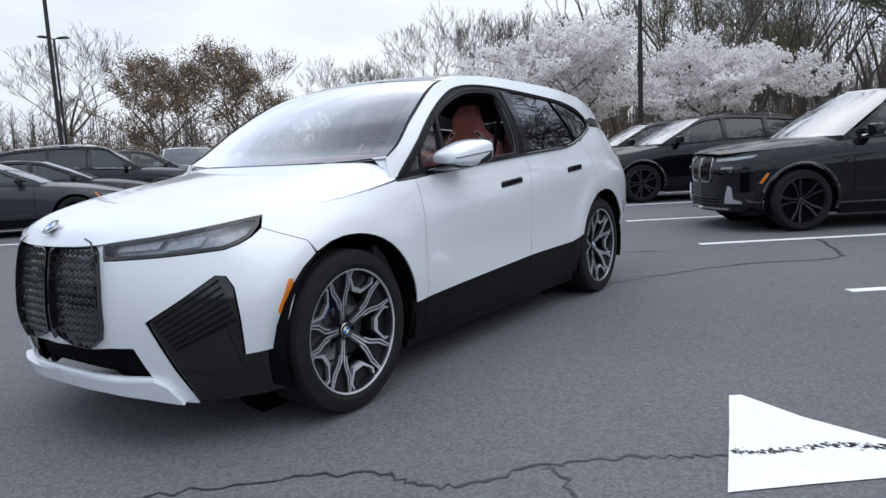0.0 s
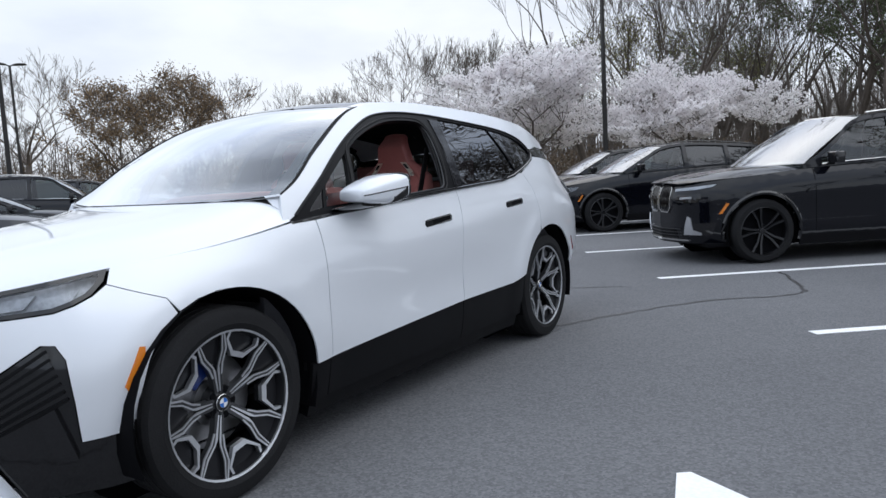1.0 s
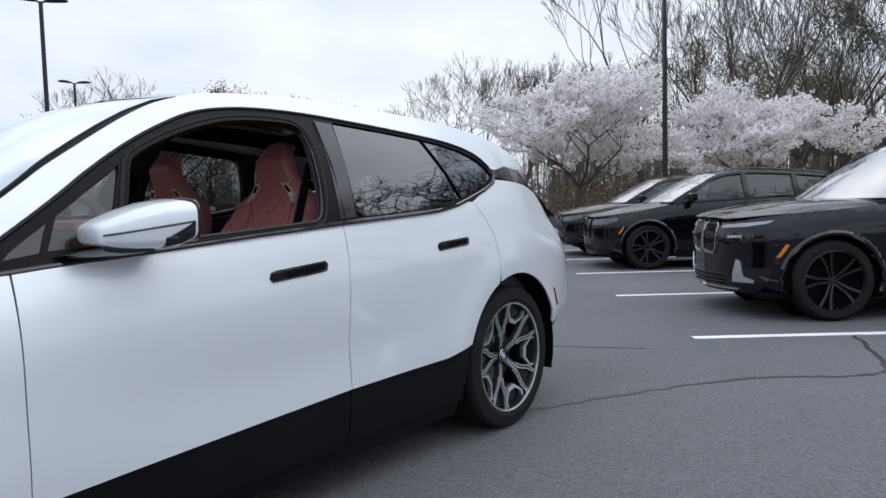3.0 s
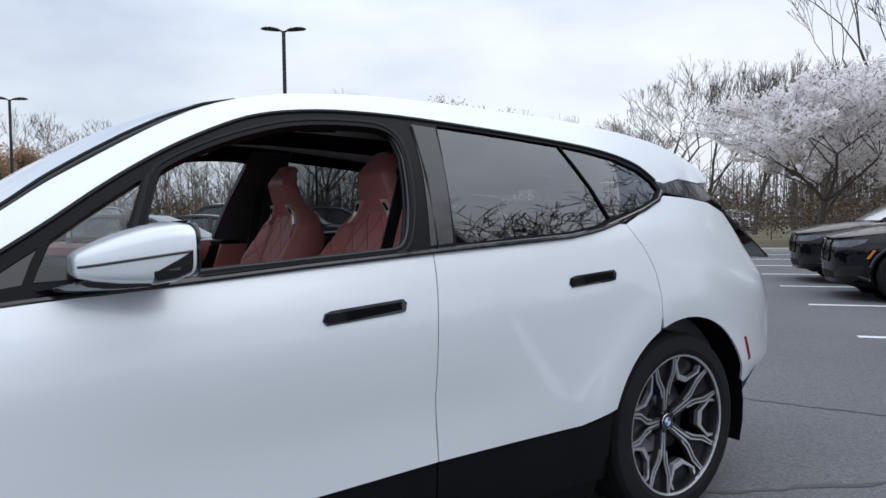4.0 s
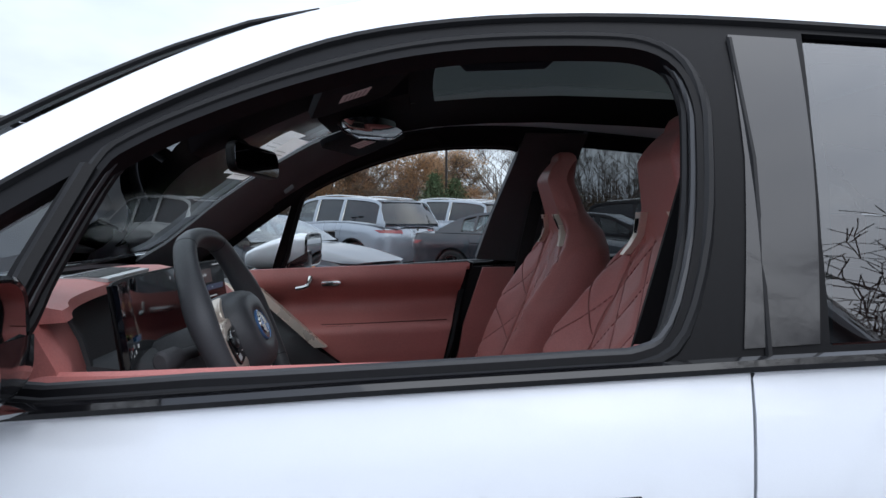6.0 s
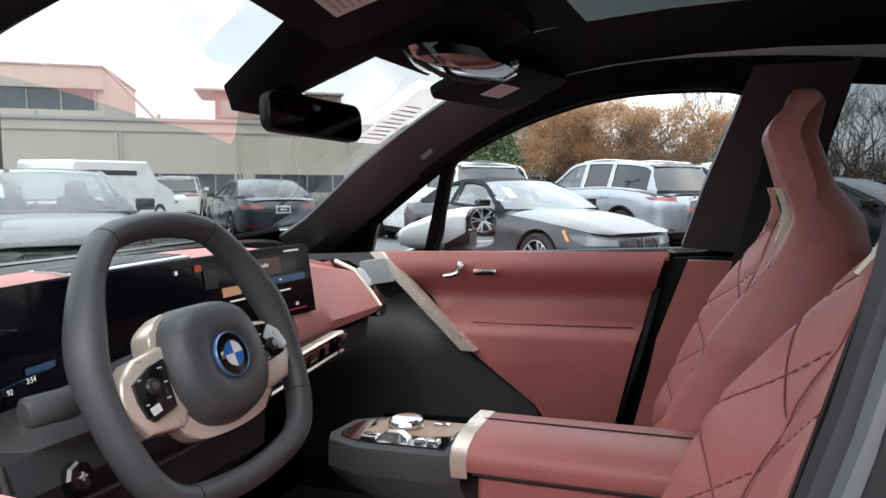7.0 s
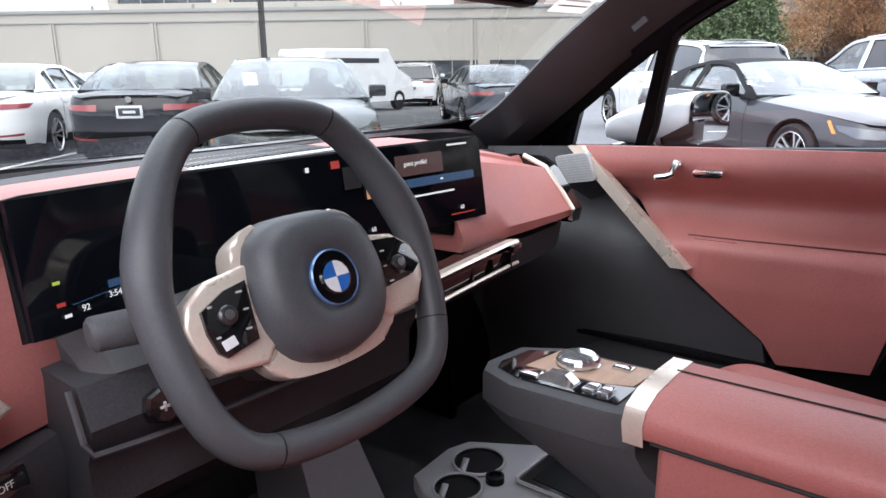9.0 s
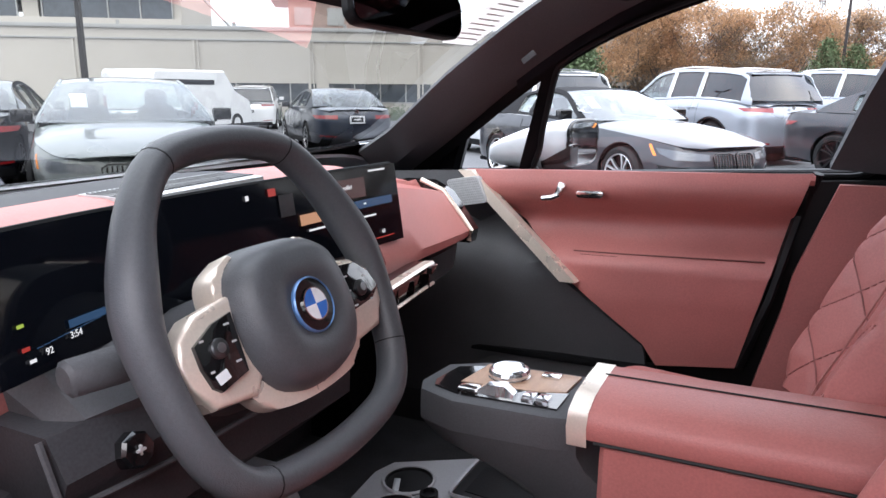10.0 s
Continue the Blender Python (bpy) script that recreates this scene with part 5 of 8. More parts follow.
def dash_top(v, x):
    """v = 0 at the leather edge, 1 at the windscreen."""
    y0 = dash_y(x) + 0.165
    y1 = 1.11 - 0.22 * (x / 0.75) ** 2
    z = 1.188 - 0.03 * max(0, x) - 0.5 * fall(x) + 0.006 * math.sin(v * math.pi)
    return (x, y0 + (y1 - y0) * v, z + 0.016 * v)


xs = [-0.76 + 1.44 * i / 28 for i in range(29)]
dash = part("dashboard", grid(dash_top, [i / 6 for i in range(7)], xs, 0.02), KNEE, car, "dark dashboard with red leather roll")
part("leather_roll", loft([[(x, dash_y(x) + 0.125 + a, 1.219 - 0.036 * max(0, x) - fall(x) + b) for a, b in ((0.045, 0.0), (0.02, 0.008), (-0.04, 0.006), (-0.085, -0.004), (-0.09, -0.02), (-0.03, -0.022), (0.045, -0.02))] for x in [-0.76 + 1.315 * i / 28 for i in range(29)]]), LEATHER, dash, "red leather roll")
# vent slots along the roll
vent = part("demist_vent", loft([[(x, dash_y(x) + 0.100 + a, 1.2275 + b) for a, b in ((0.040, 0.001), (-0.010, 0.0008), (-0.058, -0.003), (-0.058, -0.010), (0.040, -0.008))] for x in np.linspace(-0.345, -0.065, 10)]), MESH, dash, "slatted demister vent")
for i in range(34):
    x = -0.34 + 0.27 * i / 33
    part("vent_slot", box((0.0036, 0.066, 0.003), (x, dash_y(x) + 0.094, 1.2275), 0.0, rot=pose(0, 0, 0, 2, 0, 0)), ALLOY_MID, vent)
# face under the roll
part("dash_face", loft([[(x, dash_y(x) + 0.07, 1.20 - 0.036 * max(0, x)), (x, dash_y(x) + 0.045, 1.12 - 0.04 * max(0, x)), (x, dash_y(x) - 0.02, 1.05), (x, dash_y(x) + 0.06, 1.03), (x, dash_y(x) + 0.1, 1.2)] for x in np.linspace(-0.535, 0.2, 16)]), KNEE, dash)
right = part("passenger_fascia", loft([[(x, dash_y(x) + 0.035, 1.213 - 0.036 * max(0, x) - fall(x) - 0.006), (x, dash_y(x) - 0.030, 1.19 - 0.10 * (x - 0.1) - 0.4 * fall(x)), (x, dash_y(x) - 0.075, 1.11 - 0.10 * (x - 0.1)), (x, dash_y(x) - 0.10, 1.055 - 0.05 * (x - 0.1)), (x, dash_y(x) - 0.095, 1.03 - 0.03 * (x - 0.1)), (x, dash_y(x) + 0.05, 1.03), (x, dash_y(x) + 0.05, 1.15)] for x in np.linspace(0.10, 0.56, 14)]), LEATHER, dash, "red leather passenger fascia")
left_f = part("driver_fascia", loft([[(x, dash_y(x) + 0.075, 1.205), (x, dash_y(x) + 0.04, 1.14), (x, dash_y(x) + 0.01, 1.04), (x, dash_y(x) + 0.018, 0.985), (x, dash_y(x) + 0.1, 0.95), (x, dash_y(x) + 0.1, 1.2)] for x in np.linspace(-0.78, -0.545, 8)]), LEATHER, dash, "red leather fascia beside the wheel")
part("fascia_cap", tube([(-0.545, dash_y(-0.545) + y, z) for y, z in ((0.06, 1.17), (0.04, 1.14), (0.01, 1.04), (0.018, 0.985))], 0.009, 6), SOFT, left_f)
pts = [(0.03, 1.150), (-0.030, 1.126), (-0.080, 1.066), (-0.106, 1.032), (-0.100, 1.008)]
vy = dash_y(0.56)
part("side_vent_trim", tube([(0.553, vy + y, z) for y, z in pts], 0.006, 8), ROSE, dash, "bronze frame of the side vent")
v = part("side_vent", prism([(0.10, 1.148), (0.02, 1.146), (-0.03, 1.120), (-0.075, 1.062), (-0.098, 1.03), (-0.092, 1.0), (0.1, 1.0)], 0.036, Matrix(((0, 0, 1, 0.562), (1, 0, 0, vy - 0.006), (0, 1, 0, 0), (0, 0, 0, 1)))), PIANO, dash)
for i in range(4):
    part("vent_blade", box((0.004, 0.10, 0.006), (0.568 + 0.009 * i, vy - 0.028, 1.062), 0.001, rot=pose(0, 0, 0, 60, 0, 0)), STEEL, v)
cap = [(-0.75, 1.115), (-0.676, 1.092), (-0.650, 1.066), (-0.632, 1.043), (-0.655, 1.032), (-0.75, 1.012)]
part("bronze_vent_corner", prism(cap, 0.05, basis((-0.65, 0.515, 0), (1, 0.25, 0), (0, 0.0, 1)) @ Matrix.Translation((0.65, 0, -0.05)), 0.006, 3), ROSE, dash, "bronze corner of the driver's vent")
# slim centre vent with bronze frame
slim = [(0.0, 0.545, 1.005), (0.10, 0.555, 1.008), (0.20, 0.566, 1.010), (0.235, 0.572, 1.008)]
sv = part("slim_vent", loft([[(x, y + a, z + b) for a, b in ((-0.012, 0.022), (-0.02, 0.008), (-0.014, -0.03), (0.02, -0.035), (0.03, 0.02))] for x, y, z in ((-0.15, 0.53, 1.0), *slim)]), PIANO, dash)
part("slim_vent_frame", loft([[(x, y + a, z + b) for a, b in ((-0.025, 0.0245), (-0.029, 0.020), (-0.014, 0.017), (-0.006, 0.0225))] for x, y, z in ((-0.15, 0.53, 1.0), *slim)]), ROSE, sv, "bronze vent frame")
part("slim_vent_lip", tube([(x, y - 0.026, z - 0.020) for x, y, z in ((-0.15, 0.53, 1.0), *slim)], 0.0035, 6), ROSE, sv)
for i in range(6):
    x = -0.1 + 0.06 * i
    part("vent_blade", box((0.004, 0.02, 0.03), (x, 0.537 + 0.03 * (x + 0.1), 1.0), 0.001), GLOSS_BLACK, sv)
part("hazard_key", box((0.035, 0.012, 0.014), (0.212, 0.536, 1.022), 0.003, rot=pose(0, 0, 0, 0, 0, 8)), PIANO, sv)
# lower dash
part("lower_dash", loft([[(x, dash_y(x) - 0.06, 1.0 - 0.015 * abs(x)), (x, dash_y(x) - 0.05, 0.93), (x, dash_y(x) + 0.06, 0.86 - 0.05 * (x < -0.5)), (x, dash_y(x) + 0.4, 0.82), (x, dash_y(x) + 0.4, 1.0)] for x in np.linspace(-0.56, 0.64, 22)]), KNEE, dash)
part("knee_panel", loft([[(x, 0.50, 1.05), (x, 0.478, 1.01), (x, 0.487, 0.985), (x, 0.497, 0.97), (x, 0.50, 0.91), (x, 0.60, 0.83), (x, 0.8, 0.82), (x, 0.7, 1.05)] for x in np.linspace(-0.585, -0.12, 8)]), KNEE, dash)
part("knee_panel_trim", tube([(-0.592, 0.50, 1.05), (-0.592, 0.482, 1.0), (-0.585, 0.480, 0.984), (-0.54, 0.480, 0.980), (-0.47, 0.480, 0.976), (-0.30, 0.485, 0.972)], 0.0035, 6), SOFT, dash)
part("column_shroud", loft([[(x, 0.56 + d, 1.10 - 0.10 * f), (x, 0.50 + d, 1.055 - 0.03 * f), (x, 0.515 + d, 1.02 - 0.02 * f), (x, 0.62, 1.0), (x, 0.62, 1.1)] for x, d, f in ((-0.562, 0.03, 0.3), (-0.545, 0.0, 0.1), (-0.50, -0.01, 0.0), (-0.42, -0.01, 0.0), (-0.22, 0.0, 0.0))]), SOFT, dash, "", 30)
adj = part("column_adjuster", lathe([(0.019, -0.01), (0.019, 0.004), (0.016, 0.008), (0.001, 0.007)], 8, basis((-0.516, 0.474, 1.012), (1, 0, 0), (0, 0.3, 1))), GLOSS_BLACK, dash, "", 25)
part("column_adjuster_mark", box((0.010, 0.003, 0.0022), (-0.516, 0.4650, 1.014)), MESH, adj)
part("column_adjuster_mark", box((0.0022, 0.003, 0.010), (-0.516, 0.4655, 1.014)), MESH, adj)
part("lower_bolster", loft([[(x, 0.47 + a + 0.5 * (x + 0.78), 0.935 + b) for a, b in ((0.0, 0.045), (-0.012, 0.015), (0.0, -0.06), (0.06, -0.18), (0.10, -0.18), (0.10, 0.045))] for x in np.linspace(-0.78, -0.53, 6)]), KNEE, dash)
bk = part("stability_key", box((0.046, 0.012, 0.024), (-0.655, 0.512, 0.975), 0.005, rot=pose(0, 0, 0, -12, 0, 24)), PIANO, dash)
words("key_text", "OFF", 0.010, basis((-0.655, 0.5045, 0.976), (1, 0.44, 0), (0, 0.2, 1)), MESH, bk, 0.0003)

# curved display
ARC = [(0.0, -0.612, 0.535), (0.2, -0.470, 0.572), (0.4, -0.31, 0.594), (0.6, -0.14, 0.605), (0.8, 0.03, 0.606), (1.0, 0.182, 0.603)]


def display(u, v, lift=0.0):
    """u along the glass, v up it; the glass leans back."""
    x, y = spline(ARC, u)
    a, b = spline(ARC, max(u - 0.02, 0)), spline(ARC, min(u + 0.02, 1))
    n = Vector((b[1] - a[1], -(b[0] - a[0]), 0)).normalized()
    low = 1.084 + 0.016 * (1 - u)
    return (x + n.x * lift, y + n.y * lift + 0.02 * v - 0.01, low + (0.132 + 0.008 * u) * v + 0.004 * lift)


disp = part("curved_display", grid(lambda u, v: display(u, v), [i / 40 for i in range(41)], [0, 0.25, 0.5, 0.75, 1.0], 0.012), SCREEN, dash, "wide curved glass display, switched on")
part("display_edge", tube([display(u, v) for u, v in [(i / 30, 0) for i in range(31)] + [(1, 1)] + [(1 - i / 30, 1) for i in range(31)]], 0.004, 6, True), CLAD, disp)
part("display_foot", box((0.05, 0.06, 0.03), (0.12, 0.62, 1.075), 0.006), CLAD, disp)


def ui(name, u0, v0, u1, v1, material, parent=disp):
    bm = grid(lambda u, v: display(u, v, 0.0145), np.linspace(u0, u1, 3), [v0, v1])
    return part(name, bm, material, parent, "", 0)


def ui_text(text, u, v, size, material=UI_WHITE):
    p, q = Vector(display(u - 0.01, v, 0.0155)), Vector(display(u + 0.01, v, 0.0155))
    m = basis(display(u, v, 0.0155), q - p, (0, 0.14, 1))
    words("screen_text", text, size, m, material, disp, 0.0002)


ui_text("3:54", 0.128, 0.19, 0.0095)
ui_text("92", 0.078, 0.15, 0.0095)
ui("battery_mark", 0.045, 0.115, 0.056, 0.14, UI_WHITE)
ui("gauge_mark", 0.037, 0.37, 0.048, 0.395, UI_GREEN)
ui("warning_mark", 0.037, 0.205, 0.05, 0.235, UI_RED)
for i in range(10):
    ui("gauge_line", 0.06 + 0.012 * i, 0.195 + 0.004 * i, 0.071 + 0.012 * i, 0.202 + 0.004 * i, UI_BLUE)
ui("instrument_glow", 0.12, 0.24, 0.19, 0.30, UI_BLUE)
ui("home_mark", 0.508, 0.86, 0.516, 0.91, UI_WHITE)
ui("menu_red", 0.565, 0.86, 0.585, 0.94, UI_RED)
ui("menu_tile", 0.59, 0.62, 0.63, 0.86, mat("screen_grey", (0.035, 0.035, 0.04), 0.2))
ui("menu_tan", 0.64, 0.48, 0.70, 0.60, UI_TAN)
ui_text("guest profile!", 0.775, 0.80, 0.0105)
ui("profile_panel", 0.72, 0.66, 0.86, 0.90, glow("screen_dusk", (0.10, 0.05, 0.05), 0.12))
ui("profile_bar", 0.74, 0.52, 0.965, 0.62, UI_BLUE)
for u0, v0, w in ((0.76, 0.56, 0.10), (0.76, 0.40, 0.13), (0.66, 0.40, 0.05), (0.88, 0.95, 0.07)):
    ui("text_bar", u0, v0, u0 + w, v0 + 0.022, UI_WHITE)
ui("climate_line", 0.87, 0.10, 0.955, 0.115, UI_RED)
ui_text("68", 0.91, 0.18, 0.010)
ui_text("68", 0.645, 0.14, 0.010)
ui("climate_line", 0.62, 0.06, 0.67, 0.075, UI_RED)

# steering wheel
SW = basis((-0.368, 0.406, 1.112), (1, 0, 0), (0, 0.40, 0.917))
# its z comes out towards the driver
wheel_pts = [(0.0, 0.203), (0.05, 0.199), (0.090, 0.187), (0.122, 0.156), (0.148, 0.112), (0.170, 0.052), (0.173, 0.0), (0.166, -0.055), (0.150, -0.103), (0.122, -0.134), (0.075, -0.148), (0.0, -0.154)]
wheel_loop = curve_points(wheel_pts + [(-u, v) for u, v in wheel_pts[-2:0:-1]], 4, True)
sw = part("steering_wheel", tube([SW @ Vector((p.x, p.y, 0.0)) for p in wheel_loop], [0.0178 + 0.0040 * math.exp(-(((p.y - 0.07) / 0.055) ** 2)) * (abs(p.x) > 0.1) for p in wheel_loop], 14, True, 1.15, SW.to_3x3() @ Vector((0, 0, 1))), HIDE, car, "six-sided steering wheel in charcoal leather")
for u, v in ((0.094, 0.185), (-0.094, 0.185), (0.162, -0.08), (-0.105, -0.142)):
    near = min(range(len(wheel_loop)), key=lambda i: (wheel_loop[i].x - u) ** 2 + (wheel_loop[i].y - v) ** 2)
    a, b = wheel_loop[near - 1], wheel_loop[(near + 1) % len(wheel_loop)]
    d = (SW.to_3x3() @ Vector((b.x - a.x, b.y - a.y, 0))).normalized()
    c = SW @ Vector((wheel_loop[near].x, wheel_loop[near].y, 0))
    part("rim_seam", tube([c - d * 0.0008, c + d * 0.0008], 0.0181, 14, False, 1.15, SW.to_3x3() @ Vector((0, 0, 1))), SEAL, sw)
pad = [(0.0, 0.078), (0.040, 0.075), (0.068, 0.056), (0.079, 0.015), (0.076, -0.028), (0.056, -0.060), (0.026, -0.073), (0.0, -0.076)]
pad_loop = curve_points(pad + [(-u, v) for u, v in pad[-2:0:-1]], 3, True)
rings = []
for sc, h in ((1.10, -0.03), (1.10, -0.008), (1.06, 0.012), (1.0, 0.026), (0.92, 0.036), (0.80, 0.042), (0.60, 0.0435), (0.46, 0.043), (0.42, 0.041), (0.02, 0.040)):
    rings.append([SW @ Vector((p.x * sc, p.y * sc, h)) for p in pad_loop])
hubp = part("airbag_cover", loft(rings), HIDE, sw, "", 50)
badge(hubp, SW @ Matrix.Translation((0.0, 0.002, 0.040)), 0.0305, BADGE_RIM)
for k in BOTH:
    arm = [(0.070, 0.044), (0.124, 0.036), (0.150, 0.018), (0.160, -0.004), (0.152, -0.026), (0.136, -0.054), (0.085, -0.060), (0.066, -0.040)]
    arm = [(k * u, v) for u, v in arm][::k]
    s_arm = part("spoke", prism(arm, 0.028, SW @ Matrix.Translation((0, 0, -0.014)), 0.006, 3), ROSE, sw, "bronze spoke with black key pad")
    keys = [(0.076, 0.034), (0.123, 0.030), (0.143, 0.014), (0.152, -0.008), (0.134, -0.020), (0.078, -0.026)] if k > 0 else [(0.086, 0.027), (0.112, 0.022), (0.140, 0.008), (0.140, -0.014), (0.135, -0.034), (0.127, -0.041), (0.090, -0.033)]
    keys = [(k * u, v) for u, v in keys][::k]
    kp = part("key_pad", prism(keys, 0.005, SW @ Matrix.Translation((0, 0, 0.0135)), 0.0015), PIANO, s_arm)
    part("scroll_wheel", lathe([(0.010, 0), (0.010, 0.003), (0.0075, 0.005), (0.001, 0.005)], 16, SW @ Matrix.Translation((k * 0.116, -0.002, 0.0185))), ALLOY_MID, kp)
    part("scroll_mark", lathe([(0.005, 0), (0.005, 0.0008), (0.001, 0.0008)], 12, SW @ Matrix.Translation((k * 0.116, -0.002, 0.0235))), STEEL, kp)
    for u, v, w in ((0.097, 0.017, 0.007), (0.131, 0.010, 0.005), (0.098, -0.020, 0.007), (0.131, -0.020, 0.005), (0.095, -0.001, 0.006)):
        part("key_mark", prism(rounded(w, 0.0022, 0.0008, 2), 0.0005, SW @ Matrix.Translation((k * u, v, 0.0185))), MESH, kp)
    if k < 0:
        part("bright_key", prism(rounded(0.015, 0.010, 0.001, 2), 0.0006, SW @ pose(-0.122, -0.028, 0.0186, 0, 0, 12)), BADGE_WHITE, kp)
    band = curve_points([(0.052, 0.082), (0.084, 0.062), (0.090, 0.02), (0.088, -0.03)], 5) + curve_points([(0.074, -0.04), (0.078, 0.01), (0.070, 0.05), (0.045, 0.074)], 5)
    part("spoke_band", prism([(k * p.x, p.y) for p in band][::-k], 0.030, SW @ Matrix.Translation((0, 0, -0.022)), 0.004), ROSE, sw)
low = curve_points([(-0.098, -0.050), (-0.074, -0.078), (-0.03, -0.088), (0.03, -0.088), (0.074, -0.078), (0.098, -0.050)], 5) + curve_points([(0.07, -0.045), (0.0, -0.066), (-0.07, -0.045)], 5)
part("lower_spoke", prism([(p.x, p.y) for p in low], 0.020, SW @ Matrix.Translation((0, 0, -0.010)), 0.006, 3), ROSE, sw)
part("steering_column", loft([[SW @ Vector((0.062 * math.cos(t) * w, 0.055 * math.sin(t) * w - 0.012, h)) for t in (2 * math.pi * i / 18 for i in range(18))] for w, h in ((1.0, -0.03), (1.25, -0.045), (1.3, -0.12), (1.3, -0.26))]), SOFT, sw)
for k in BOTH:
    part("column_stalk", loft([[SW @ Vector((k * (0.07 + 0.135 * f), 0.012 + 0.012 * f + w * 0.013 * math.sin(t), -0.062 - 0.012 * f + w * 0.010 * math.cos(t))) for t in (2 * math.pi * i / 10 for i in range(10))] for f, w in ((0, 0.8), (0.45, 0.85), (0.6, 1.5), (0.97, 1.4), (1.0, 1.0))]), SOFT, sw)

# centre island and armrest
isl = [(-0.040, 0.21), (-0.045, 0.36), (-0.022, 0.425), (0.01, 0.44), (0.09, 0.43), (0.125, 0.37), (0.13, 0.17), (-0.03, 0.17)]
PM = Matrix.Translation((0, 0, 0.845))
con = part("console_island", prism(isl, 0.05, PM, 0.008), SOFT, car, "floating centre console with wood and crystal controls")
rim_in = [(-0.026, 0.215), (-0.030, 0.355), (-0.012, 0.41), (0.012, 0.422), (0.083, 0.412), (0.11, 0.362), (0.115, 0.20), (-0.018, 0.195)]
part("console_keel", loft([[(0.04 + (x - 0.04) * w, 0.30 + (y - 0.30) * w - d, z) for x, y in isl] for w, z, d in ((1.0, 0.850, 0.0), (0.97, 0.836, 0.004), (0.90, 0.812, 0.025), (0.72, 0.775, 0.085), (0.55, 0.72, 0.16))]), SOFT, con)
part("console_tray", prism([(-0.022, 0.36), (-0.006, 0.408), (0.015, 0.416), (0.078, 0.406), (0.10, 0.36)], 0.003, Matrix.Translation((0, 0, 0.8945))), PIANO, con)
part("wood_panel", prism([(0.02, 0.375), (0.105, 0.362), (0.112, 0.205), (0.045, 0.21), (0.030, 0.25)], 0.004, Matrix.Translation((0, 0, 0.895)), 0.001), WOOD, con, "open-pore wood inlay")
part("console_recess", prism([(-0.022, 0.355), (0.018, 0.37), (0.028, 0.25), (0.043, 0.205), (-0.016, 0.205)], 0.003, Matrix.Translation((0, 0, 0.895))), PIANO, con)
knob = part("rotary_controller", lathe([(0.031, 0), (0.033, 0.004), (0.0335, 0.009), (0.031, 0.014), (0.026, 0.0165), (0.001, 0.017)], 18, Matrix.Translation((0.068, 0.312, 0.899))), CRYSTAL, con, "faceted crystal rotary knob", 10)
part("controller_collar", lathe([(0.034, 0), (0.034, 0.003), (0.030, 0.004)], 24, Matrix.Translation((0.068, 0.312, 0.898))), CHROME, con)
part("gear_rocker", loft([[(0.0 + a, y, 0.898 + b) for a, b in ((-0.012, 0), (-0.008, h), (0.008, h), (0.012, 0))] for y, h in ((0.335, 0.004), (0.32, 0.014), (0.29, 0.016), (0.275, 0.005))]), CRYSTAL, con, "", 10)
part("start_key", box((0.022, 0.03, 0.008), (-0.003, 0.35, 0.90), 0.002), CHROME, con)
for y in (0.255, 0.232):
    part("console_key", box((0.026, 0.018, 0.007), (0.006, y, 0.899), 0.002), CRYSTAL, con)
part("volume_roller", box((0.022, 0.03, 0.006), (0.092, 0.248, 0.900), 0.002), CHROME, con)
for ob in [con] + [o for o in scene.objects if o.parent is con]:
    ob.data.transform(Matrix.Translation((-0.012, 0, 0)))
arm = part("armrest", loft([[(x, y, z) for x, z in ((-0.064, 0.878), (-0.069, 0.897), (-0.060, 0.916), (-0.03, 0.928), (0.03, 0.932), (0.085, 0.931), (0.105, 0.922), (0.112, 0.90), (0.108, 0.878))] for y in (0.158, 0.150, 0.0, -0.2, -0.42)]), LEATHER, car, "long red leather armrest", 65)
part("armrest_seam", tube([(0.045, y, 0.9325) for y in (0.155, 0, -0.2, -0.42)], 0.0018, 5), SEAL, arm)
part("armrest_body", box((0.165, 0.55, 0.25), (0.022, -0.14, 0.750), 0.02, 3), LEATHER, arm)
part("armrest_line", tube([(-0.066, y, 0.876) for y in (0.14, 0, -0.2, -0.42)], 0.0025, 5), SEAL, arm)
part("bronze_front", loft([[(x + d * 0.0, y, z) for x, z in ((-0.064, 0.866), (-0.071, 0.897), (-0.062, 0.917), (-0.03, 0.929), (0.03, 0.933), (0.088, 0.932), (0.106, 0.915))] for y, d in ((0.178, 0), (0.150, 0))], False, False), ROSE, arm, "bronze band round the armrest front")
# cup holder tray below
tray_z = 0.665
tr = part("cupholder_tray", prism([(-0.075, 0.515), (-0.045, 0.565), (0.06, 0.575), (0.105, 0.56), (0.185, 0.42), (0.20, 0.20), (-0.09, 0.20), (-0.085, 0.40)], 0.03, Matrix.Translation((0, 0, tray_z - 0.03)), 0.006), TRAY, car, "grey tray with two cup wells")
for cx, cy, r in ((0.052, 0.497, 0.045), (-0.035, 0.475, 0.040)):
    part("cup_well", lathe([(r, 0.0), (r + 0.002, 0.006), (r - 0.003, 0.006), (r - 0.004, 0.001), (0.001, 0.001)], 24, Matrix.Translation((cx, cy, tray_z))), SEAL, tr)
    part("cup_rim", tube([(cx + (r + 0.001) * math.cos(t), cy + (r + 0.001) * math.sin(t), tray_z + 0.005) for t in (2 * math.pi * i / 24 for i in range(24))], 0.003, 6, True), TRAY, tr)
    part("cup_flap", box((0.030, 0.012, 0.004), (cx - r * 0.7, cy + 0.008, tray_z + 0.008), 0.002, rot=pose(0, 0, 0, 0, -25, 20)), STEEL, tr)
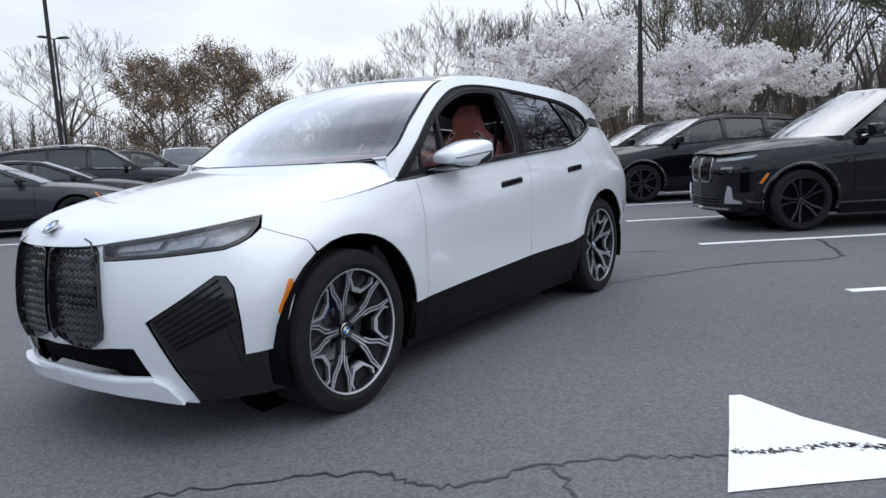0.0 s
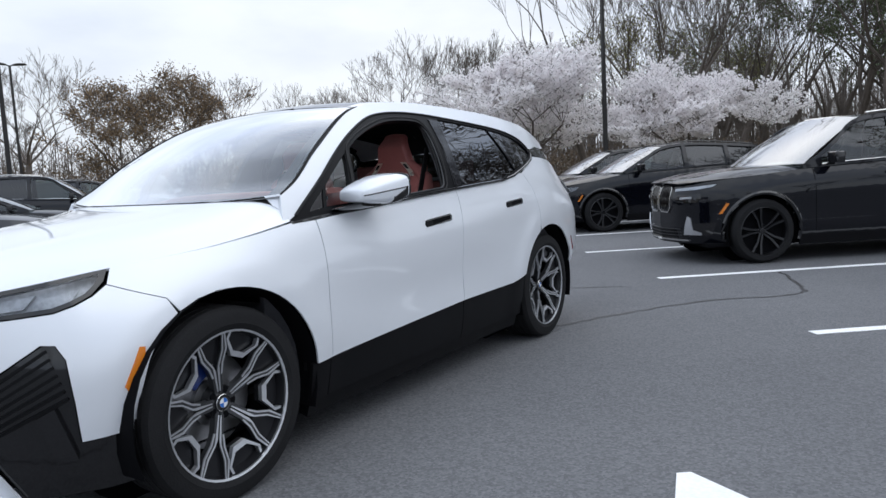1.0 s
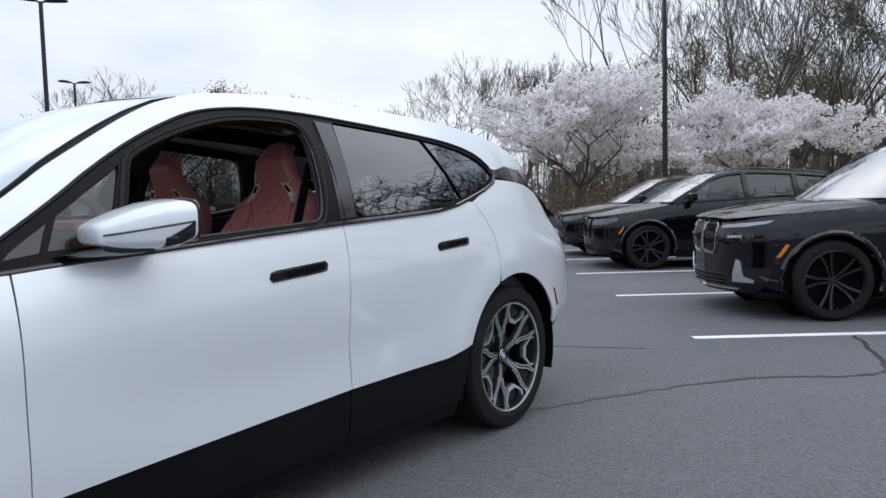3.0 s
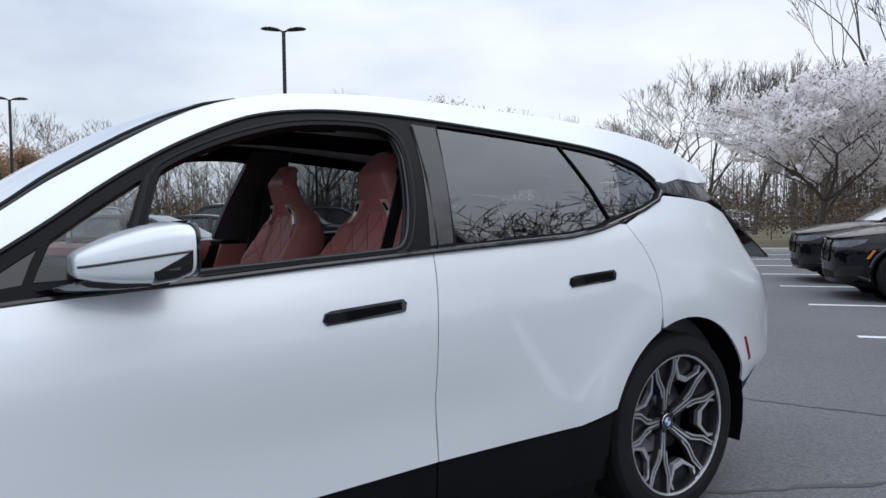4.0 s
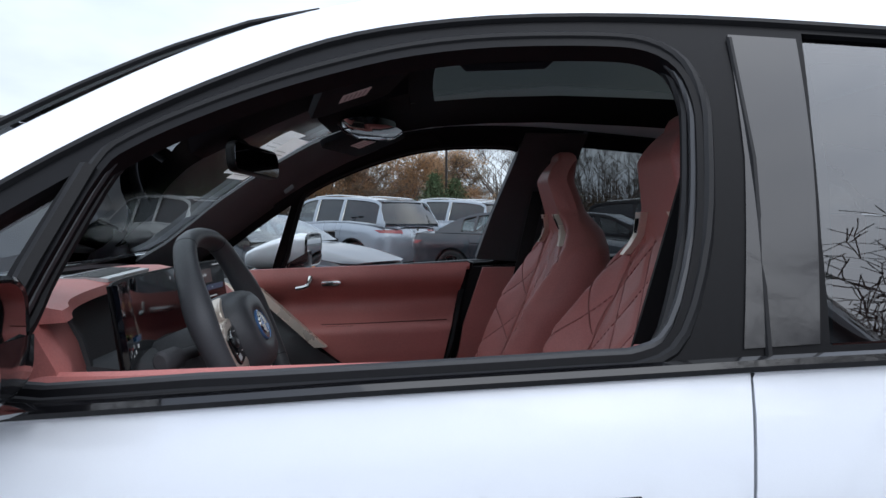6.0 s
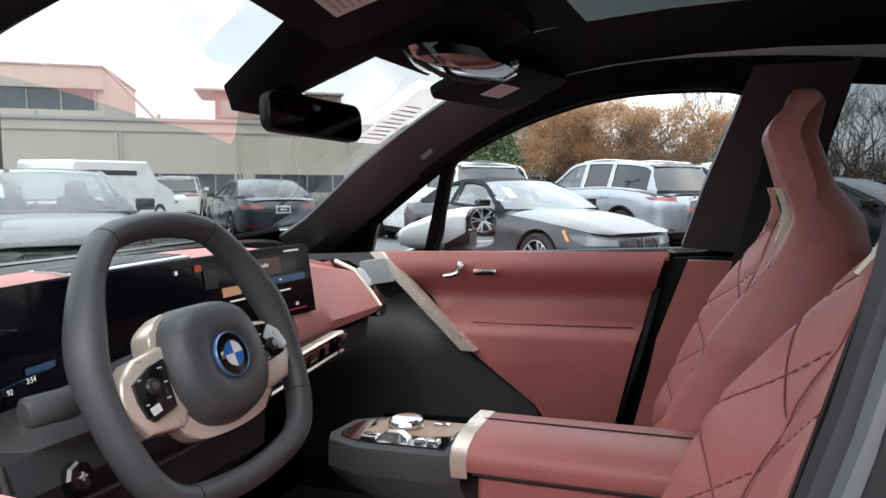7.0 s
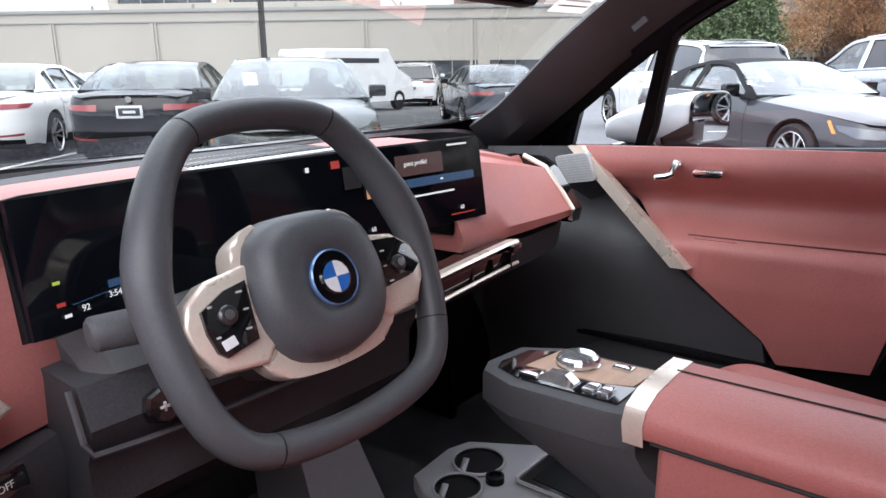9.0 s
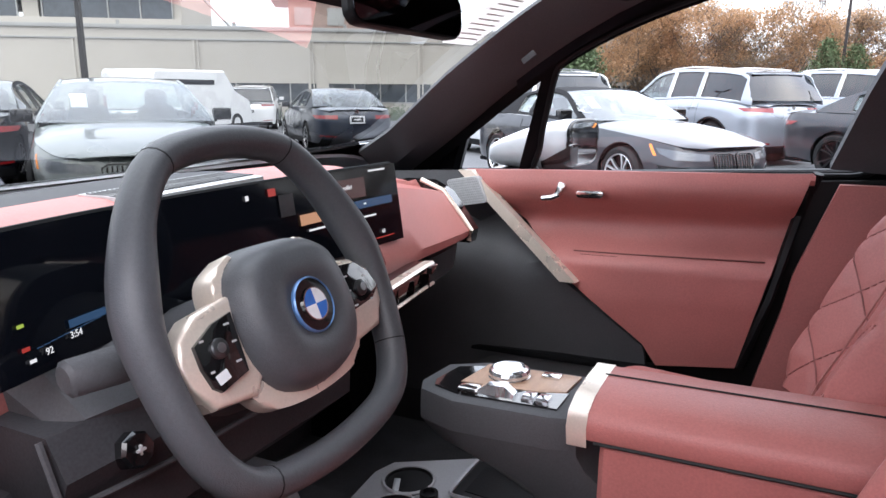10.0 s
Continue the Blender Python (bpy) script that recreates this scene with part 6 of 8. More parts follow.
part("power_socket", lathe([(0.016, 0), (0.016, 0.012), (0.011, 0.013), (0.011, 0.006), (0.001, 0.006)], 18, Matrix.Translation((0.022, 0.440, tray_z))), CLAD, tr)
part("charge_pad", prism(rounded(0.13, 0.20, 0.012, 3, 0.105, 0.31), 0.004, Matrix.Translation((0, 0, tray_z)), 0.002), ALLOY_DARK, tr)
part("charge_pad_lip", tube([(u, v, tray_z + 0.006) for u, v in rounded(0.135, 0.205, 0.014, 3, 0.105, 0.31)], 0.004, 5, True), TRAY, tr)
part("charge_mat", prism([(0.06, 0.39), (0.15, 0.39), (0.16, 0.25), (0.05, 0.25)], 0.002, Matrix.Translation((0, 0, tray_z + 0.004)), 0.0008), CLAD, tr)
part("tray_pedestal", box((0.24, 0.34, 0.26), (0.05, 0.37, 0.50), 0.03, 3), SOFT, tr)


part("tunnel_riser", loft([[(-0.21, 0.66, 0.745), (-0.09, 0.66, 0.735), (-0.09, 0.80, 0.735), (-0.21, 0.80, 0.745)], [(-0.20, 0.62, 0.55), (-0.04, 0.62, 0.55), (-0.04, 0.80, 0.55), (-0.20, 0.80, 0.55)], [(-0.20, 0.60, 0.41), (-0.02, 0.60, 0.41), (-0.02, 0.80, 0.41), (-0.20, 0.80, 0.41)]]), TRAY, car)


# seats: one-piece back with built-in head support, quilted centre, raised side bolsters
def seat(cx, shift, lean, low=0.0):
    """cx: middle of the seat, shift: how far back it stands."""
    s = part("seat", loft([[(cx + x, y + shift, z) for x, y in ((-0.2, 0.2), (0.2, 0.2), (0.2, -0.3), (-0.2, -0.3))] for z in (0.42, 0.62)]), SOFT, car, "quilted red leather sport seat")

    def back(u, v):
        """u from -1 to 1 across, v from 0 (hip) to 1 (top)."""
        w = np.interp(v, [0, 0.12, 0.45, 0.66, 0.74, 0.80, 0.93, 1.0], [0.245, 0.265, 0.282, 0.262, 0.190, 0.135, 0.112, 0.080])
        z = 0.74 + 0.735 * v
        y = -0.02 - 0.36 * v + 0.10 * v * v + shift - lean * max(0.0, v - 0.4) + 0.085 * max(0.0, min(1.0, (v - 0.72) / 0.2))
        g = abs(u)
        bolster = 0.115 * np.interp(v, [0, 0.1, 0.3, 0.45, 0.55, 0.66, 0.75, 1], [0.6, 1, 1.05, 0.95, 0.6, 0.2, 0.0, 0.0])
        y += bolster * (max(0.0, (g - 0.5) / 0.5) ** 1.3 if g < 0.86 else (0.72 / 1.0) ** 1.3 - 3.0 * (g - 0.86) ** 1.0)
        y -= 0.05 * max(0.0, (g - 0.8) / 0.2) ** 2 * np.interp(v, [0, 0.7, 0.8, 1], [0.2, 0.4, 1, 1])
        y -= 0.022 * max(0, (v - 0.93) / 0.07) ** 2
        # quilting: diamond valleys in the centre and broad pleats on the bolsters
        if v < 0.72:
            a, b = (u * 2.2 + v * 5.0) % 1.0, (u * 2.2 - v * 5.0) % 1.0
            dent = max(math.exp(-((min(a, 1 - a) / 0.055) ** 2)), math.exp(-((min(b, 1 - b) / 0.055) ** 2)))
            y -= 0.0065 * dent * (1 if g < 0.93 else 0)
            y -= 0.009 * math.exp(-(((g - 0.52) / 0.035) ** 2))
        return (cx + u * w, y, z)

    def rear(u, v):
        x, y, z = back(u * 0.985, v)
        w = 1 - abs(u) ** 4
        base = -0.02 - 0.36 * v + 0.10 * v * v + shift - lean * max(0.0, v - 0.4) + 0.085 * max(0.0, min(1.0, (v - 0.72) / 0.2))
        hold = max(0.0, min(1.0, (0.80 - v) / 0.25))
        return (x, base - 0.03 - 0.085 * w * (1 - 0.35 * v) - 0.075 * hold, z)

    us = [-1 + 2 * i / 64 for i in range(65)]
    rings = []
    for i in range(81):
        v = i / 80
        rings.append([Vector(back(u, v)) for u in us] + [Vector(rear(u, v)) for u in us[::-2]])
    mid = sum(rings[-1], Vector()) / len(rings[-1])
    for sc, up_z in ((0.93, 0.010), (0.78, 0.019), (0.5, 0.025), (0.2, 0.027)):
        rings.append([mid + (p - mid) * sc + Vector((0, 0, up_z)) for p in rings[80]])
    part("backrest", loft(rings), LEATHER, s, "", 60)
    for k in BOTH:
        seam = [Vector(back(k * 0.52, v)) + Vector((0, 0.010, 0)) for v in np.linspace(0.02, 0.70, 16)]
        part("piping", tube(seam, 0.0022, 5), mat_piping, s)
    seams = []
    for n in range(-2, 7):
        for sg in (1, -1):
            line = [(sg * (n - 5.0 * v) / 2.2, v) for v in np.linspace(0.0, 0.715, 44)]
            line = [p for p in line if abs(p[0]) < 0.9]
            if len(line) > 3:
                seams.append(tube([Vector(back(*p)) + Vector((0, 0.0022, 0.001)) for p in line], 0.0015, 4))
    part("quilt_seam", join(*seams), SEAM, s)
    # metal harness loops
    for k in BOTH:
        def plate(f, w, d0, d1):
            c = Vector(back(k * (0.62 + 0.03 * f), 0.79 - 0.12 * f)) + Vector((0, 0.008, 0))
            return [(c.x + a * w, c.y + d, c.z) for a, d in ((-1, d0), (1, d0), (1, d1), (-1, d1))]
        part("harness_plate", loft([plate(f, 0.018 - 0.006 * f, -0.01, 0.006) for f in (0, 0.25, 0.5, 0.75, 1.0)]), ROSE, s, "slim bronze harness plate")
        part("harness_slot", loft([plate(f, 0.011 - 0.004 * f, 0.004, 0.0075) for f in (0.14, 0.4, 0.62, 0.86)]), DARK, s)

    def cushion(u, v):
        """v from the back (0) to the front lip (1)."""
        g = abs(u)
        w = 0.265 - 0.02 * v
        y = -0.06 + 0.50 * v + shift
        z = 0.735 - low + 0.045 * v + 0.05 * max(0, (g - 0.5) / 0.5) ** 1.4 - 0.10 * max(0, (v - 0.72) / 0.28) ** 2 - 0.06 * max(0, (g - 0.9) / 0.1) ** 2
        a, b = (u * 2.2 + v * 3.2) % 1.0, (u * 2.2 - v * 3.2) % 1.0
        dent = max(math.exp(-((min(a, 1 - a) / 0.055) ** 2)), math.exp(-((min(b, 1 - b) / 0.055) ** 2)))
        z -= 0.008 * dent * (g < 0.9)
        return (cx + u * w, y, z)

    part("cushion", grid(cushion, [-1 + 2 * i / 48 for i in range(49)], [i / 40 for i in range(41)]), LEATHER, s, "", 60)
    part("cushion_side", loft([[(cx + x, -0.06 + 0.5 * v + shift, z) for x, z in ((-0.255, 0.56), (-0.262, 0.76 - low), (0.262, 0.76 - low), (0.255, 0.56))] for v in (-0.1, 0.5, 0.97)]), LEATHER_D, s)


mat_piping = mat("pale_piping", (0.42, 0.16, 0.14), 0.4)
seat(0.385, -0.105, 0, 0.075)
seat(-0.395, -0.125, 0.10)
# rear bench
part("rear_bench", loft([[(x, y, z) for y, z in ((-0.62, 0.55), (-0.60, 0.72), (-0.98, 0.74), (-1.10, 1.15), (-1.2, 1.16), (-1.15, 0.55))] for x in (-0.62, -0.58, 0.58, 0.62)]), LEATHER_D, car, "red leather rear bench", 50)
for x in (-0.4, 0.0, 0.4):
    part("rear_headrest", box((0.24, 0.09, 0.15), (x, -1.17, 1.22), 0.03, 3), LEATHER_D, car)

mat_print = mat("grey_print", (0.52, 0.50, 0.49), 0.7)
# roof console, visors, mirror, airbag tags
oc = part("roof_console", loft([[(x, 0.30 - 0.2 * v, 1.545 + 0.055 * v + h) for x, h in ((-0.16 + 0.04 * v, 0.03), (-0.12, 0.0), (0.12, 0.0), (0.16 - 0.04 * v, 0.03))] for v in (0, 0.3, 0.7, 1.0)]), LINING, car, "dark roof console with lamp bar")
part("reading_lamp_bar", loft([[(0.03 + 0.17 * math.cos(t) * w, 0.20 + 0.075 * math.sin(t) * w - 0.02 * h, 1.548 - 0.026 * h) for t in (2 * math.pi * i / 18 for i in range(18))] for w, h in ((1.0, 0.0), (0.95, 0.6), (0.6, 1.0))]), PIANO, oc)
# a bright slab stands in for the highlight on the lamp bar
part("lamp_bar_glint", box((0.08, 0.04, 0.010), (0.14, 0.155, 1.548), 0.003, rot=pose(0, 0, 0, -12, 0, 20)), CRYSTAL, oc)
for k in BOTH:
    vm = basis((k * 0.385 + 0.015, 0.235 - 0.05 * (k < 0), 1.55 + 0.008 * (k < 0)), (1, -0.22 * k, 0), (0, -0.92, 0.30))
    vis = part("sun_visor", posed(prism(rounded(0.36, 0.17, 0.03), 0.018, None, 0.006), vm @ Matrix.Translation((0, 0, -0.018))), LINING, car, "black sun visor with white label")
    part("visor_label", prism(rounded(0.085, 0.055, 0.003, 2), 0.001, vm @ pose(0, -0.01, 0.0005)), PAPER, vis)
    for i in range(5):
        part("label_bar", prism(rounded(0.06 - 0.008 * (i % 2), 0.004, 0.001, 1), 0.0006, vm @ pose(0, -0.028 + 0.009 * i, 0.0012)), mat_print, vis)
cam_pod = part("sensor_housing", loft([[(x, 0.50 + 0.10 * f, 1.540 - 0.045 * f + h) for x, h in ((-0.12 + 0.04 * f, 0.03), (-0.095 + 0.03 * f, 0.002), (-0.06, -0.010), (0.04, -0.012), (0.075 - 0.03 * f, 0.0), (0.10 - 0.04 * f, 0.028))] for f in (-2.2, -1.4, -0.8, -0.3, 0.2, 0.7, 1.0)]), LINING, car, "black sensor housing on the windscreen")
part("mirror_stem", tube([(-0.02, 0.52, 1.52), (-0.02, 0.48, 1.49)], 0.016, 8), CLAD, cam_pod)
mm = basis((0.005, 0.462, 1.470), (1, -0.21, -0.05), (0, 0.1, 1))
rv = part("rear_view_mirror", loft([[mm @ Vector((p[0] * w, p[1] * w, -h)) for p in rounded(0.245, 0.07, 0.022, 4)] for w, h in ((0.97, 0.0), (1.0, 0.006), (0.98, 0.02), (0.7, 0.035))]), CLAD, car, "frameless black rear-view mirror")
part("mirror_pane", prism(rounded(0.236, 0.062, 0.02, 4), 0.0015, mm), mat("dimmed_mirror", (0.12, 0.125, 0.14), 0.03, 1.0, 0, 0.02), rv)
for k in BOTH:
    c = Vector(screen(0.62, k * 0.95, 0.05))
    if k > 0: part("airbag_tag", box((0.006, 0.035, 0.014), (k * (abs(c.x) - 0.052), c.y - 0.03, c.z - 0.035), 0.002, rot=pose(0, 0, 0, -35, 0, 0)), SOFT, car)
    part("grab_handle", tube([(k * 0.615, 0.02, 1.575), (k * 0.60, -0.0, 1.555), (k * 0.60, -0.12, 1.556), (k * 0.615, -0.14, 1.575)], 0.009, 6), LINING, car)
# the whole cabin sits slightly nose-down in the shell
follow_shell = ("headliner", "pillar", "frame_lining", "roof_blind", "window_channel", "side_trim")
for ob in [o for o in scene.objects if o not in before_cabin and o.type == "MESH" and not any(w in o.name for w in follow_shell)]:
    ob.data.transform(Matrix(((1, 0, 0, 0), (0, 1, 0, 0), (0, -0.036, 1, 0.0), (0, 0, 0, 1))))
    ob.data.transform(Matrix.Translation((-0.006, 0.022, 0)))
THIN = petal("thin_paper", (0.88, 0.85, 0.84), 0.03)
# papers on the windscreen
def sheet(v0, f0, w, h, tilt):
    c, a, b = Vector(screen(v0, f0, 0.012)), Vector(screen(v0, f0 + 0.02, 0.012)), Vector(screen(v0 + 0.02, f0, 0.012))
    m = basis(c, a - c, b - c) @ pose(0, 0, 0, 0, 0, tilt)
    p = part("window_sheet", prism(rounded(w, h, 0.004, 2), 0.0008, m), THIN, car, "printed price sheet stuck inside the glass")
    for i in range(9):
        part("print_bar", prism(rounded(w * (0.8 - 0.12 * (i % 3)), 0.004, 0.001, 1, 0, -h * 0.40 + h * 0.075 * i), 0.0003, m @ Matrix.Translation((0, 0, 0.0009))), mat_print, p)
        part("print_bar", prism(rounded(w * (0.8 - 0.12 * (i % 3)), 0.004, 0.001, 1, 0, -h * 0.40 + h * 0.075 * i), 0.0003, m @ Matrix.Translation((0, 0, -0.0005))), mat_print, p)


sheet(0.62, 0.80, 0.11, 0.26, 0)

# ---- parked cars ----
def lie(x, y):
    """Height of the ground, which falls gently away towards the building."""
    return -0.018 * max(0.0, 0.66 * x + 0.75 * y - 11.0) if 0.66 * x + 0.75 * y < 60 else -0.88


def paint(name, color, metal=0.35, rough=0.28, coat=1.0, spec=0.5):
    return mat(name, color, rough, metal, coat, 0.04, 1.2, 800, spec=spec)


BLACK_P = paint("black_car_paint", (0.003, 0.0035, 0.006), 0.0, 0.3, 1.0, 0.0)
GREY_P = paint("light_grey_car_paint", (0.17, 0.19, 0.185), 0.5)
SILVER_P = paint("silver_blue_car_paint", (0.34, 0.37, 0.42), 0.5)
DARKBLUE_P = paint("dark_blue_car_paint", (0.02, 0.027, 0.045), 0.3)
CHAR_P = paint("charcoal_car_paint", (0.035, 0.037, 0.044), 0.4, 0.3, 0.8, 0.2)
WHITE_P = paint("plain_white_car_paint", (0.70, 0.71, 0.72), 0.0)
CLOTH = mat("black_soft_top_cloth", (0.02, 0.02, 0.022), 0.9, 0, 0, 0.2, 6, 300, 0.3, 0.2)
CARGLASS = glass("car_window_glass", (0.55, 0.62, 0.60), 0.0, 0.06, 3.0)
SKYGLASS = glass("raked_windscreen_glass", (0.5, 0.55, 0.53), 0.0, 0.12, 1.6, 0.8)
CARDARK = glass("car_dark_glass", (0.06, 0.065, 0.07), 0.0, 0.07)
TRIM_IN = mat("dark_cabin", (0.03, 0.03, 0.032), 0.8)
LAMP_P = mat("dark_lamp_housing", (0.10, 0.105, 0.115), 0.3, 0.3, 0, 0.4, 12, 60)
PLATE = mat("plate_white", (0.65, 0.66, 0.68), 0.5)
RIM_BLACK = mat("black_alloy", (0.018, 0.018, 0.020), 0.35, 0.6, 0.4)

KINDS = {
    # front, rear, half width, wheel radius, axles, belt, cowl, roof front, roof rear, glass base, tail, roof half width
    "suv": dict(f=2.45, r=-2.52, w=0.985, wr=0.39, ax=(1.55, -1.5), nose=0.98, hood=1.13, belt=1.16, cowl=(1.02, 1.17), rf=(0.20, 1.74), rm=(-0.7, 1.79), rr=(-2.0, 1.70), gb=(-2.38, 1.18), tail=(-2.42, 1.12), rw=0.66),
    "suv_low": dict(f=2.40, r=-2.50, w=0.97, wr=0.385, ax=(1.5, -1.5), nose=0.90, hood=1.10, belt=1.15, cowl=(1.1, 1.15), rf=(0.25, 1.63), rm=(-0.5, 1.69), rr=(-1.9, 1.56), gb=(-2.35, 1.15), tail=(-2.42, 1.10), rw=0.63),
    "sedan": dict(f=2.36, r=-2.60, w=0.935, wr=0.345, ax=(1.48, -1.48), nose=0.72, hood=0.96, belt=0.97, cowl=(0.95, 0.98), rf=(0.02, 1.40), rm=(-0.55, 1.45), rr=(-1.15, 1.40), gb=(-1.90, 1.05), tail=(-2.52, 1.00), rw=0.58),
    "cabrio": dict(f=2.36, r=-2.40, w=0.925, wr=0.345, ax=(1.43, -1.42), nose=0.70, hood=0.92, belt=0.95, cowl=(0.72, 0.96), rf=(-0.05, 1.34), rm=(-0.55, 1.385), rr=(-1.05, 1.30), gb=(-1.55, 1.02), tail=(-2.3, 0.95), rw=0.54),
}


def parked(kind, coat, x, y, turn, label, category="car", name="parked_car", rim=None, chrome=False, cloth=False, sticker=False, group="parked cars"):
    """A parked car of a body kind, its origin between the axles."""
    c = KINDS[kind]
    W, F, R = c["w"], c["f"], c["r"]
    ob = thing(name, label, category, group)
    plan = [(0.0, F), (0.45, F - 0.05), (0.70, F - 0.17), (0.86 * W, F - 0.36), (0.95 * W, F - 0.62), (0.985 * W, F - 1.0), (W, 0.3), (W, -0.5), (0.985 * W, R + 0.9), (0.95 * W, R + 0.45), (0.86 * W, R + 0.2), (0.62, R + 0.06), (0.3, R + 0.01), (0.0, R)]
    run = [(0.0, *plan[0])]
    for a, b in zip(plan, plan[1:]):
        run.append((run[-1][0] + math.dist(a, b), *b))
    last = run[-1][0]
    top = [(R - 0.01, c["tail"][1] - 0.05), (R + 0.3, c["tail"][1]), (-1.2, c["belt"] + 0.03), (0.0, c["belt"]), (c["cowl"][0], c["belt"] - 0.05), (1.7, (c["hood"] + c["nose"]) / 2 + 0.0), (F - 0.25, c["nose"] + 0.04), (F + 0.01, c["nose"])]

    def at(yy):
        for a, b in zip(run, run[1:]):
            if a[2] >= yy >= b[2]:
                return a[0] + (b[0] - a[0]) * (a[2] - yy) / (a[2] - b[2])
        return 0.0 if yy > 0 else last

    def flank_c(sink=0.0):
        def f(s, z):
            s = min(max(s, 0.0), last)
            px, py = spline(run, s)
            a, b = spline(run, max(s - 0.03, 0)), spline(run, min(s + 0.03, last))
            k = math.hypot(b[0] - a[0], b[1] - a[1])
            nx, ny = (b[1] - a[1]) / k, -(b[0] - a[0]) / k
            zt = spline(top, py)[0]
            d = sink + 0.07 * max(0.0, 1 - max(zt - z, 0) / 0.25) ** 2 + 0.07 * max(0.0, (0.6 - z) / 0.4) ** 2 + 0.012 * math.exp(-(((z - 0.62) / 0.12) ** 2))
            return (-(px + nx * d), py + ny * d, z)
        return f

    def arc(cy, a0, a1, n=11):
        r = c["wr"] + 0.055
        return [(at(cy - r * math.cos(radians(a0 + (a1 - a0) * i / (n - 1)))), c["wr"] + r * math.sin(radians(a0 + (a1 - a0) * i / (n - 1)))) for i in range(n)]

    side = [(0.0, 0.24)] + [(0.0, z) for z in (0.4, c["nose"])]
    side += [(at(yy), spline(top, yy)[0]) for yy in np.linspace(F - 0.03, R + 0.02, 34)] + [(last, c["tail"][1] - 0.05), (last, 0.3)]
    side += [(at(R + 0.5), 0.28)]
    a2, a1 = c["ax"][1], c["ax"][0]
    r = c["wr"] + 0.055
    low = 0.25
    side += [(at(a2 + r * math.cos(radians(t))), c["wr"] + r * math.sin(radians(t))) for t in range(195, -16, -15)]
    side += [(at(-0.6), low), (at(0.0), low), (at(0.7), low)]
    side += [(at(a1 + r * math.cos(radians(t))), c["wr"] + r * math.sin(radians(t))) for t in range(195, -16, -15)]
    side += [(at(F - 0.45), 0.26)]
    for k in BOTH:
        b = part("body_side", panel(flank_c(), side, (), 0.10, 0.012, k), coat, ob)
        part("sill_trim", panel(flank_c(-0.006), [(at(a1 - 0.47), low - 0.05), (at(a2 + 0.47), low - 0.05), (at(a2 + 0.47), 0.33), (at(a1 - 0.47), 0.33)], (), 0.15, 0.02, k), CLAD, ob)
        for cy in c["ax"]:
            part("arch_liner", grid(lambda t, xx: (k * -xx, cy + (r - 0.005) * math.cos(t), c["wr"] + (r - 0.005) * math.sin(t)), np.linspace(-0.4, math.pi + 0.4, 12), [W - 0.42, W - 0.06]), DARK, ob)
            part("arch_wall", prism(ring(0, 0, r, 16), 0.02, Matrix.Translation((k * (W - 0.42), cy, c["wr"])) @ pose(0, 0, 0, 0, 90, 0)), DARK, ob)
            if kind.startswith("suv"):
                part("arch_trim", tube([(k * (skin_pt[0] + 0.004), skin_pt[1], skin_pt[2]) for skin_pt in (flank_c()(at(cy + (r + 0.02) * math.cos(radians(t))), c["wr"] + (r + 0.02) * math.sin(radians(t))) for t in range(-10, 195, 12))], 0.026, 6), GLOSS_BLACK if coat is BLACK_P else CLAD, ob)
        # shut lines and handles
        for y0, lean in ((c["cowl"][0] - 0.12, 0.03), (-0.18 if kind != "cabrio" else -0.75, -0.02), (-1.08, -0.12)):
            if kind == "cabrio" and y0 == -1.08:
                continue
            pts = [flank_c(-0.001)(at(y0 + lean * (z - 0.6)), z) for z in np.linspace(0.36, c["belt"] - 0.02, 7)]
            part("shut_line", tube([(k * p[0], p[1], p[2]) for p in pts], 0.003, 4), DARK, b)
        for y0 in ((-0.08, -0.98) if kind != "cabrio" else (-0.6,)):
            p = flank_c(-0.012)(at(y0), c["belt"] - 0.13)
            part("door_handle", box((0.02, 0.20, 0.028), (k * p[0], p[1], p[2]), 0.008), coat, b)
        # mirror
        mir = box((0.20, 0.11, 0.135), (k * -(W + 0.06), c["cowl"][0] - 0.32, c["belt"] + 0.075), 0.035, 3)
        mo = part("door_mirror", mir, GLOSS_BLACK if coat is not WHITE_P else coat, ob)
        part("mirror_arm", box((0.12, 0.05, 0.03), (k * -(W - 0.06), c["cowl"][0] - 0.32, c["belt"] + 0.0), 0.01), CLAD, mo)

    # bonnet and boot lid
    def deck(y0, z0, y1, z1, crown, name):
        def f(v, u):
            yy = y0 + (y1 - y0) * v
            e = flank_c()(at(yy), spline(top, yy)[0])
            zc = z0 + (z1 - z0) * (v ** 0.85 if name == "bonnet" else v) + crown * math.sin(v * math.pi) * 0.5
            g = abs(u)
            bow = (0.07 if name == "bonnet" else -0.02) * (1 - g * g)
            return (u * abs(e[0]), yy + bow * (1 - v * 0.4), e[2] + (zc - e[2]) * (1 - 0.4 * g**2 - 0.6 * g**6) + 0.012 * math.exp(-(((g - 0.6) / 0.12) ** 2)) * math.sin(v * math.pi))
        return part(name, grid(f, [i / 16 for i in range(17)], [-1 + i / 10 for i in range(21)], 0.01), coat, ob, "", 50)

    deck(F - 0.06, c["nose"] + 0.03, c["cowl"][0] - 0.02, c["cowl"][1] + 0.01, 0.06, "bonnet")
    if not kind.startswith("suv"):
        deck(c["gb"][0] + 0.02, c["gb"][1], R + 0.06, c["tail"][1], 0.02, "boot_lid")
    else:
        deck(c["gb"][0] + 0.2, c["gb"][1], R + 0.05, c["tail"][1], 0.0, "tail_shelf")
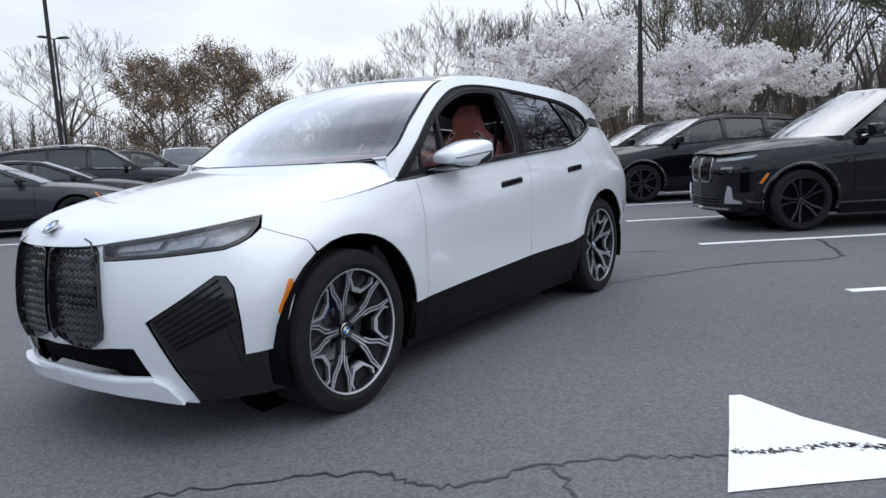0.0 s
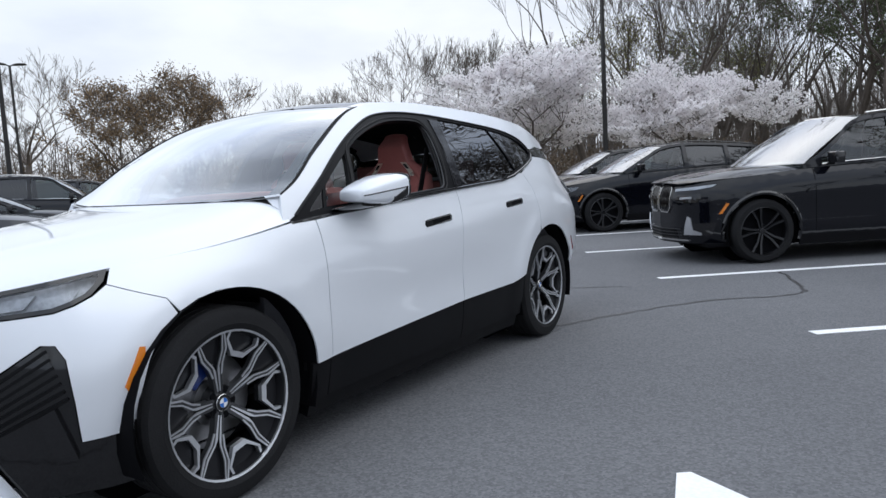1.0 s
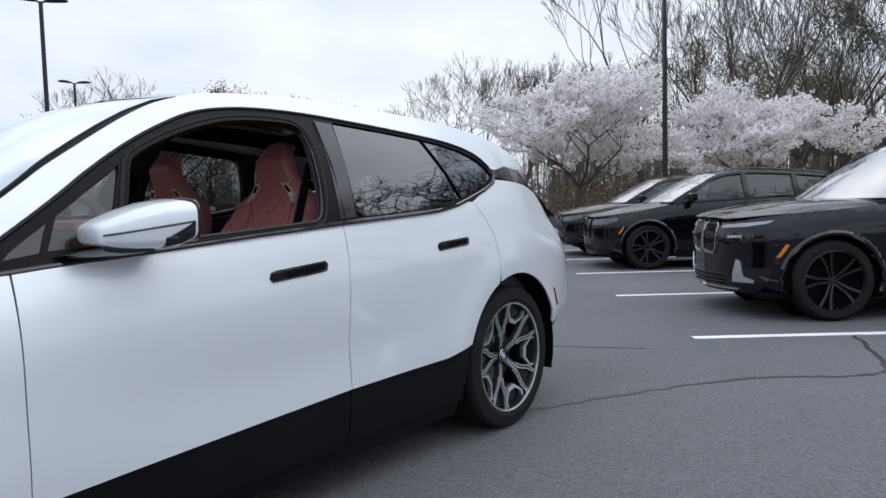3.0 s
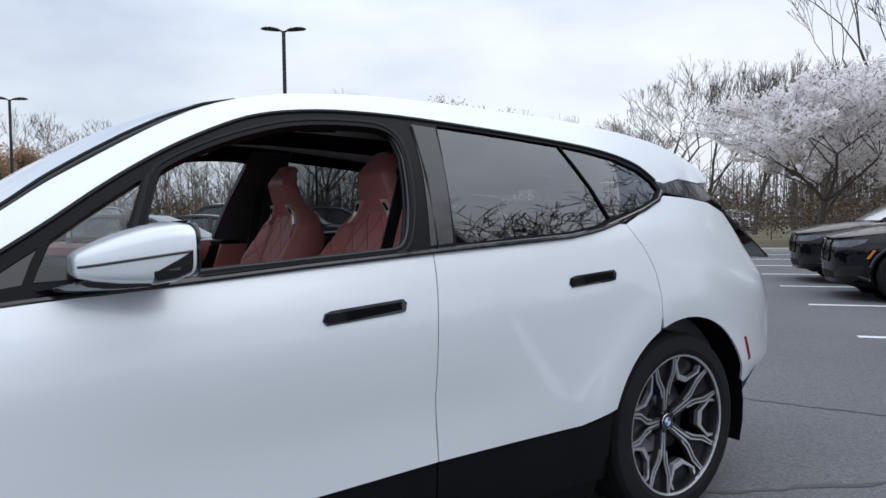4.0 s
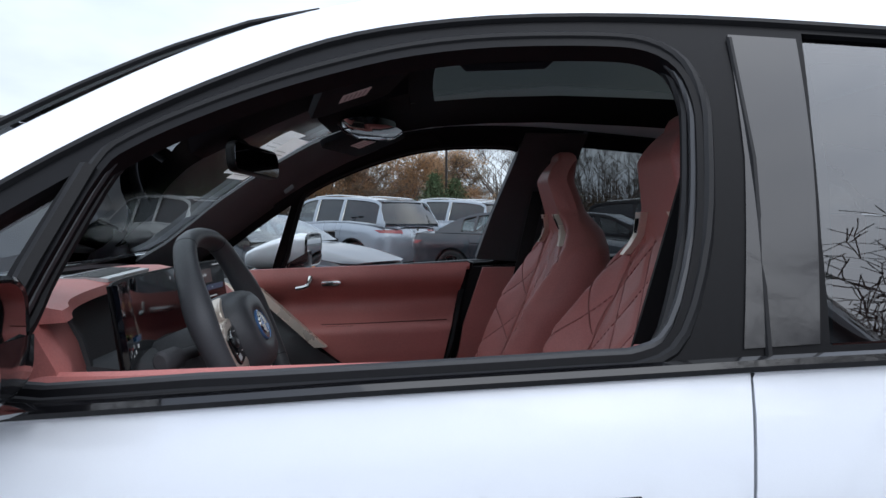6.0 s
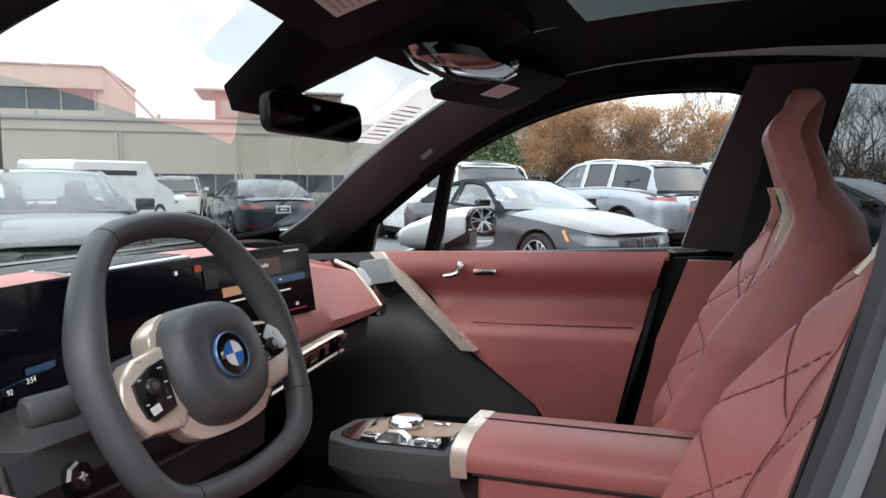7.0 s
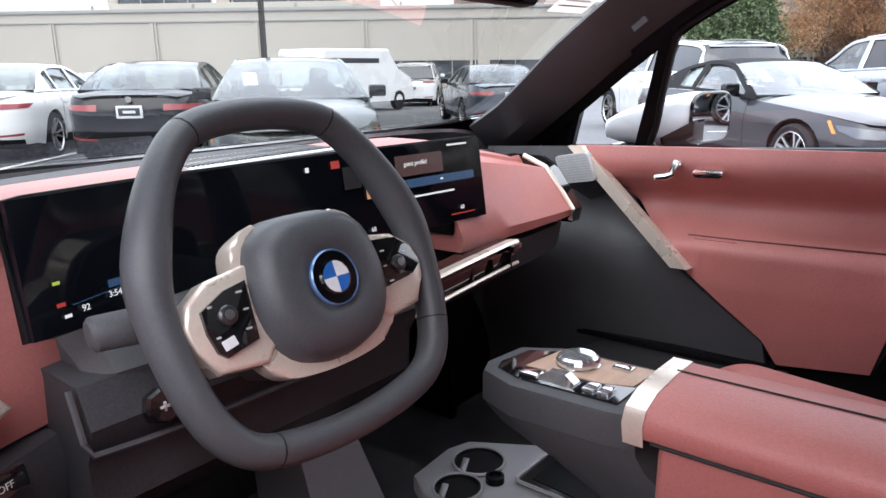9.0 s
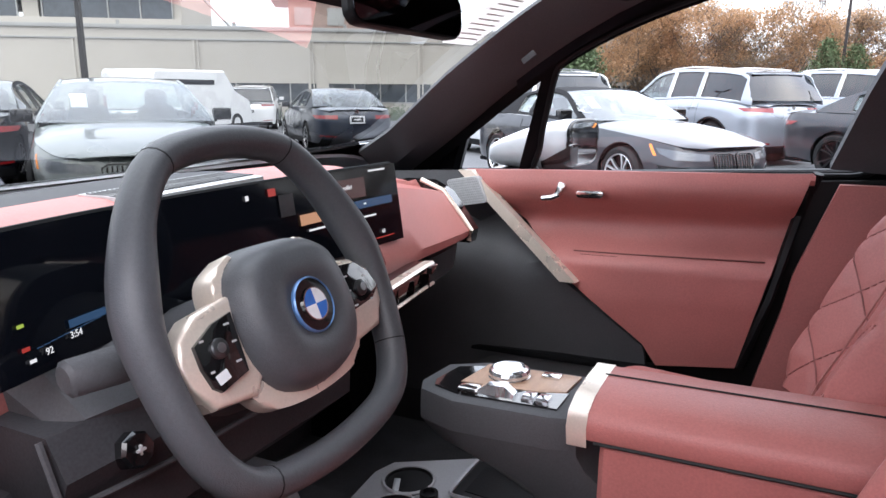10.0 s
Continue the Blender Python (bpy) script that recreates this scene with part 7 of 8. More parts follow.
    # glasshouse
    prof = [(c["cowl"][0], c["cowl"][1]), ((c["cowl"][0] + c["rf"][0]) / 2 - 0.02, (c["cowl"][1] + c["rf"][1]) / 2 + 0.02), c["rf"], c["rm"], c["rr"], ((c["rr"][0] + c["gb"][0]) / 2 - 0.03, (c["rr"][1] + c["gb"][1]) / 2 + 0.03), c["gb"]]
    rail = [(p.x, p.y - 0.035 * (p.y > c["belt"] + 0.1)) for p in curve_points(prof, 5)]

    def house(sink=0.0):
        def f(yy, z):
            e = max(0.0, z - c["belt"]) / (c["rm"][1] - c["belt"])
            w = W - 0.075 - 0.04 * max(0, (abs(yy + 0.4) - 0.8)) ** 2
            return (-(w + (c["rw"] + 0.02 - w) * e ** 1.15 - sink), yy, z)
        return f

    bz = lambda yy: spline(top, yy)[0] + 0.005
    base = [(yy, bz(yy)) for yy in np.linspace(c["gb"][0], c["cowl"][0], 14)]
    frame_out = rail + base
    ins = [(p[0], p[1]) for p in frame_out]
    wz0 = c["belt"] + 0.03
    ztop = lambda yy: float(np.interp(-yy, [-p[0] for p in rail], [p[1] for p in rail])) - 0.05
    split = -0.20 if kind != "cabrio" else -0.62
    end = c["rr"][0] - 0.15 if kind.startswith("suv") else c["rr"][0] - 0.05

    def pane_poly(ya, yb):
        ups = [(yy, max(ztop(yy), bz(yy) + 0.035)) for yy in np.linspace(ya, yb, 8)]
        return ups + [(yy, bz(yy) + 0.03) for yy in np.linspace(yb, ya, 6)]

    panes = [pane_poly(c["cowl"][0] - 0.22, split + 0.04), pane_poly(split - 0.04, -1.02 if kind != "cabrio" else -0.98)]
    if kind.startswith("suv"):
        panes.append(pane_poly(-1.10, end))
    elif kind == "sedan":
        panes.append(pane_poly(-1.06, -1.32))
    for k in BOTH:
        part("window_frame", panel(house(), frame_out, panes, 0.09, 0.02, k), CLOTH if cloth else coat, ob)
        for i, p in enumerate(panes):
            part("side_pane", panel(house(0.012), p, (), 0.15, 0, k), CARDARK if (i and kind.startswith("suv")) else CARGLASS, ob)
            edge = [house(-0.002)(*q) for q in p]
            part("pane_trim", tube([(k * q[0], q[1], q[2]) for q in edge], 0.009, 4, True), CHROME if chrome else GLOSS_BLACK, ob)

    def ruled(ya, za, yb, zb, bow_a, bow_b, lift):
        def f(v, u):
            yy, zz = ya + (yb - ya) * v, za + (zb - za) * v
            e = house()(yy, max(zz - 0.035 * (v if zb > za else 1 - v), c["belt"]))
            g = abs(u)
            return (u * abs(e[0]), yy + (bow_a + (bow_b - bow_a) * v) * (1 - g * g), zz + lift * math.sin(v * math.pi) - 0.03 * g**3 * (v if zb > za else 1 - v))
        return f

    us = [-1 + i / 8 for i in range(17)]
    part("windscreen", grid(ruled(c["cowl"][0], c["cowl"][1], *c["rf"], 0.16, 0.08, 0.02), [i / 8 for i in range(9)], us), SKYGLASS if coat is BLACK_P and kind.startswith("suv") else CARGLASS, ob)
    part("rear_window", grid(ruled(*c["gb"], *c["rr"], -0.10, -0.08, 0.03), [i / 8 for i in range(9)], us), CARDARK if kind.startswith("suv") else CARGLASS, ob)
    roof_run = [(p.x, p.y) for p in curve_points([c["rf"], c["rm"], c["rr"]], 8)]

    def top_f(v, u):
        i = v * (len(roof_run) - 1)
        a, b = roof_run[int(i)], roof_run[min(int(i) + 1, len(roof_run) - 1)]
        yy, zz = a[0] + (b[0] - a[0]) * (i % 1), a[1] + (b[1] - a[1]) * (i % 1)
        e = house()(yy, zz - 0.035)
        g = abs(u)
        return (u * abs(e[0]), yy + (0.08 - 0.16 * v) * (1 - g * g), zz - 0.035 * g**2.5)
    part("roof", grid(top_f, [i / 16 for i in range(17)], us, 0.015), CLOTH if cloth else coat, ob, "", 60)
    if kind.startswith("suv"):
        part("roof_spoiler", grid(lambda v, u: (u * 0.62, c["rr"][0] - 0.16 * v + 0.05 * abs(u) ** 2, c["rr"][1] - 0.01 - 0.035 * v), [0, 0.5, 1], us, 0.02), coat, ob)
        for k in BOTH:
            part("roof_bar", tube([(k * (c["rw"] - 0.03), yy, float(np.interp(-yy, [-p[0] for p in roof_run], [p[1] for p in roof_run])) + 0.012) for yy in np.linspace(c["rf"][0] - 0.15, c["rr"][0] + 0.2, 9)], 0.014, 6), CHROME if chrome else GLOSS_BLACK, ob)
    # cabin fill: seats and floor seen through the glass
    part("cabin_tub", box((2 * W - 0.3, 2.6, 0.3), (0, -0.5, c["belt"] - 0.25), 0.05), TRIM_IN, ob)
    part("dashboard", box((2 * W - 0.35, 0.35, 0.14), (0, c["cowl"][0] - 0.3, c["belt"] - 0.05), 0.05), TRIM_IN, ob)
    for sx in (-0.38, 0.38):
        part("seat", loft([[(sx + w * math.cos(t), -0.35 - 0.22 * h + 0.07 * math.sin(t), c["belt"] - 0.35 + 0.72 * h * (c["rm"][1] - c["belt"]) / 0.5) for t in (2 * math.pi * i / 10 for i in range(10))] for w, h in ((0.24, 0), (0.25, 0.5), (0.2, 0.68), (0.12, 0.74), (0.13, 0.95), (0.08, 1.0))]), TRIM_IN, ob)
    # lamps, grille, plates
    zl = c["nose"] - 0.07
    for k in BOTH:
        eye = [(0.36, zl - 0.055), (0.36, zl + 0.015), (0.72, zl + 0.05), (1.02, zl + 0.075), (0.98, zl + 0.02), (0.80, zl - 0.045)]
        if kind == "suv":
            eye = [(0.37, zl - 0.012), (0.37, zl + 0.018), (0.72, zl + 0.045), (0.98, zl + 0.068), (0.92, zl + 0.035), (0.70, zl + 0.005)]
            part("lower_lamp", panel(flank_c(-0.005), [(0.43, zl - 0.16), (0.41, zl - 0.075), (0.45, zl - 0.06), (0.80, zl - 0.04), (0.80, zl - 0.10), (0.74, zl - 0.15)], (), 0.08, 0.03, k), GLOSS_BLACK, ob)
            part("lower_beam", panel(flank_c(-0.011), [(0.50, zl - 0.11), (0.50, zl - 0.085), (0.68, zl - 0.075), (0.68, zl - 0.10)], (), 0.08, 0.01, k), LAMP_IN, ob)
        hl = part("headlamp", panel(flank_c(-0.004), eye, (), 0.08, 0.03, k), LAMP_IN if kind == "suv" else LAMP_P, ob)
        part("lamp_lens", panel(flank_c(-0.012), eye, (), 0.08, 0, k), LENS, hl)
        part("front_intake", panel(flank_c(-0.004), [(0.45, 0.34), (0.92, 0.36), (0.98, 0.52), (0.62, 0.50)], (), 0.1, 0.02, k), GLOSS_BLACK, ob)
        if kind == "suv":
            part("intake_blade", panel(flank_c(-0.014), [(0.55, 0.36), (0.80, 0.36), (0.80, 0.39), (0.69, 0.42), (0.66, 0.57), (0.61, 0.59), (0.57, 0.45)], (), 0.1, 0.02, k), ALLOY, ob)
            part("lower_chrome", panel(flank_c(-0.016), [(0.0, 0.27), (0.62, 0.28), (0.60, 0.30), (0.0, 0.29)], (), 0.1, 0.02, k), CHROME, ob)
            for q in range(3):
                part("intake_slat", panel(flank_c(-0.010), [(0.0, 0.335 + 0.04 * q), (0.50, 0.345 + 0.04 * q), (0.50, 0.353 + 0.04 * q), (0.0, 0.343 + 0.04 * q)], (), 0.1, 0.01, k), ALLOY_MID, ob)
        part("side_marker", panel(flank_c(-0.005), [(1.0, 0.62), (1.04, 0.62), (1.12, 0.74), (1.09, 0.75)], (), 0.1, 0.01, k), AMBER, ob)
        kz0, kz1 = (c["nose"] - 0.34, c["nose"] - 0.02) if kind.startswith("suv") else (c["nose"] - 0.24, c["nose"] - 0.05)
        kid = [(0.03, kz0 + 0.03), (0.03, kz1 - 0.02), (0.07, kz1), (0.25, kz1), (0.30, kz1 - 0.03), (0.29, kz0 + 0.05), (0.24, kz0), (0.07, kz0)]
        g = part("grille", panel(flank_c(0.01), kid, (), 0.1, 0.02, k), DARK, ob)
        part("grille_frame", panel(flank_c(-0.022), inset(kid, -0.012), [kid], 0.06, 0.035, k), CHROME if kind == "suv" else GLOSS_BLACK, g)
        for i in range(6):
            u = 0.055 + 0.04 * i
            part("grille_bar", panel(flank_c(-0.014), [(u, kz0 + 0.02), (u + 0.014, kz0 + 0.02), (u + 0.014, kz1 - 0.015), (u, kz1 - 0.015)], (), 0.2, 0.02, k), GLOSS_BLACK, g)
        zt = c["tail"][1] - (0.16 if not kind.startswith("suv") else 0.10)
        part("tail_lamp", panel(flank_c(-0.006), [(last - 0.42, zt - 0.05), (last - 0.98, zt - 0.03), (last - 1.12, zt + 0.03), (last - 0.42, zt + 0.035)], (), 0.1, 0.03, k), RED, ob)
        part("rear_reflector", panel(flank_c(-0.006), [(last - 0.45, 0.40), (last - 0.85, 0.42), (last - 0.85, 0.45), (last - 0.45, 0.43)], (), 0.1, 0.02, k), RED, ob)
        part("rear_diffuser", panel(flank_c(-0.004), [(last, 0.25), (last - 0.9, 0.26), (last - 0.85, 0.36), (last, 0.38)], (), 0.12, 0.02, k), CLAD, ob)
    part("lower_grille", panel(flank_c(-0.003), [(0, 0.30), (0.42, 0.31), (0.40, 0.42), (0, 0.42)], (), 0.12, 0.02, 1), CLAD, ob)
    part("lower_grille", panel(flank_c(-0.003), [(0, 0.30), (0.42, 0.31), (0.40, 0.42), (0, 0.42)], (), 0.12, 0.02, -1), CLAD, ob)
    pz = 0.78 if kind != "cabrio" else 0.6
    pl = part("plate_holder", box((0.33, 0.02, 0.165), (0, R - 0.012, pz), 0.004), PLATE, ob)
    part("plate_field", box((0.27, 0.004, 0.10), (0, R - 0.024, pz), 0.002), CHAR_P, pl)
    part("plate_bar", box((0.16, 0.003, 0.035), (0, R - 0.027, pz), 0.001), PLATE, pl)
    part("tail_badge", lathe([(0.04, 0), (0.04, 0.006), (0.03, 0.008), (0.001, 0.008)], 16, basis((0, R - 0.004, c["tail"][1] - 0.06), (-1, 0, 0), (0, 0, 1))), CHROME, ob)
    part("under_tray", box((2 * W - 0.25, F - R - 0.5, 0.05), (0, (F + R) / 2, 0.24), 0.01), DARK, ob)
    if sticker:
        part("windscreen_sheet", prism(rounded(0.16, 0.22, 0.01, 2), 0.002, basis((0.46, c["cowl"][0] - 0.42, c["cowl"][1] + 0.21), (-1, -0.1, 0), (0, -0.75, 0.6))), PAPER, ob)
    # wheels
    rim_m = rim or ALLOY
    for cy in c["ax"]:
        for k in BOTH:
            m = pose(-k * (W - 0.13), cy, c["wr"], 0, -90 * k, 0)
            q = c["wr"]
            prof = [(q * 0.74, -0.11), (q * 0.9, -0.12), (q * 0.985, -0.09), (q, -0.06), (q, 0.06), (q * 0.985, 0.09), (q * 0.9, 0.12), (q * 0.77, 0.118), (q * 0.74, 0.105)]
            tyre = part("tyre", posed(loft([[(rr * math.cos(2 * math.pi * i / 32), rr * math.sin(2 * math.pi * i / 32), h) for i in range(32)] for rr, h in prof], False), m), RUBBER, ob)
            part("rim", lathe([(0.001, -0.02), (q * 0.75, -0.02), (q * 0.75, 0.10), (q * 0.72, 0.10), (q * 0.70, 0.03), (q * 0.2, 0.02), (0.001, 0.02)], 28, m), DARK, tyre)
            part("rim_ring", posed(loft([[(rr * math.cos(2 * math.pi * i / 28), rr * math.sin(2 * math.pi * i / 28), h) for i in range(28)] for rr, h in ((q * 0.76, 0.108), (q * 0.735, 0.113), (q * 0.71, 0.095))], False), m), rim_m, tyre)
            for i in range(5):
                t = m @ pose(0, 0, 0, 0, 0, 90 + 72 * i)
                for sg in (1, -1):
                    arm = [(0.02, sg * 0.005), (q * 0.4, sg * 0.012), (q * 0.74, sg * 0.045), (q * 0.74, sg * 0.075), (q * 0.38, sg * 0.034), (0.03, sg * 0.026)]
                    part("spoke", posed(spoke_bm(arm[::sg], 0.06, 0.10), t), rim_m, tyre)
            part("hub_cap", lathe([(0.034, 0.055), (0.034, 0.066), (0.001, 0.068)], 14, m), GLOSS_BLACK, tyre)
    ob.matrix_world = pose(x, y, lie(x, y), 0, 0, turn)
    return ob


BAY_T = -52.8       # nose towards the lane, first row
parked("suv", BLACK_P, -2.50, -7.52, BAY_T, "glossy black large SUV with chrome grille, black wheels", rim=RIM_BLACK, chrome=True)
parked("suv_low", BLACK_P, 0.93, -11.55, BAY_T, "black SUV with dark glass and black wheels", rim=ALLOY_MID)
parked("suv_low", BLACK_P, 2.72, -13.85, BAY_T, "black SUV parked beyond another black SUV", rim=ALLOY_MID)
AWAY, FACE = -41.0, 143.2
parked("sedan", GREY_P, 4.75, 7.05, FACE, "light grey sedan with paper sheet behind windscreen", sticker=True)
parked("cabrio", CHAR_P, 9.0, 2.5, FACE, "dark grey convertible with black cloth roof raised", category="convertible", cloth=True, sticker=True)
parked("sedan", BLACK_P, 5.35, 11.0, AWAY, "black sedan seen with chrome-framed plate holder")
parked("sedan", WHITE_P, 4.06, 13.5, AWAY, "white sedan with red tail lamps")
parked("sedan", DARKBLUE_P, 13.6, 10.6, AWAY, "dark blue sedan with red tail lamps")
parked("suv", WHITE_P, 13.6, 5.6, AWAY, "white SUV with dark rear glass", chrome=False)
parked("suv", SILVER_P, 15.0, 2.1, AWAY, "silver-blue SUV with bright roof bars", chrome=True)
parked("suv", SILVER_P, 17.2, -0.3, AWAY, "silver-blue SUV beside a similar one", chrome=True)
parked("sedan", CHAR_P, 11.55, -2.2, 148, "charcoal sedan in a row of dark cars", rim=RIM_BLACK)
parked("sedan", BLACK_P, 13.3, -4.1, 148, "black sedan between dark cars", rim=RIM_BLACK)
parked("suv", BLACK_P, 15.0, -6.3, 148, "black SUV with chrome window line", chrome=True)
parked("suv_low", BLACK_P, 16.7, -8.5, 148, "black SUV at the end of the dark row")
parked("suv", WHITE_P, 18.0, -11.2, 60, "white SUV beyond the row of dark cars")
parked("suv", WHITE_P, 29.6, -49.6, 45, "white SUV on the road beyond the lot")
parked("suv", WHITE_P, 22.5, 21.0, AWAY - 12, "small white SUV near the building")
parked("sedan", SILVER_P, 10.1, 23.4, AWAY, "pale sedan beyond the first rows")


def van(x, y, turn):
    ob = thing("delivery_van", "white delivery van with rear doors", "van", "parked cars")
    W, prof = 0.98, [(-2.6, 0.35), (-2.65, 2.0), (-2.55, 2.12), (0.9, 2.15), (1.5, 1.45), (2.3, 1.15), (2.45, 0.8), (2.45, 0.35)]
    part("body", loft([[(xx, py * (1 if abs(xx) < W - 0.03 else 0.985), pz if abs(xx) < W - 0.03 else pz - 0.06 * (pz > 1.5)) for py, pz in prof] for xx in (-W, -W + 0.06, W - 0.06, W)]), WHITE_P, ob)
    for k in BOTH:
        part("tail_lamp", box((0.10, 0.04, 0.45), (k * 0.90, -2.64, 1.1), 0.02), RED, ob)
        part("side_stripe", box((0.01, 2.6, 0.16), (k * (W + 0.003), -1.0, 1.75), 0.003), CHAR_P, ob)
        for cy in (1.5, -1.6):
            part("wheel", lathe([(0.33, -0.1), (0.35, -0.08), (0.35, 0.08), (0.33, 0.1), (0.22, 0.1), (0.2, 0.06), (0.001, 0.06)], 24, pose(-k * 0.9, cy, 0.35, 0, -90 * k, 0)), RUBBER, ob)
    part("bumper", box((1.9, 0.12, 0.2), (0, -2.66, 0.5), 0.03), CLAD, ob)
    part("windscreen", box((1.5, 0.03, 0.7), (0, 1.28, 1.78), 0.03, rot=pose(0, 0, 0, 40, 0, 0)), CARDARK, ob)
    ob.matrix_world = pose(x, y, lie(x, y), 0, 0, turn)


van(16.6, 18.8, AWAY - 40)

# ---- lamps ----
POLE = mat("dark_bronze_steel", (0.03, 0.028, 0.027), 0.45, 0.4, 0, 0.15)


def street_lamp(x, y, h, turn, arms=2):
    ob = thing("street_lamp", "dark steel street lamp with flat double heads" if arms == 2 else "dark steel parking-lot lamp post", "street lamp", "street lamps")
    part("pole", loft([[(r * sx, r * sy, z) for sx, sy in ((-1, -1), (1, -1), (1, 1), (-1, 1))] for r, z in ((0.075, 0.4), (0.06, h))]), POLE, ob, "", 20)
    part("footing", lathe([(0.28, -1), (0.28, 0.5), (0.24, 0.55), (0.001, 0.55)], 16), mat_concrete, ob)
    for k in BOTH[:arms]:
        part("arm", tube([(0, 0, h - 0.06), (k * 0.1, 0, h + 0.01), (k * 0.22, 0, h + 0.04)], 0.035, 6), POLE, ob)
        part("lamp_head", loft([[(k * (0.12 + 0.72 * f), w * 0.19 * math.cos(t), h + 0.03 + 0.06 * math.sin(2.2 * f) + 0.075 * w * math.sin(t)) for t in (2 * math.pi * i / 10 for i in range(10))] for f, w in ((0, 0.35), (0.06, 0.6), (0.2, 0.85), (0.5, 1.0), (0.8, 0.85), (0.95, 0.5), (1.0, 0.2))]), POLE, ob)
    ob.matrix_world = pose(x, y, lie(x, y), 0, 0, turn)
    return ob


mat_concrete = mat("pale_concrete", (0.42, 0.41, 0.39), 0.85, 0, 0, 0.12, 3, 40, 0.3)
street_lamp(22.45, -9.25, 8.4, 60)
street_lamp(38.0, -17.5, 8.6, 65)
street_lamp(6.6, -24.6, 8.75, 50)
street_lamp(13.68, 19.85, 10.0, 20)
street_lamp(40.0, -1.3, 8.0, 80)

# ---- trees ----
BARK = mat("grey_brown_bark", (0.115, 0.095, 0.08), 0.9, 0, 0, 0.3, 3, 30, 0.6)
BARK_D = mat("dark_wet_bark", (0.10, 0.082, 0.068), 0.9, 0, 0, 0.3, 3, 30, 0.6)
BLOSSOM = petal("white_blossom", (0.97, 0.945, 0.95), 0.03, 1.5)
BUD = petal("russet_buds", (0.25, 0.18, 0.115), 0.35)
RUST = petal("rust_orange_leaves", (0.46, 0.29, 0.17), 0.35, 0.6)
NEEDLE = mat("evergreen_needles", (0.07, 0.105, 0.045), 0.8, 0, 0, 0.4, 0.8, 20)
PINE = mat("pine_needles", (0.09, 0.108, 0.055), 0.85, 0, 0, 0.4, 0.8, 20)
YOUNG = mat("pale_young_leaves", (0.20, 0.19, 0.07), 0.8, 0, 0, 0.3, 0.8, 20)


def limbs(seed, height, spread, trunk_r, levels=4, fork=(3, 4), first=0.25, droop=0.0, up=0.55, narrow=0.0):
    """Branching by growth: returns the skeleton as segments (a, b, ra, rb) and the twig tips."""
    rnd = random.Random(seed)
    segs, tips = [], []

    def grow(p, d, length, r, level):
        n = 3 if level < 2 else 2
        q, dd, rr = p, d.copy(), r
        pts = []
        for i in range(n):
            dd = (dd + Vector((rnd.uniform(-1, 1), rnd.uniform(-1, 1), rnd.uniform(-0.6, 0.8))) * 0.18 + Vector((0, 0, -droop * level * 0.05))).normalized()
            e = q + dd * length / n
            r2 = rr * 0.86
            segs.append((q, e, rr, r2, level))
            pts.append((e, dd, r2))
            q, rr = e, r2
        if level >= levels:
            tips.append((q, dd))
            return
        k = rnd.randint(*fork) + (2 if level == 0 else 0)
        for i in range(k):
            e, dd2, r2 = pts[-1] if i < 2 else pts[rnd.randint(0 if level else 1, n - 1)]
            a = rnd.uniform(0, 2 * math.pi) if level else 2 * math.pi * (i + rnd.uniform(-0.3, 0.3)) / k
            side = Vector((math.cos(a), math.sin(a), 0))
            nd = (dd2 * up + side * spread * max(0.4, 1 - narrow * level) * rnd.uniform(0.6, 1.1) + Vector((0, 0, 0.25 * up))).normalized()
            grow(e, nd, length * rnd.uniform(0.55, 0.8), r2 * rnd.uniform(0.5, 0.68), level + 1)

    grow(Vector((0, 0, -0.3)), Vector((0, 0, 1)), height * first, trunk_r, 0)
    top = max(t[0].z for t in tips)
    f = height / top
    segs = [(a * f, b * f, ra, rb, lv) for a, b, ra, rb, lv in segs]
    tips = [(p * f, d) for p, d in tips]
    return segs, tips


def wood(segs, thin=0.006):
    verts, faces = [], []
    for a, b, ra, rb, lv in segs:
        d = (b - a).normalized()
        s = d.cross(Vector((0.31, 0.17, 0.94)))
        if s.length < 1e-3:
            s = Vector((1, 0, 0))
        s.normalize()
        w = s.cross(d)
        n = 7 if lv == 0 else 5 if lv == 1 else 3
        ra, rb = max(ra, thin), max(rb, thin)
        k = len(verts)
        for p, r in ((a, ra), (b + d * rb * 0.3, rb)):
            verts += [p + r * (math.cos(2 * math.pi * i / n) * s + math.sin(2 * math.pi * i / n) * w) for i in range(n)]
        faces += [(k + i, k + (i + 1) % n, k + n + (i + 1) % n, k + n + i) for i in range(n)]
    return verts, faces


def mesh_part(name, verts, faces, material, parent):
    me = bpy.data.meshes.new(name)
    me.from_pydata([tuple(v) for v in verts], [], faces)
    me.materials.append(material)
    ob = new(name, me)
    ob.parent = parent
    return ob


def leaves(points, count, size, seed, reach, flat=1.0):
    """Small folded leaves or petals scattered round the given twig points."""
    rnd = random.Random(seed)
    verts, faces = [], []
    for i in range(count):
        p, d = points[rnd.randrange(len(points))]
        c = p + Vector((rnd.gauss(0, 1), rnd.gauss(0, 1), rnd.gauss(0, 1) * flat)) * reach
        a = Vector((rnd.uniform(-1, 1), rnd.uniform(-1, 1), rnd.uniform(-1, 1))).normalized()
        b = a.cross(Vector((rnd.uniform(-1, 1), rnd.uniform(-1, 1), rnd.uniform(-1, 1)))).normalized()
        s = size * rnd.uniform(0.6, 1.4)
        n = a.cross(b) * s * 0.35
        k = len(verts)
        verts += [c - a * s, c + b * s * 0.6 + n, c + a * s, c - b * s * 0.6 + n]
        faces += [(k, k + 1, k + 2), (k, k + 2, k + 3)]
    return verts, faces


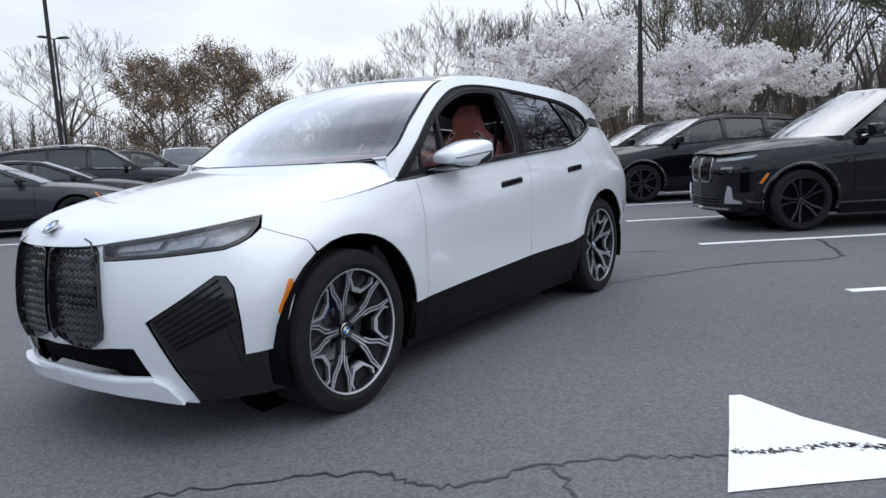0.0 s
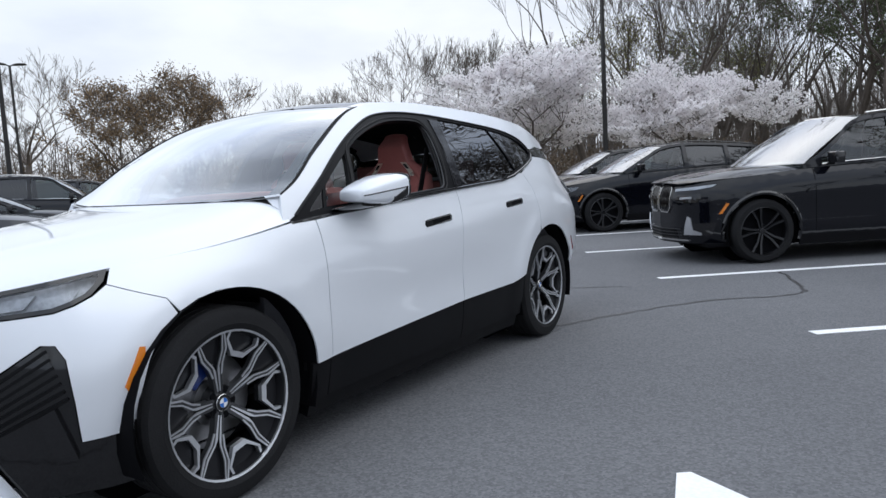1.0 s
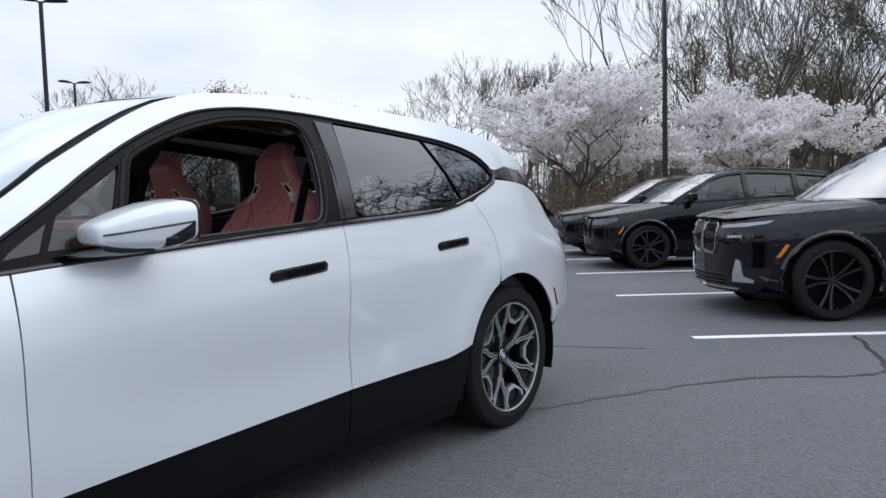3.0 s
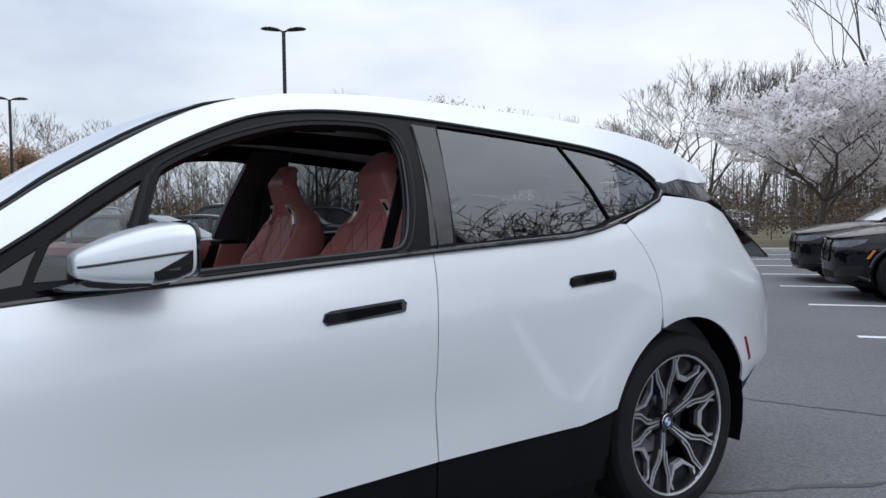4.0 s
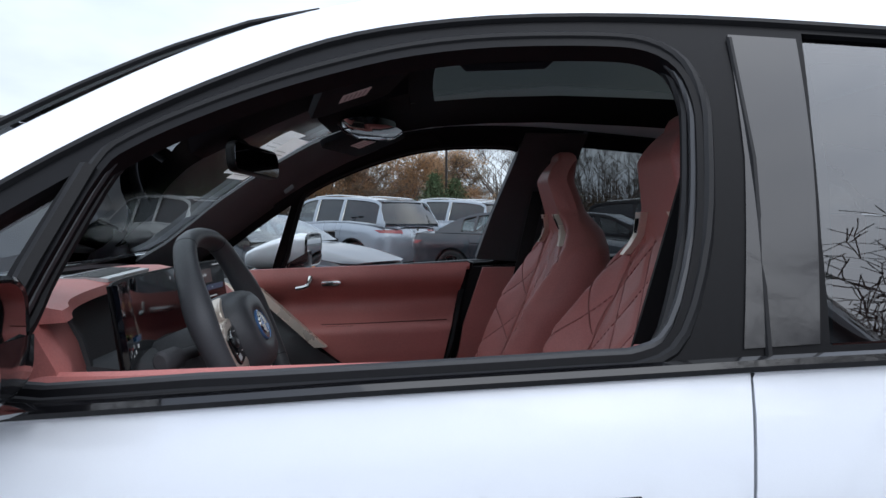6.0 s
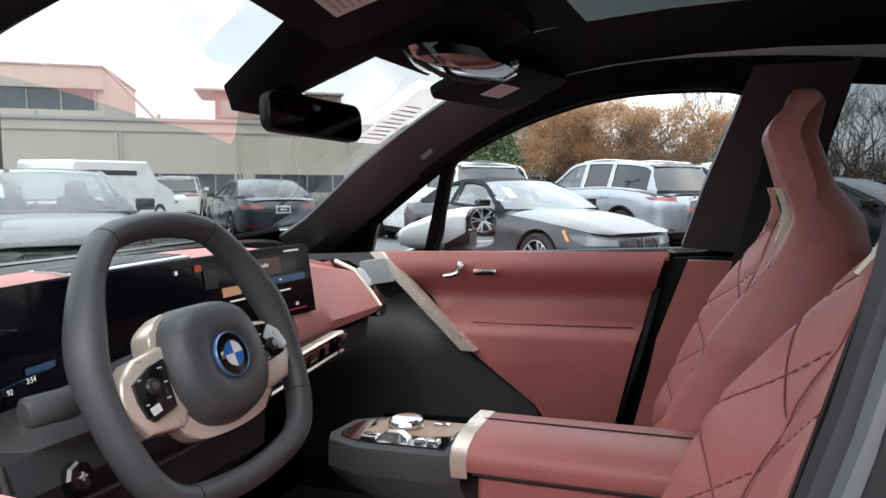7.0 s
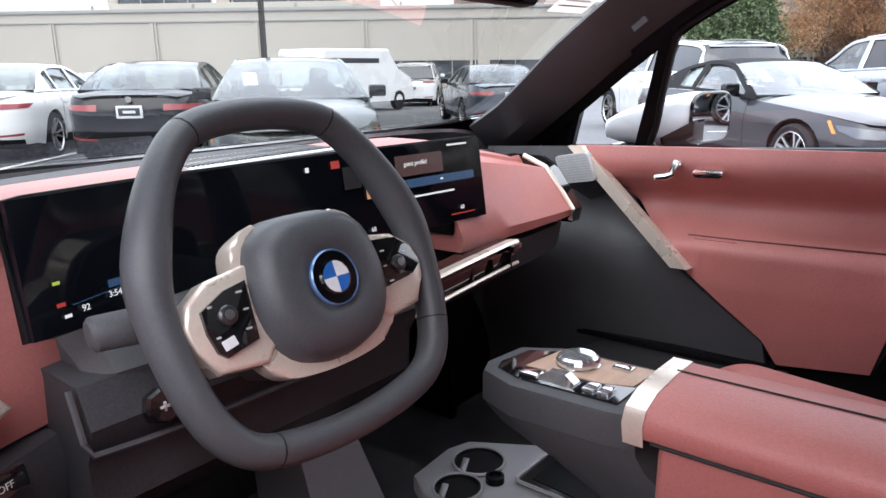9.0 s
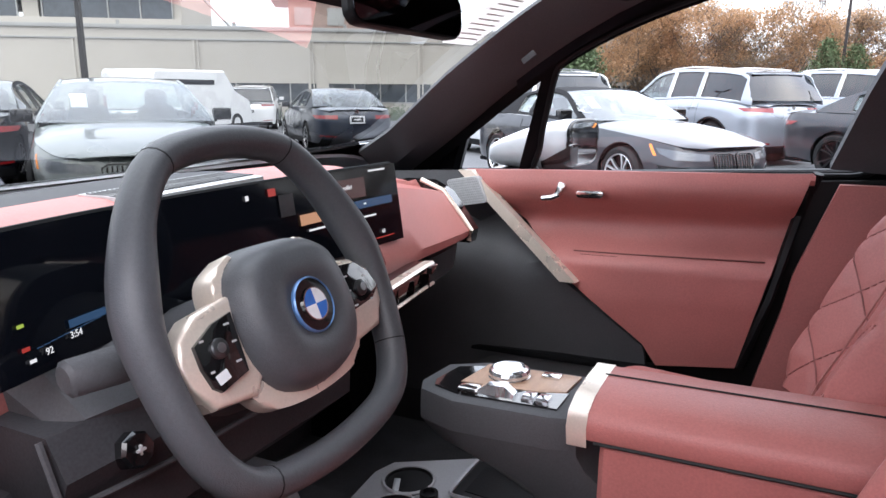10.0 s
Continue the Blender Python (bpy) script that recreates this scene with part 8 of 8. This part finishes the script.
def along_twigs(segs, lv):
    return [(a.lerp(b, f), b - a) for a, b, ra, rb, l in segs if l >= lv for f in (0.2, 0.5, 0.8, 1.0)]


def tree(name, label, bark, seed, height, spread, trunk_r, crown=None, levels=4, group="", fork=(3, 4), first=0.25, up=0.55, thin=0.006, droop=0.0, narrow=0.0):
    """crown: (material, count, size, reach, lowest branch level)."""
    ob = thing(name, label, "tree", group or "trees")
    segs, tips = limbs(seed, height, spread, trunk_r, levels, fork, first, droop, up, narrow)
    mesh_part("trunk", *wood([s for s in segs if s[4] <= 1], thin), bark, ob)
    mesh_part("branchwork", *wood([s for s in segs if s[4] > 1], thin), bark, ob)
    if crown:
        m, count, size, reach, lv = crown
        mesh_part("crown", *leaves(along_twigs(segs, lv), count, size, seed + 5, reach), m, ob)
    return ob


def polar(cx, cy, bearing, d):
    return cx + d * math.cos(radians(bearing)), cy + d * math.sin(radians(bearing))


def stand(ob, x, y, turn, s=1.0):
    ob.matrix_world = pose(x, y, lie(x, y), 0, 0, turn) @ Matrix.Scale(s, 4)


def again(ob, x, y, turn, s=1.0):
    c = copy_thing(ob, pose(x, y, lie(x, y), 0, 0, turn))
    c.scale = (s, s, s * random.uniform(0.94, 1.06))
    return c


# blossom trees beyond the black cars
blossom = tree("blossom_tree", "cherry tree covered in white blossom", BARK_D, 11, 8.4, 0.95, 0.20, (BLOSSOM, 30000, 0.085, 0.055, 4), 5, "blossom trees", (4, 5), 0.13, 0.62, 0.010, 0.1)
stand(blossom, *polar(-3.1, 3.87, -64.5, 35), 20)
for ob in (blossom, again(blossom, *polar(-3.1, 3.87, -77.0, 33.5), 140, 0.80)):
    ob.location.z -= 0.8

# russet trees across the lot
russet = tree("budding_tree", "spreading tree with russet buds", BARK, 23, 7.0, 0.85, 0.16, (BUD, 9000, 0.05, 0.16, 3), 5, "budding trees", (3, 4), 0.16, 0.6, 0.012)
stand(russet, *polar(-3.1, 3.87, -34.5, 37), 0, 1.0)
again(russet, *polar(-3.1, 3.87, -39.5, 39), 120, 1.03)
again(russet, *polar(-2.6, 0.66, 3.5, 44), 60, 0.8)
again(russet, *polar(-2.6, 0.66, -3.0, 50), 200, 0.9)
again(russet, *polar(-2.6, 0.66, 9.5, 46), 310, 0.75)

# rust-leaved trees
rust = tree("rust_leaved_tree", "tree holding rust-orange old leaves", BARK, 31, 6.6, 0.8, 0.15, (RUST, 9000, 0.065, 0.22, 3), 5, "rust-leaved trees", (3, 4), 0.18, 0.6, 0.008)
for i, (b, d, s) in enumerate(((15.0, 40, 0.95), (11.5, 43, 1.0), (8.5, 41, 0.95), (5.0, 45, 1.0), (2.0, 43, 0.92), (13.0, 48, 1.1), (-1.5, 47, 0.9))):
    x, y = polar(-1.06, -0.22, b, d)
    if i:
        again(rust, x, y, 77 * i, s)
    else:
        stand(rust, x, y, 10, s)

# bare trees
bare = tree("bare_tree", "tall bare broadleaf tree", BARK, 41, 12.5, 0.85, 0.28, None, 6, "bare trees", (2, 4), 0.24, 0.62, 0.010, narrow=0.13)
bare_b = tree("bare_tree", "slender bare tree with upright limbs", BARK_D, 47, 12.0, 0.5, 0.20, None, 6, "bare trees", (2, 4), 0.26, 0.8, 0.009, narrow=0.10)
stand(bare, *polar(-3.1, 3.87, -27.6, 54), 0, 0.86)
stand(bare_b, *polar(-3.1, 3.87, -56.5, 52), 0, 0.93)
rnd = random.Random(5)
for b, d, s, k in ((-36.5, 52, 0.7, 1), (-41.5, 50, 0.75, 1), (-46.5, 66, 0.8, 0), (-48.5, 70, 0.85, 1), (-50.5, 66, 0.8, 0), (-54.0, 50, 0.85, 0), (-60.0, 50, 0.88, 1), (-62.5, 56, 0.92, 0)):
    again(bare_b if k else bare, *polar(-3.1, 3.87, b, d), rnd.uniform(0, 360), s)
for b, d, s, k in ((0.5, 56, 0.8, 1), (-6, 60, 0.85, 0), (-12, 62, 0.7, 1), (-16.5, 50, 0.55, 0), (-20, 56, 0.6, 1), (-9, 46, 0.6, 0), (-13.5, 50, 0.6, 1)):
    again(bare_b if k else bare, *polar(-1.3, 0, b, d), rnd.uniform(0, 360), s)
# the wood behind the blossom trees
stem = tree("woodland_tree", "tall woodland trunk with thin bare branches", BARK_D, 53, 17.0, 0.42, 0.26, None, 6, "woodland trees", (2, 3), 0.36, 0.95, 0.012)
pine = tree("pine_tree", "tall pine with high dark needles", BARK_D, 59, 18.0, 0.6, 0.24, (PINE, 4200, 0.11, 0.32, 3), 4, "woodland trees", (3, 4), 0.42, 0.7, 0.012)
leafing = tree("leafing_tree", "tree with pale young leaves", BARK_D, 61, 12.0, 0.55, 0.15, (YOUNG, 3500, 0.06, 0.3, 4), 5, "woodland trees", (3, 4), 0.3, 0.8, 0.010)
firsts = {0: stem, 1: pine, 2: leafing}
used = set()
for i in range(46):
    b = rnd.uniform(-69.5, -104)
    d = rnd.uniform(40, 78)
    k = rnd.choice((0, 0, 0, 0, 0, 1, 2))
    x, y = polar(-3.1, 3.87, b, d)
    s = rnd.uniform(0.8, 1.15)
    if k not in used:
        used.add(k)
        stand(firsts[k], x, y, rnd.uniform(0, 360), s)
    else:
        again(firsts[k], x, y, rnd.uniform(0, 360), s)
# trees behind the camera, which the car's glass mirrors
yard = tree("bare_tree", "broad bare tree with heavy limbs", BARK_D, 67, 11.6, 0.8, 0.32, None, 6, "bare trees", (3, 4), 0.34, 0.55, 0.014)
stand(yard, *polar(-0.9, -0.85, 228, 15.5), 40, 1.0)
for b, d, s, r in ((241, 17.5, 1.0, 150), (217, 17, 0.92, 260), (252, 21, 1.15, 310)):
    again(yard, *polar(-0.9, -0.85, b, d), r, s)
for b, d, s, k in ((203, 24, 0.9, 0), (182, 30, 0.8, 0), (196, 26, 0.75, 0), (209, 32, 0.9, 1), (222, 30, 0.8, 0), (168, 34, 0.8, 1), (236, 34, 0.9, 0), (150, 40, 0.9, 0), (252, 38, 1.0, 1), (130, 44, 0.9, 1)):
    again(bare_b if k else bare, *polar(-1, 0, b, d), rnd.uniform(0, 360), s)
# evergreens by the building
fir = thing("evergreen_tree", "dense dark evergreen beside the building", "tree", "evergreens")
fsegs = []
rf = random.Random(71)
for i in range(260):
    h = rf.uniform(0.03, 1.0)
    a = rf.uniform(0, 2 * math.pi)
    rr = (1.45 * (1 - h) ** 0.75 + 0.12) * rf.uniform(0.55, 1.3)
    p = Vector((0, 0, 4.6 * h))
    fsegs.append((p, p + Vector((rr * math.cos(a), rr * math.sin(a), 0.45 * rr + 0.1)), 0.03 * (1.1 - h), 0.008, 3))
mesh_part("trunk", *wood([(Vector((0, 0, -0.3)), Vector((0, 0, 4.7)), 0.12, 0.02, 0)]), BARK, fir)
mesh_part("branchwork", *wood(fsegs), BARK, fir)
mesh_part("crown", *leaves(along_twigs(fsegs, 3), 5200, 0.085, 72, 0.17), NEEDLE, fir)
stand(fir, *polar(-1.06, -0.22, 17.8, 34), 0, 1.0)
for b, d, s in ((19.5, 35, 0.95), (21.0, 36, 0.8), (16.4, 36, 0.9), (18.8, 37, 1.1), (-0.5, 40, 0.8), (-2.2, 41, 0.75)):
    again(fir, *polar(-1.06, -0.22, b, d), 63 * b, s)

# ---- edge of the lot: kerb, lawn, undergrowth, fence, far woods ----
def strip(name, outer, inner, b0, b1, z, material, label, category, kind="structure", h=0.0, centre=(-3.1, 3.87)):
    bs = np.linspace(b0, b1, 40)
    bm = bmesh.new()
    a = [bm.verts.new((*polar(*centre, b, inner), z + lie(*polar(*centre, b, inner)))) for b in bs]
    c = [bm.verts.new((*polar(*centre, b, outer), z + h + lie(*polar(*centre, b, outer)))) for b in bs]
    for i in range(len(bs) - 1):
        bm.faces.new((a[i], a[i + 1], c[i + 1], c[i]))
    return solid(name, bm, material, label, category, kind=kind, smooth=0)


strip("lawn", 140, 29.2, -110, -14, 0.12, GRASS, "dry winter lawn under the trees", "lawn")
bm = bmesh.new()
kerb = [(r, z) for r, z in ((28.95, -0.05), (28.96, 0.13), (29.0, 0.15), (29.25, 0.15), (29.3, 0.05))]
solid("kerb", loft([[(*polar(-3.1, 3.87, b, r), z + lie(*polar(-3.1, 3.87, b, r))) for r, z in kerb] for b in np.linspace(-110, -14, 60)], True, False), mat_concrete, "pale concrete kerb round the lot", "kerb", kind="structure")
BRUSH = mat("brown_undergrowth", (0.12, 0.085, 0.055), 0.95, 0, 0, 0.45, 0.5, 12, 0.5)
verts, faces = [], []
rb = random.Random(81)
pts = []
for i in range(1500):
    b, d = rb.uniform(-112, -12), rb.uniform(44, 95)
    x, y = polar(-3.1, 3.87, b, d)
    pts.append((Vector((x, y, rb.uniform(0.2, 1.8) * (0.6 + d / 90))), Vector((0, 0, 1))))
v, f = leaves(pts, 70000, 0.11, 82, 0.9, 0.7)
tagged(mesh_part("undergrowth", v, f, BRUSH, None), "tangled brown undergrowth at the wood's edge", "undergrowth", kind="stuff")
# far wood: dense thin stems and twigs
rb = random.Random(83)
fsg = []
for i in range(2400):
    b = rb.uniform(-118, 8) if i % 3 else rb.uniform(-108, -62)
    d = rb.uniform(78, 125)
    x, y = polar(-3.1, 3.87, b, d)
    hh = rb.uniform(7, 13) * (1.0 if b < -60 else 0.62)
    p, q = Vector((x, y, -0.5)), Vector((x + rb.uniform(-0.8, 0.8), y + rb.uniform(-0.8, 0.8), hh))
    fsg.append((p, q, 0.09, 0.025, 2))
    for j in range(9):
        s0 = p.lerp(q, rb.uniform(0.3, 0.98))
        fsg.append((s0, s0 + Vector((rb.uniform(-1.6, 1.6), rb.uniform(-1.6, 1.6), rb.uniform(0.4, 2.0))), 0.035, 0.012, 3))
v, f = wood(fsg, 0.02)
# the fine twigs that close the wood
for i in range(60000):
    b = rb.uniform(-118, 8)
    x, y = polar(-3.1, 3.87, b, rb.uniform(76, 120))
    top_z = (9.5 if b < -60 else 5.6) * (0.75 + 0.25 * math.sin(b * 1.7) * math.sin(b * 0.53))
    p = Vector((x, y, -0.6 + top_z * rb.random() ** 1.3))
    d = Vector((rb.uniform(-0.5, 0.5), rb.uniform(-0.5, 0.5), rb.uniform(0.2, 0.9)))
    e = Vector((rb.uniform(-0.04, 0.04), rb.uniform(-0.04, 0.04), 0))
    k = len(v)
    v += [p, p + e, p + d]
    f.append((k, k + 1, k + 2))
tagged(mesh_part("far_woods", v, f, BARK, None), "distant grey-brown bare woods", "woods", kind="stuff")
# wire fence in front of the wood
FENCE = mat("galvanised_wire", (0.16, 0.16, 0.165), 0.5, 0.6)
fence = thing("wire_fence", "low dark wire fence before the wood", "fence", kind="structure")
prev = None
for i in range(26):
    x, y = polar(-3.1, 3.87, -52 - 1.9 * i, 38)
    part("fence_post", tube([(x, y, 0), (x, y, 1.6)], 0.03, 5), FENCE, fence)
    if prev:
        for z in (0.25, 0.5, 0.75, 1.0, 1.25, 1.5):
            part("fence_wire", tube([(*prev, z), (x, y, z)], 0.008, 3), FENCE, fence)
    prev = (x, y)

# ---- the building beyond the rows ----
WALL = mat("beige_rendered_wall", (0.40, 0.375, 0.335), 0.85, 0, 0, 0.07, 0.15, 12, 0.1)
WALL_W = mat("white_rendered_wall", (0.68, 0.67, 0.65), 0.8, 0, 0, 0.05, 0.2, 12, 0.1)
COPING = mat("grey_metal_coping", (0.30, 0.30, 0.29), 0.5, 0.3, 0, 0.1, 0.5, 20)
PANE = mat("dark_office_glass", (0.035, 0.045, 0.055), 0.08, 0, 0.8, 0.3, 0.4, 3)
BRICK_M = mat("weathered_brick", (0.30, 0.21, 0.18), 0.9, 0, 0, 0.2, 1, 20, 0.3)
BD = 44.0
bnorm = 36.0
bx, by = polar(-0.9, -0.1, bnorm, BD)
BM = Matrix.Translation((bx, by, -0.75)) @ pose(0, 0, 0, 0, 0, bnorm - 90)
# own frame: x along the wall to the right, y away from the lot
bld = thing("office_building", "long beige commercial building with flat roof and strip windows", "building", m=BM)


def bpart(name, bm, material, label="", parent=None):
    return part(name, bm, material, parent or bld, label)


H = 5.35
# wall with a real strip opening on its right part
wx0, wx1, sz0, sz1 = -42.0, 21.0, 1.25, 2.35
ox0, ox1 = -8.0, 20.0
bpart("wall_lower", box((wx1 - wx0, 0.3, sz0), ((wx0 + wx1) / 2, 0.15, sz0 / 2)), WALL)
bpart("wall_upper", box((wx1 - wx0, 0.3, H - sz1), ((wx0 + wx1) / 2, 0.15, (H + sz1) / 2)), WALL)
bpart("wall_pier", box((ox0 - wx0, 0.3, sz1 - sz0), ((wx0 + ox0) / 2, 0.15, (sz0 + sz1) / 2)), WALL)
bpart("wall_pier", box((wx1 - ox1, 0.3, sz1 - sz0), ((wx1 + ox1) / 2, 0.15, (sz0 + sz1) / 2)), WALL)
x = ox0
while x < ox1 - 0.1:
    bpart("wall_pier", box((0.7, 0.3, sz1 - sz0), (x + 0.35, 0.15, (sz0 + sz1) / 2)), WALL)
    w = bpart("strip_window", box((6.3, 0.02, sz1 - sz0), (x + 0.7 + 3.15, 0.2, (sz0 + sz1) / 2)), PANE)
    for i in range(5):
        bpart("mullion", box((0.07, 0.10, sz1 - sz0), (x + 0.7 + 6.3 * i / 4, 0.15, (sz0 + sz1) / 2)), COPING, parent=w)
    bpart("window_sill", box((6.4, 0.14, 0.06), (x + 0.7 + 3.15, 0.0, sz0 - 0.02), 0.01), COPING, parent=w)
    x += 7.0
bpart("coping", box((wx1 - wx0 + 0.2, 0.45, 0.22), ((wx0 + wx1) / 2, 0.12, H + 0.11), 0.03), COPING)
bpart("coping_band", box((wx1 - wx0 + 0.1, 0.08, 0.10), ((wx0 + wx1) / 2, -0.03, H - 0.55), 0.02), COPING)
for i in range(10):
    xx = wx0 + 1 + 6.6 * i
    bpart("pilaster_joint", box((0.16, 0.07, H - 0.6), (xx, -0.03, (H - 0.6) / 2), 0.01), WALL)
    bpart("roof_vent", tube([(xx + 2.2, 1.2, H), (xx + 2.2, 1.2, H + 0.55)], 0.10, 8), COPING)
    bpart("downpipe", tube([(xx + 0.25, -0.09, 0.0), (xx + 0.25, -0.09, H - 0.55)], 0.05, 6), WALL)
bpart("side_wall", box((0.3, 30, H), (wx1 - 0.15, 15.3, H / 2)), WALL)
bpart("roof_deck", box((wx1 - wx0, 30, 0.1), ((wx0 + wx1) / 2, 15.3, H - 0.3)), COPING)
# raised storey with windows
ux0, ux1, u0, u1 = -25.5, -9.2, H, H + 3.4
up = bpart("upper_storey", box((ux1 - ux0, 12, 1.0), ((ux0 + ux1) / 2, 9.0, u0 + 0.3), 0.02), WALL)
bpart("upper_wall", box((ux1 - ux0, 12, 1.3), ((ux0 + ux1) / 2, 9.0, u1 - 0.65), 0.02), WALL, parent=up)
for i, (a, b) in enumerate(((-25.0, -18.6), (-17.2, -9.7))):
    bpart("upper_pier", box((0.9, 11.5, 1.4), (a - 0.35 if i == 0 else -17.9, 9.2, u0 + 1.4)), WALL, parent=up)
    w = bpart("upper_window", box((b - a, 0.05, 1.32), ((a + b) / 2, 3.4, u0 + 1.45)), PANE, parent=up)
    for j in range(5):
        part("mullion", box((0.08, 0.12, 1.32), (a + (b - a) * j / 4, 3.34, u0 + 1.45)), COPING, bld)
bpart("upper_pier", box((0.5, 11.5, 1.4), (ux1 - 0.25, 9.2, u0 + 1.4)), WALL, parent=up)
bpart("upper_coping", box((ux1 - ux0 + 0.2, 12.2, 0.12), ((ux0 + ux1) / 2, 9.0, u1 + 0.06), 0.02), COPING, parent=up)
bpart("stair_brace", tube([(ux1 + 0.1, 4, u1), (ux1 + 3.0, 4, u0 + 0.3)], 0.08, 4), COPING)
# brick plant room on the roof
br = bpart("plant_room", box((9.0, 6, 2.9), (1.5, 12, H + 1.45), 0.02), BRICK_M)
for i in range(4):
    bpart("plant_louvre", box((1.2, 0.1, 1.2), (-2.0 + 2.3 * i, 8.97, H + 1.7), 0.02), COPING, parent=br)
bpart("plant_roof", box((10.5, 7, 0.15), (0.9, 12, H + 3.0), 0.02), COPING, parent=br)
# white block at its near end
wb = bpart("white_block", box((14, 10, H + 2.2), (-42.5, 0.5, (H + 2.2) / 2), 0.03), WALL_W)
for i in range(5):
    bpart("block_window", box((1.6, 0.1, 1.6), (-47.6 + 2.0 * i, -4.53, H + 0.9)), PANE, parent=wb)
    bpart("block_window", box((1.6, 0.1, 0.7), (-47.6 + 2.0 * i, -4.53, 2.0)), PANE, parent=wb)
# lower wing behind the evergreens
wing = thing("low_office_wing", "pale low office wing behind trees", "building", m=Matrix.Translation((*polar(-1, 0, 11, 58), -0.8)) @ pose(0, 0, 0, 0, 0, 11 - 90))
part("wall_base", box((34, 0.3, 1.2), (0, 0, 0.6)), WALL_W, wing)
part("wall_top", box((34, 0.3, 1.9), (0, 0, 3.35)), WALL_W, wing)
for i in range(9):
    part("pier", box((0.9, 0.3, 1.2), (-16.5 + 4.1 * i, 0, 1.8)), WALL_W, wing)
part("window_band", box((33, 0.05, 1.2), (0, 0.08, 1.8)), PANE, wing)
part("roof", box((35, 12, 0.3), (0, 5.6, 4.4), 0.05), COPING, wing)
# shrubs at the wall's foot
shrub = thing("shrub", "round green shrub at the wall", "shrub", "shrubs")
rs = random.Random(91)
sp = [(Vector((rs.gauss(0, 0.4), rs.gauss(0, 0.4), abs(rs.gauss(0.45, 0.25)))), Vector((0, 0, 1))) for i in range(120)]
mesh_part("stems", *wood([(Vector((0, 0, -0.2)), p, 0.015, 0.006, 3) for p, d in sp[:40]]), BARK, shrub)
mesh_part("crown", *leaves(sp, 2500, 0.05, 92, 0.10), NEEDLE, shrub)
shrub.matrix_world = BM @ Matrix.Translation((-2, -1.2, 0))
for xx in (0.0, 3.5, 7.0, 9.0, 13.0, -5.0):
    copy_thing(shrub, BM @ Matrix.Translation((xx, -1.3, 0)))
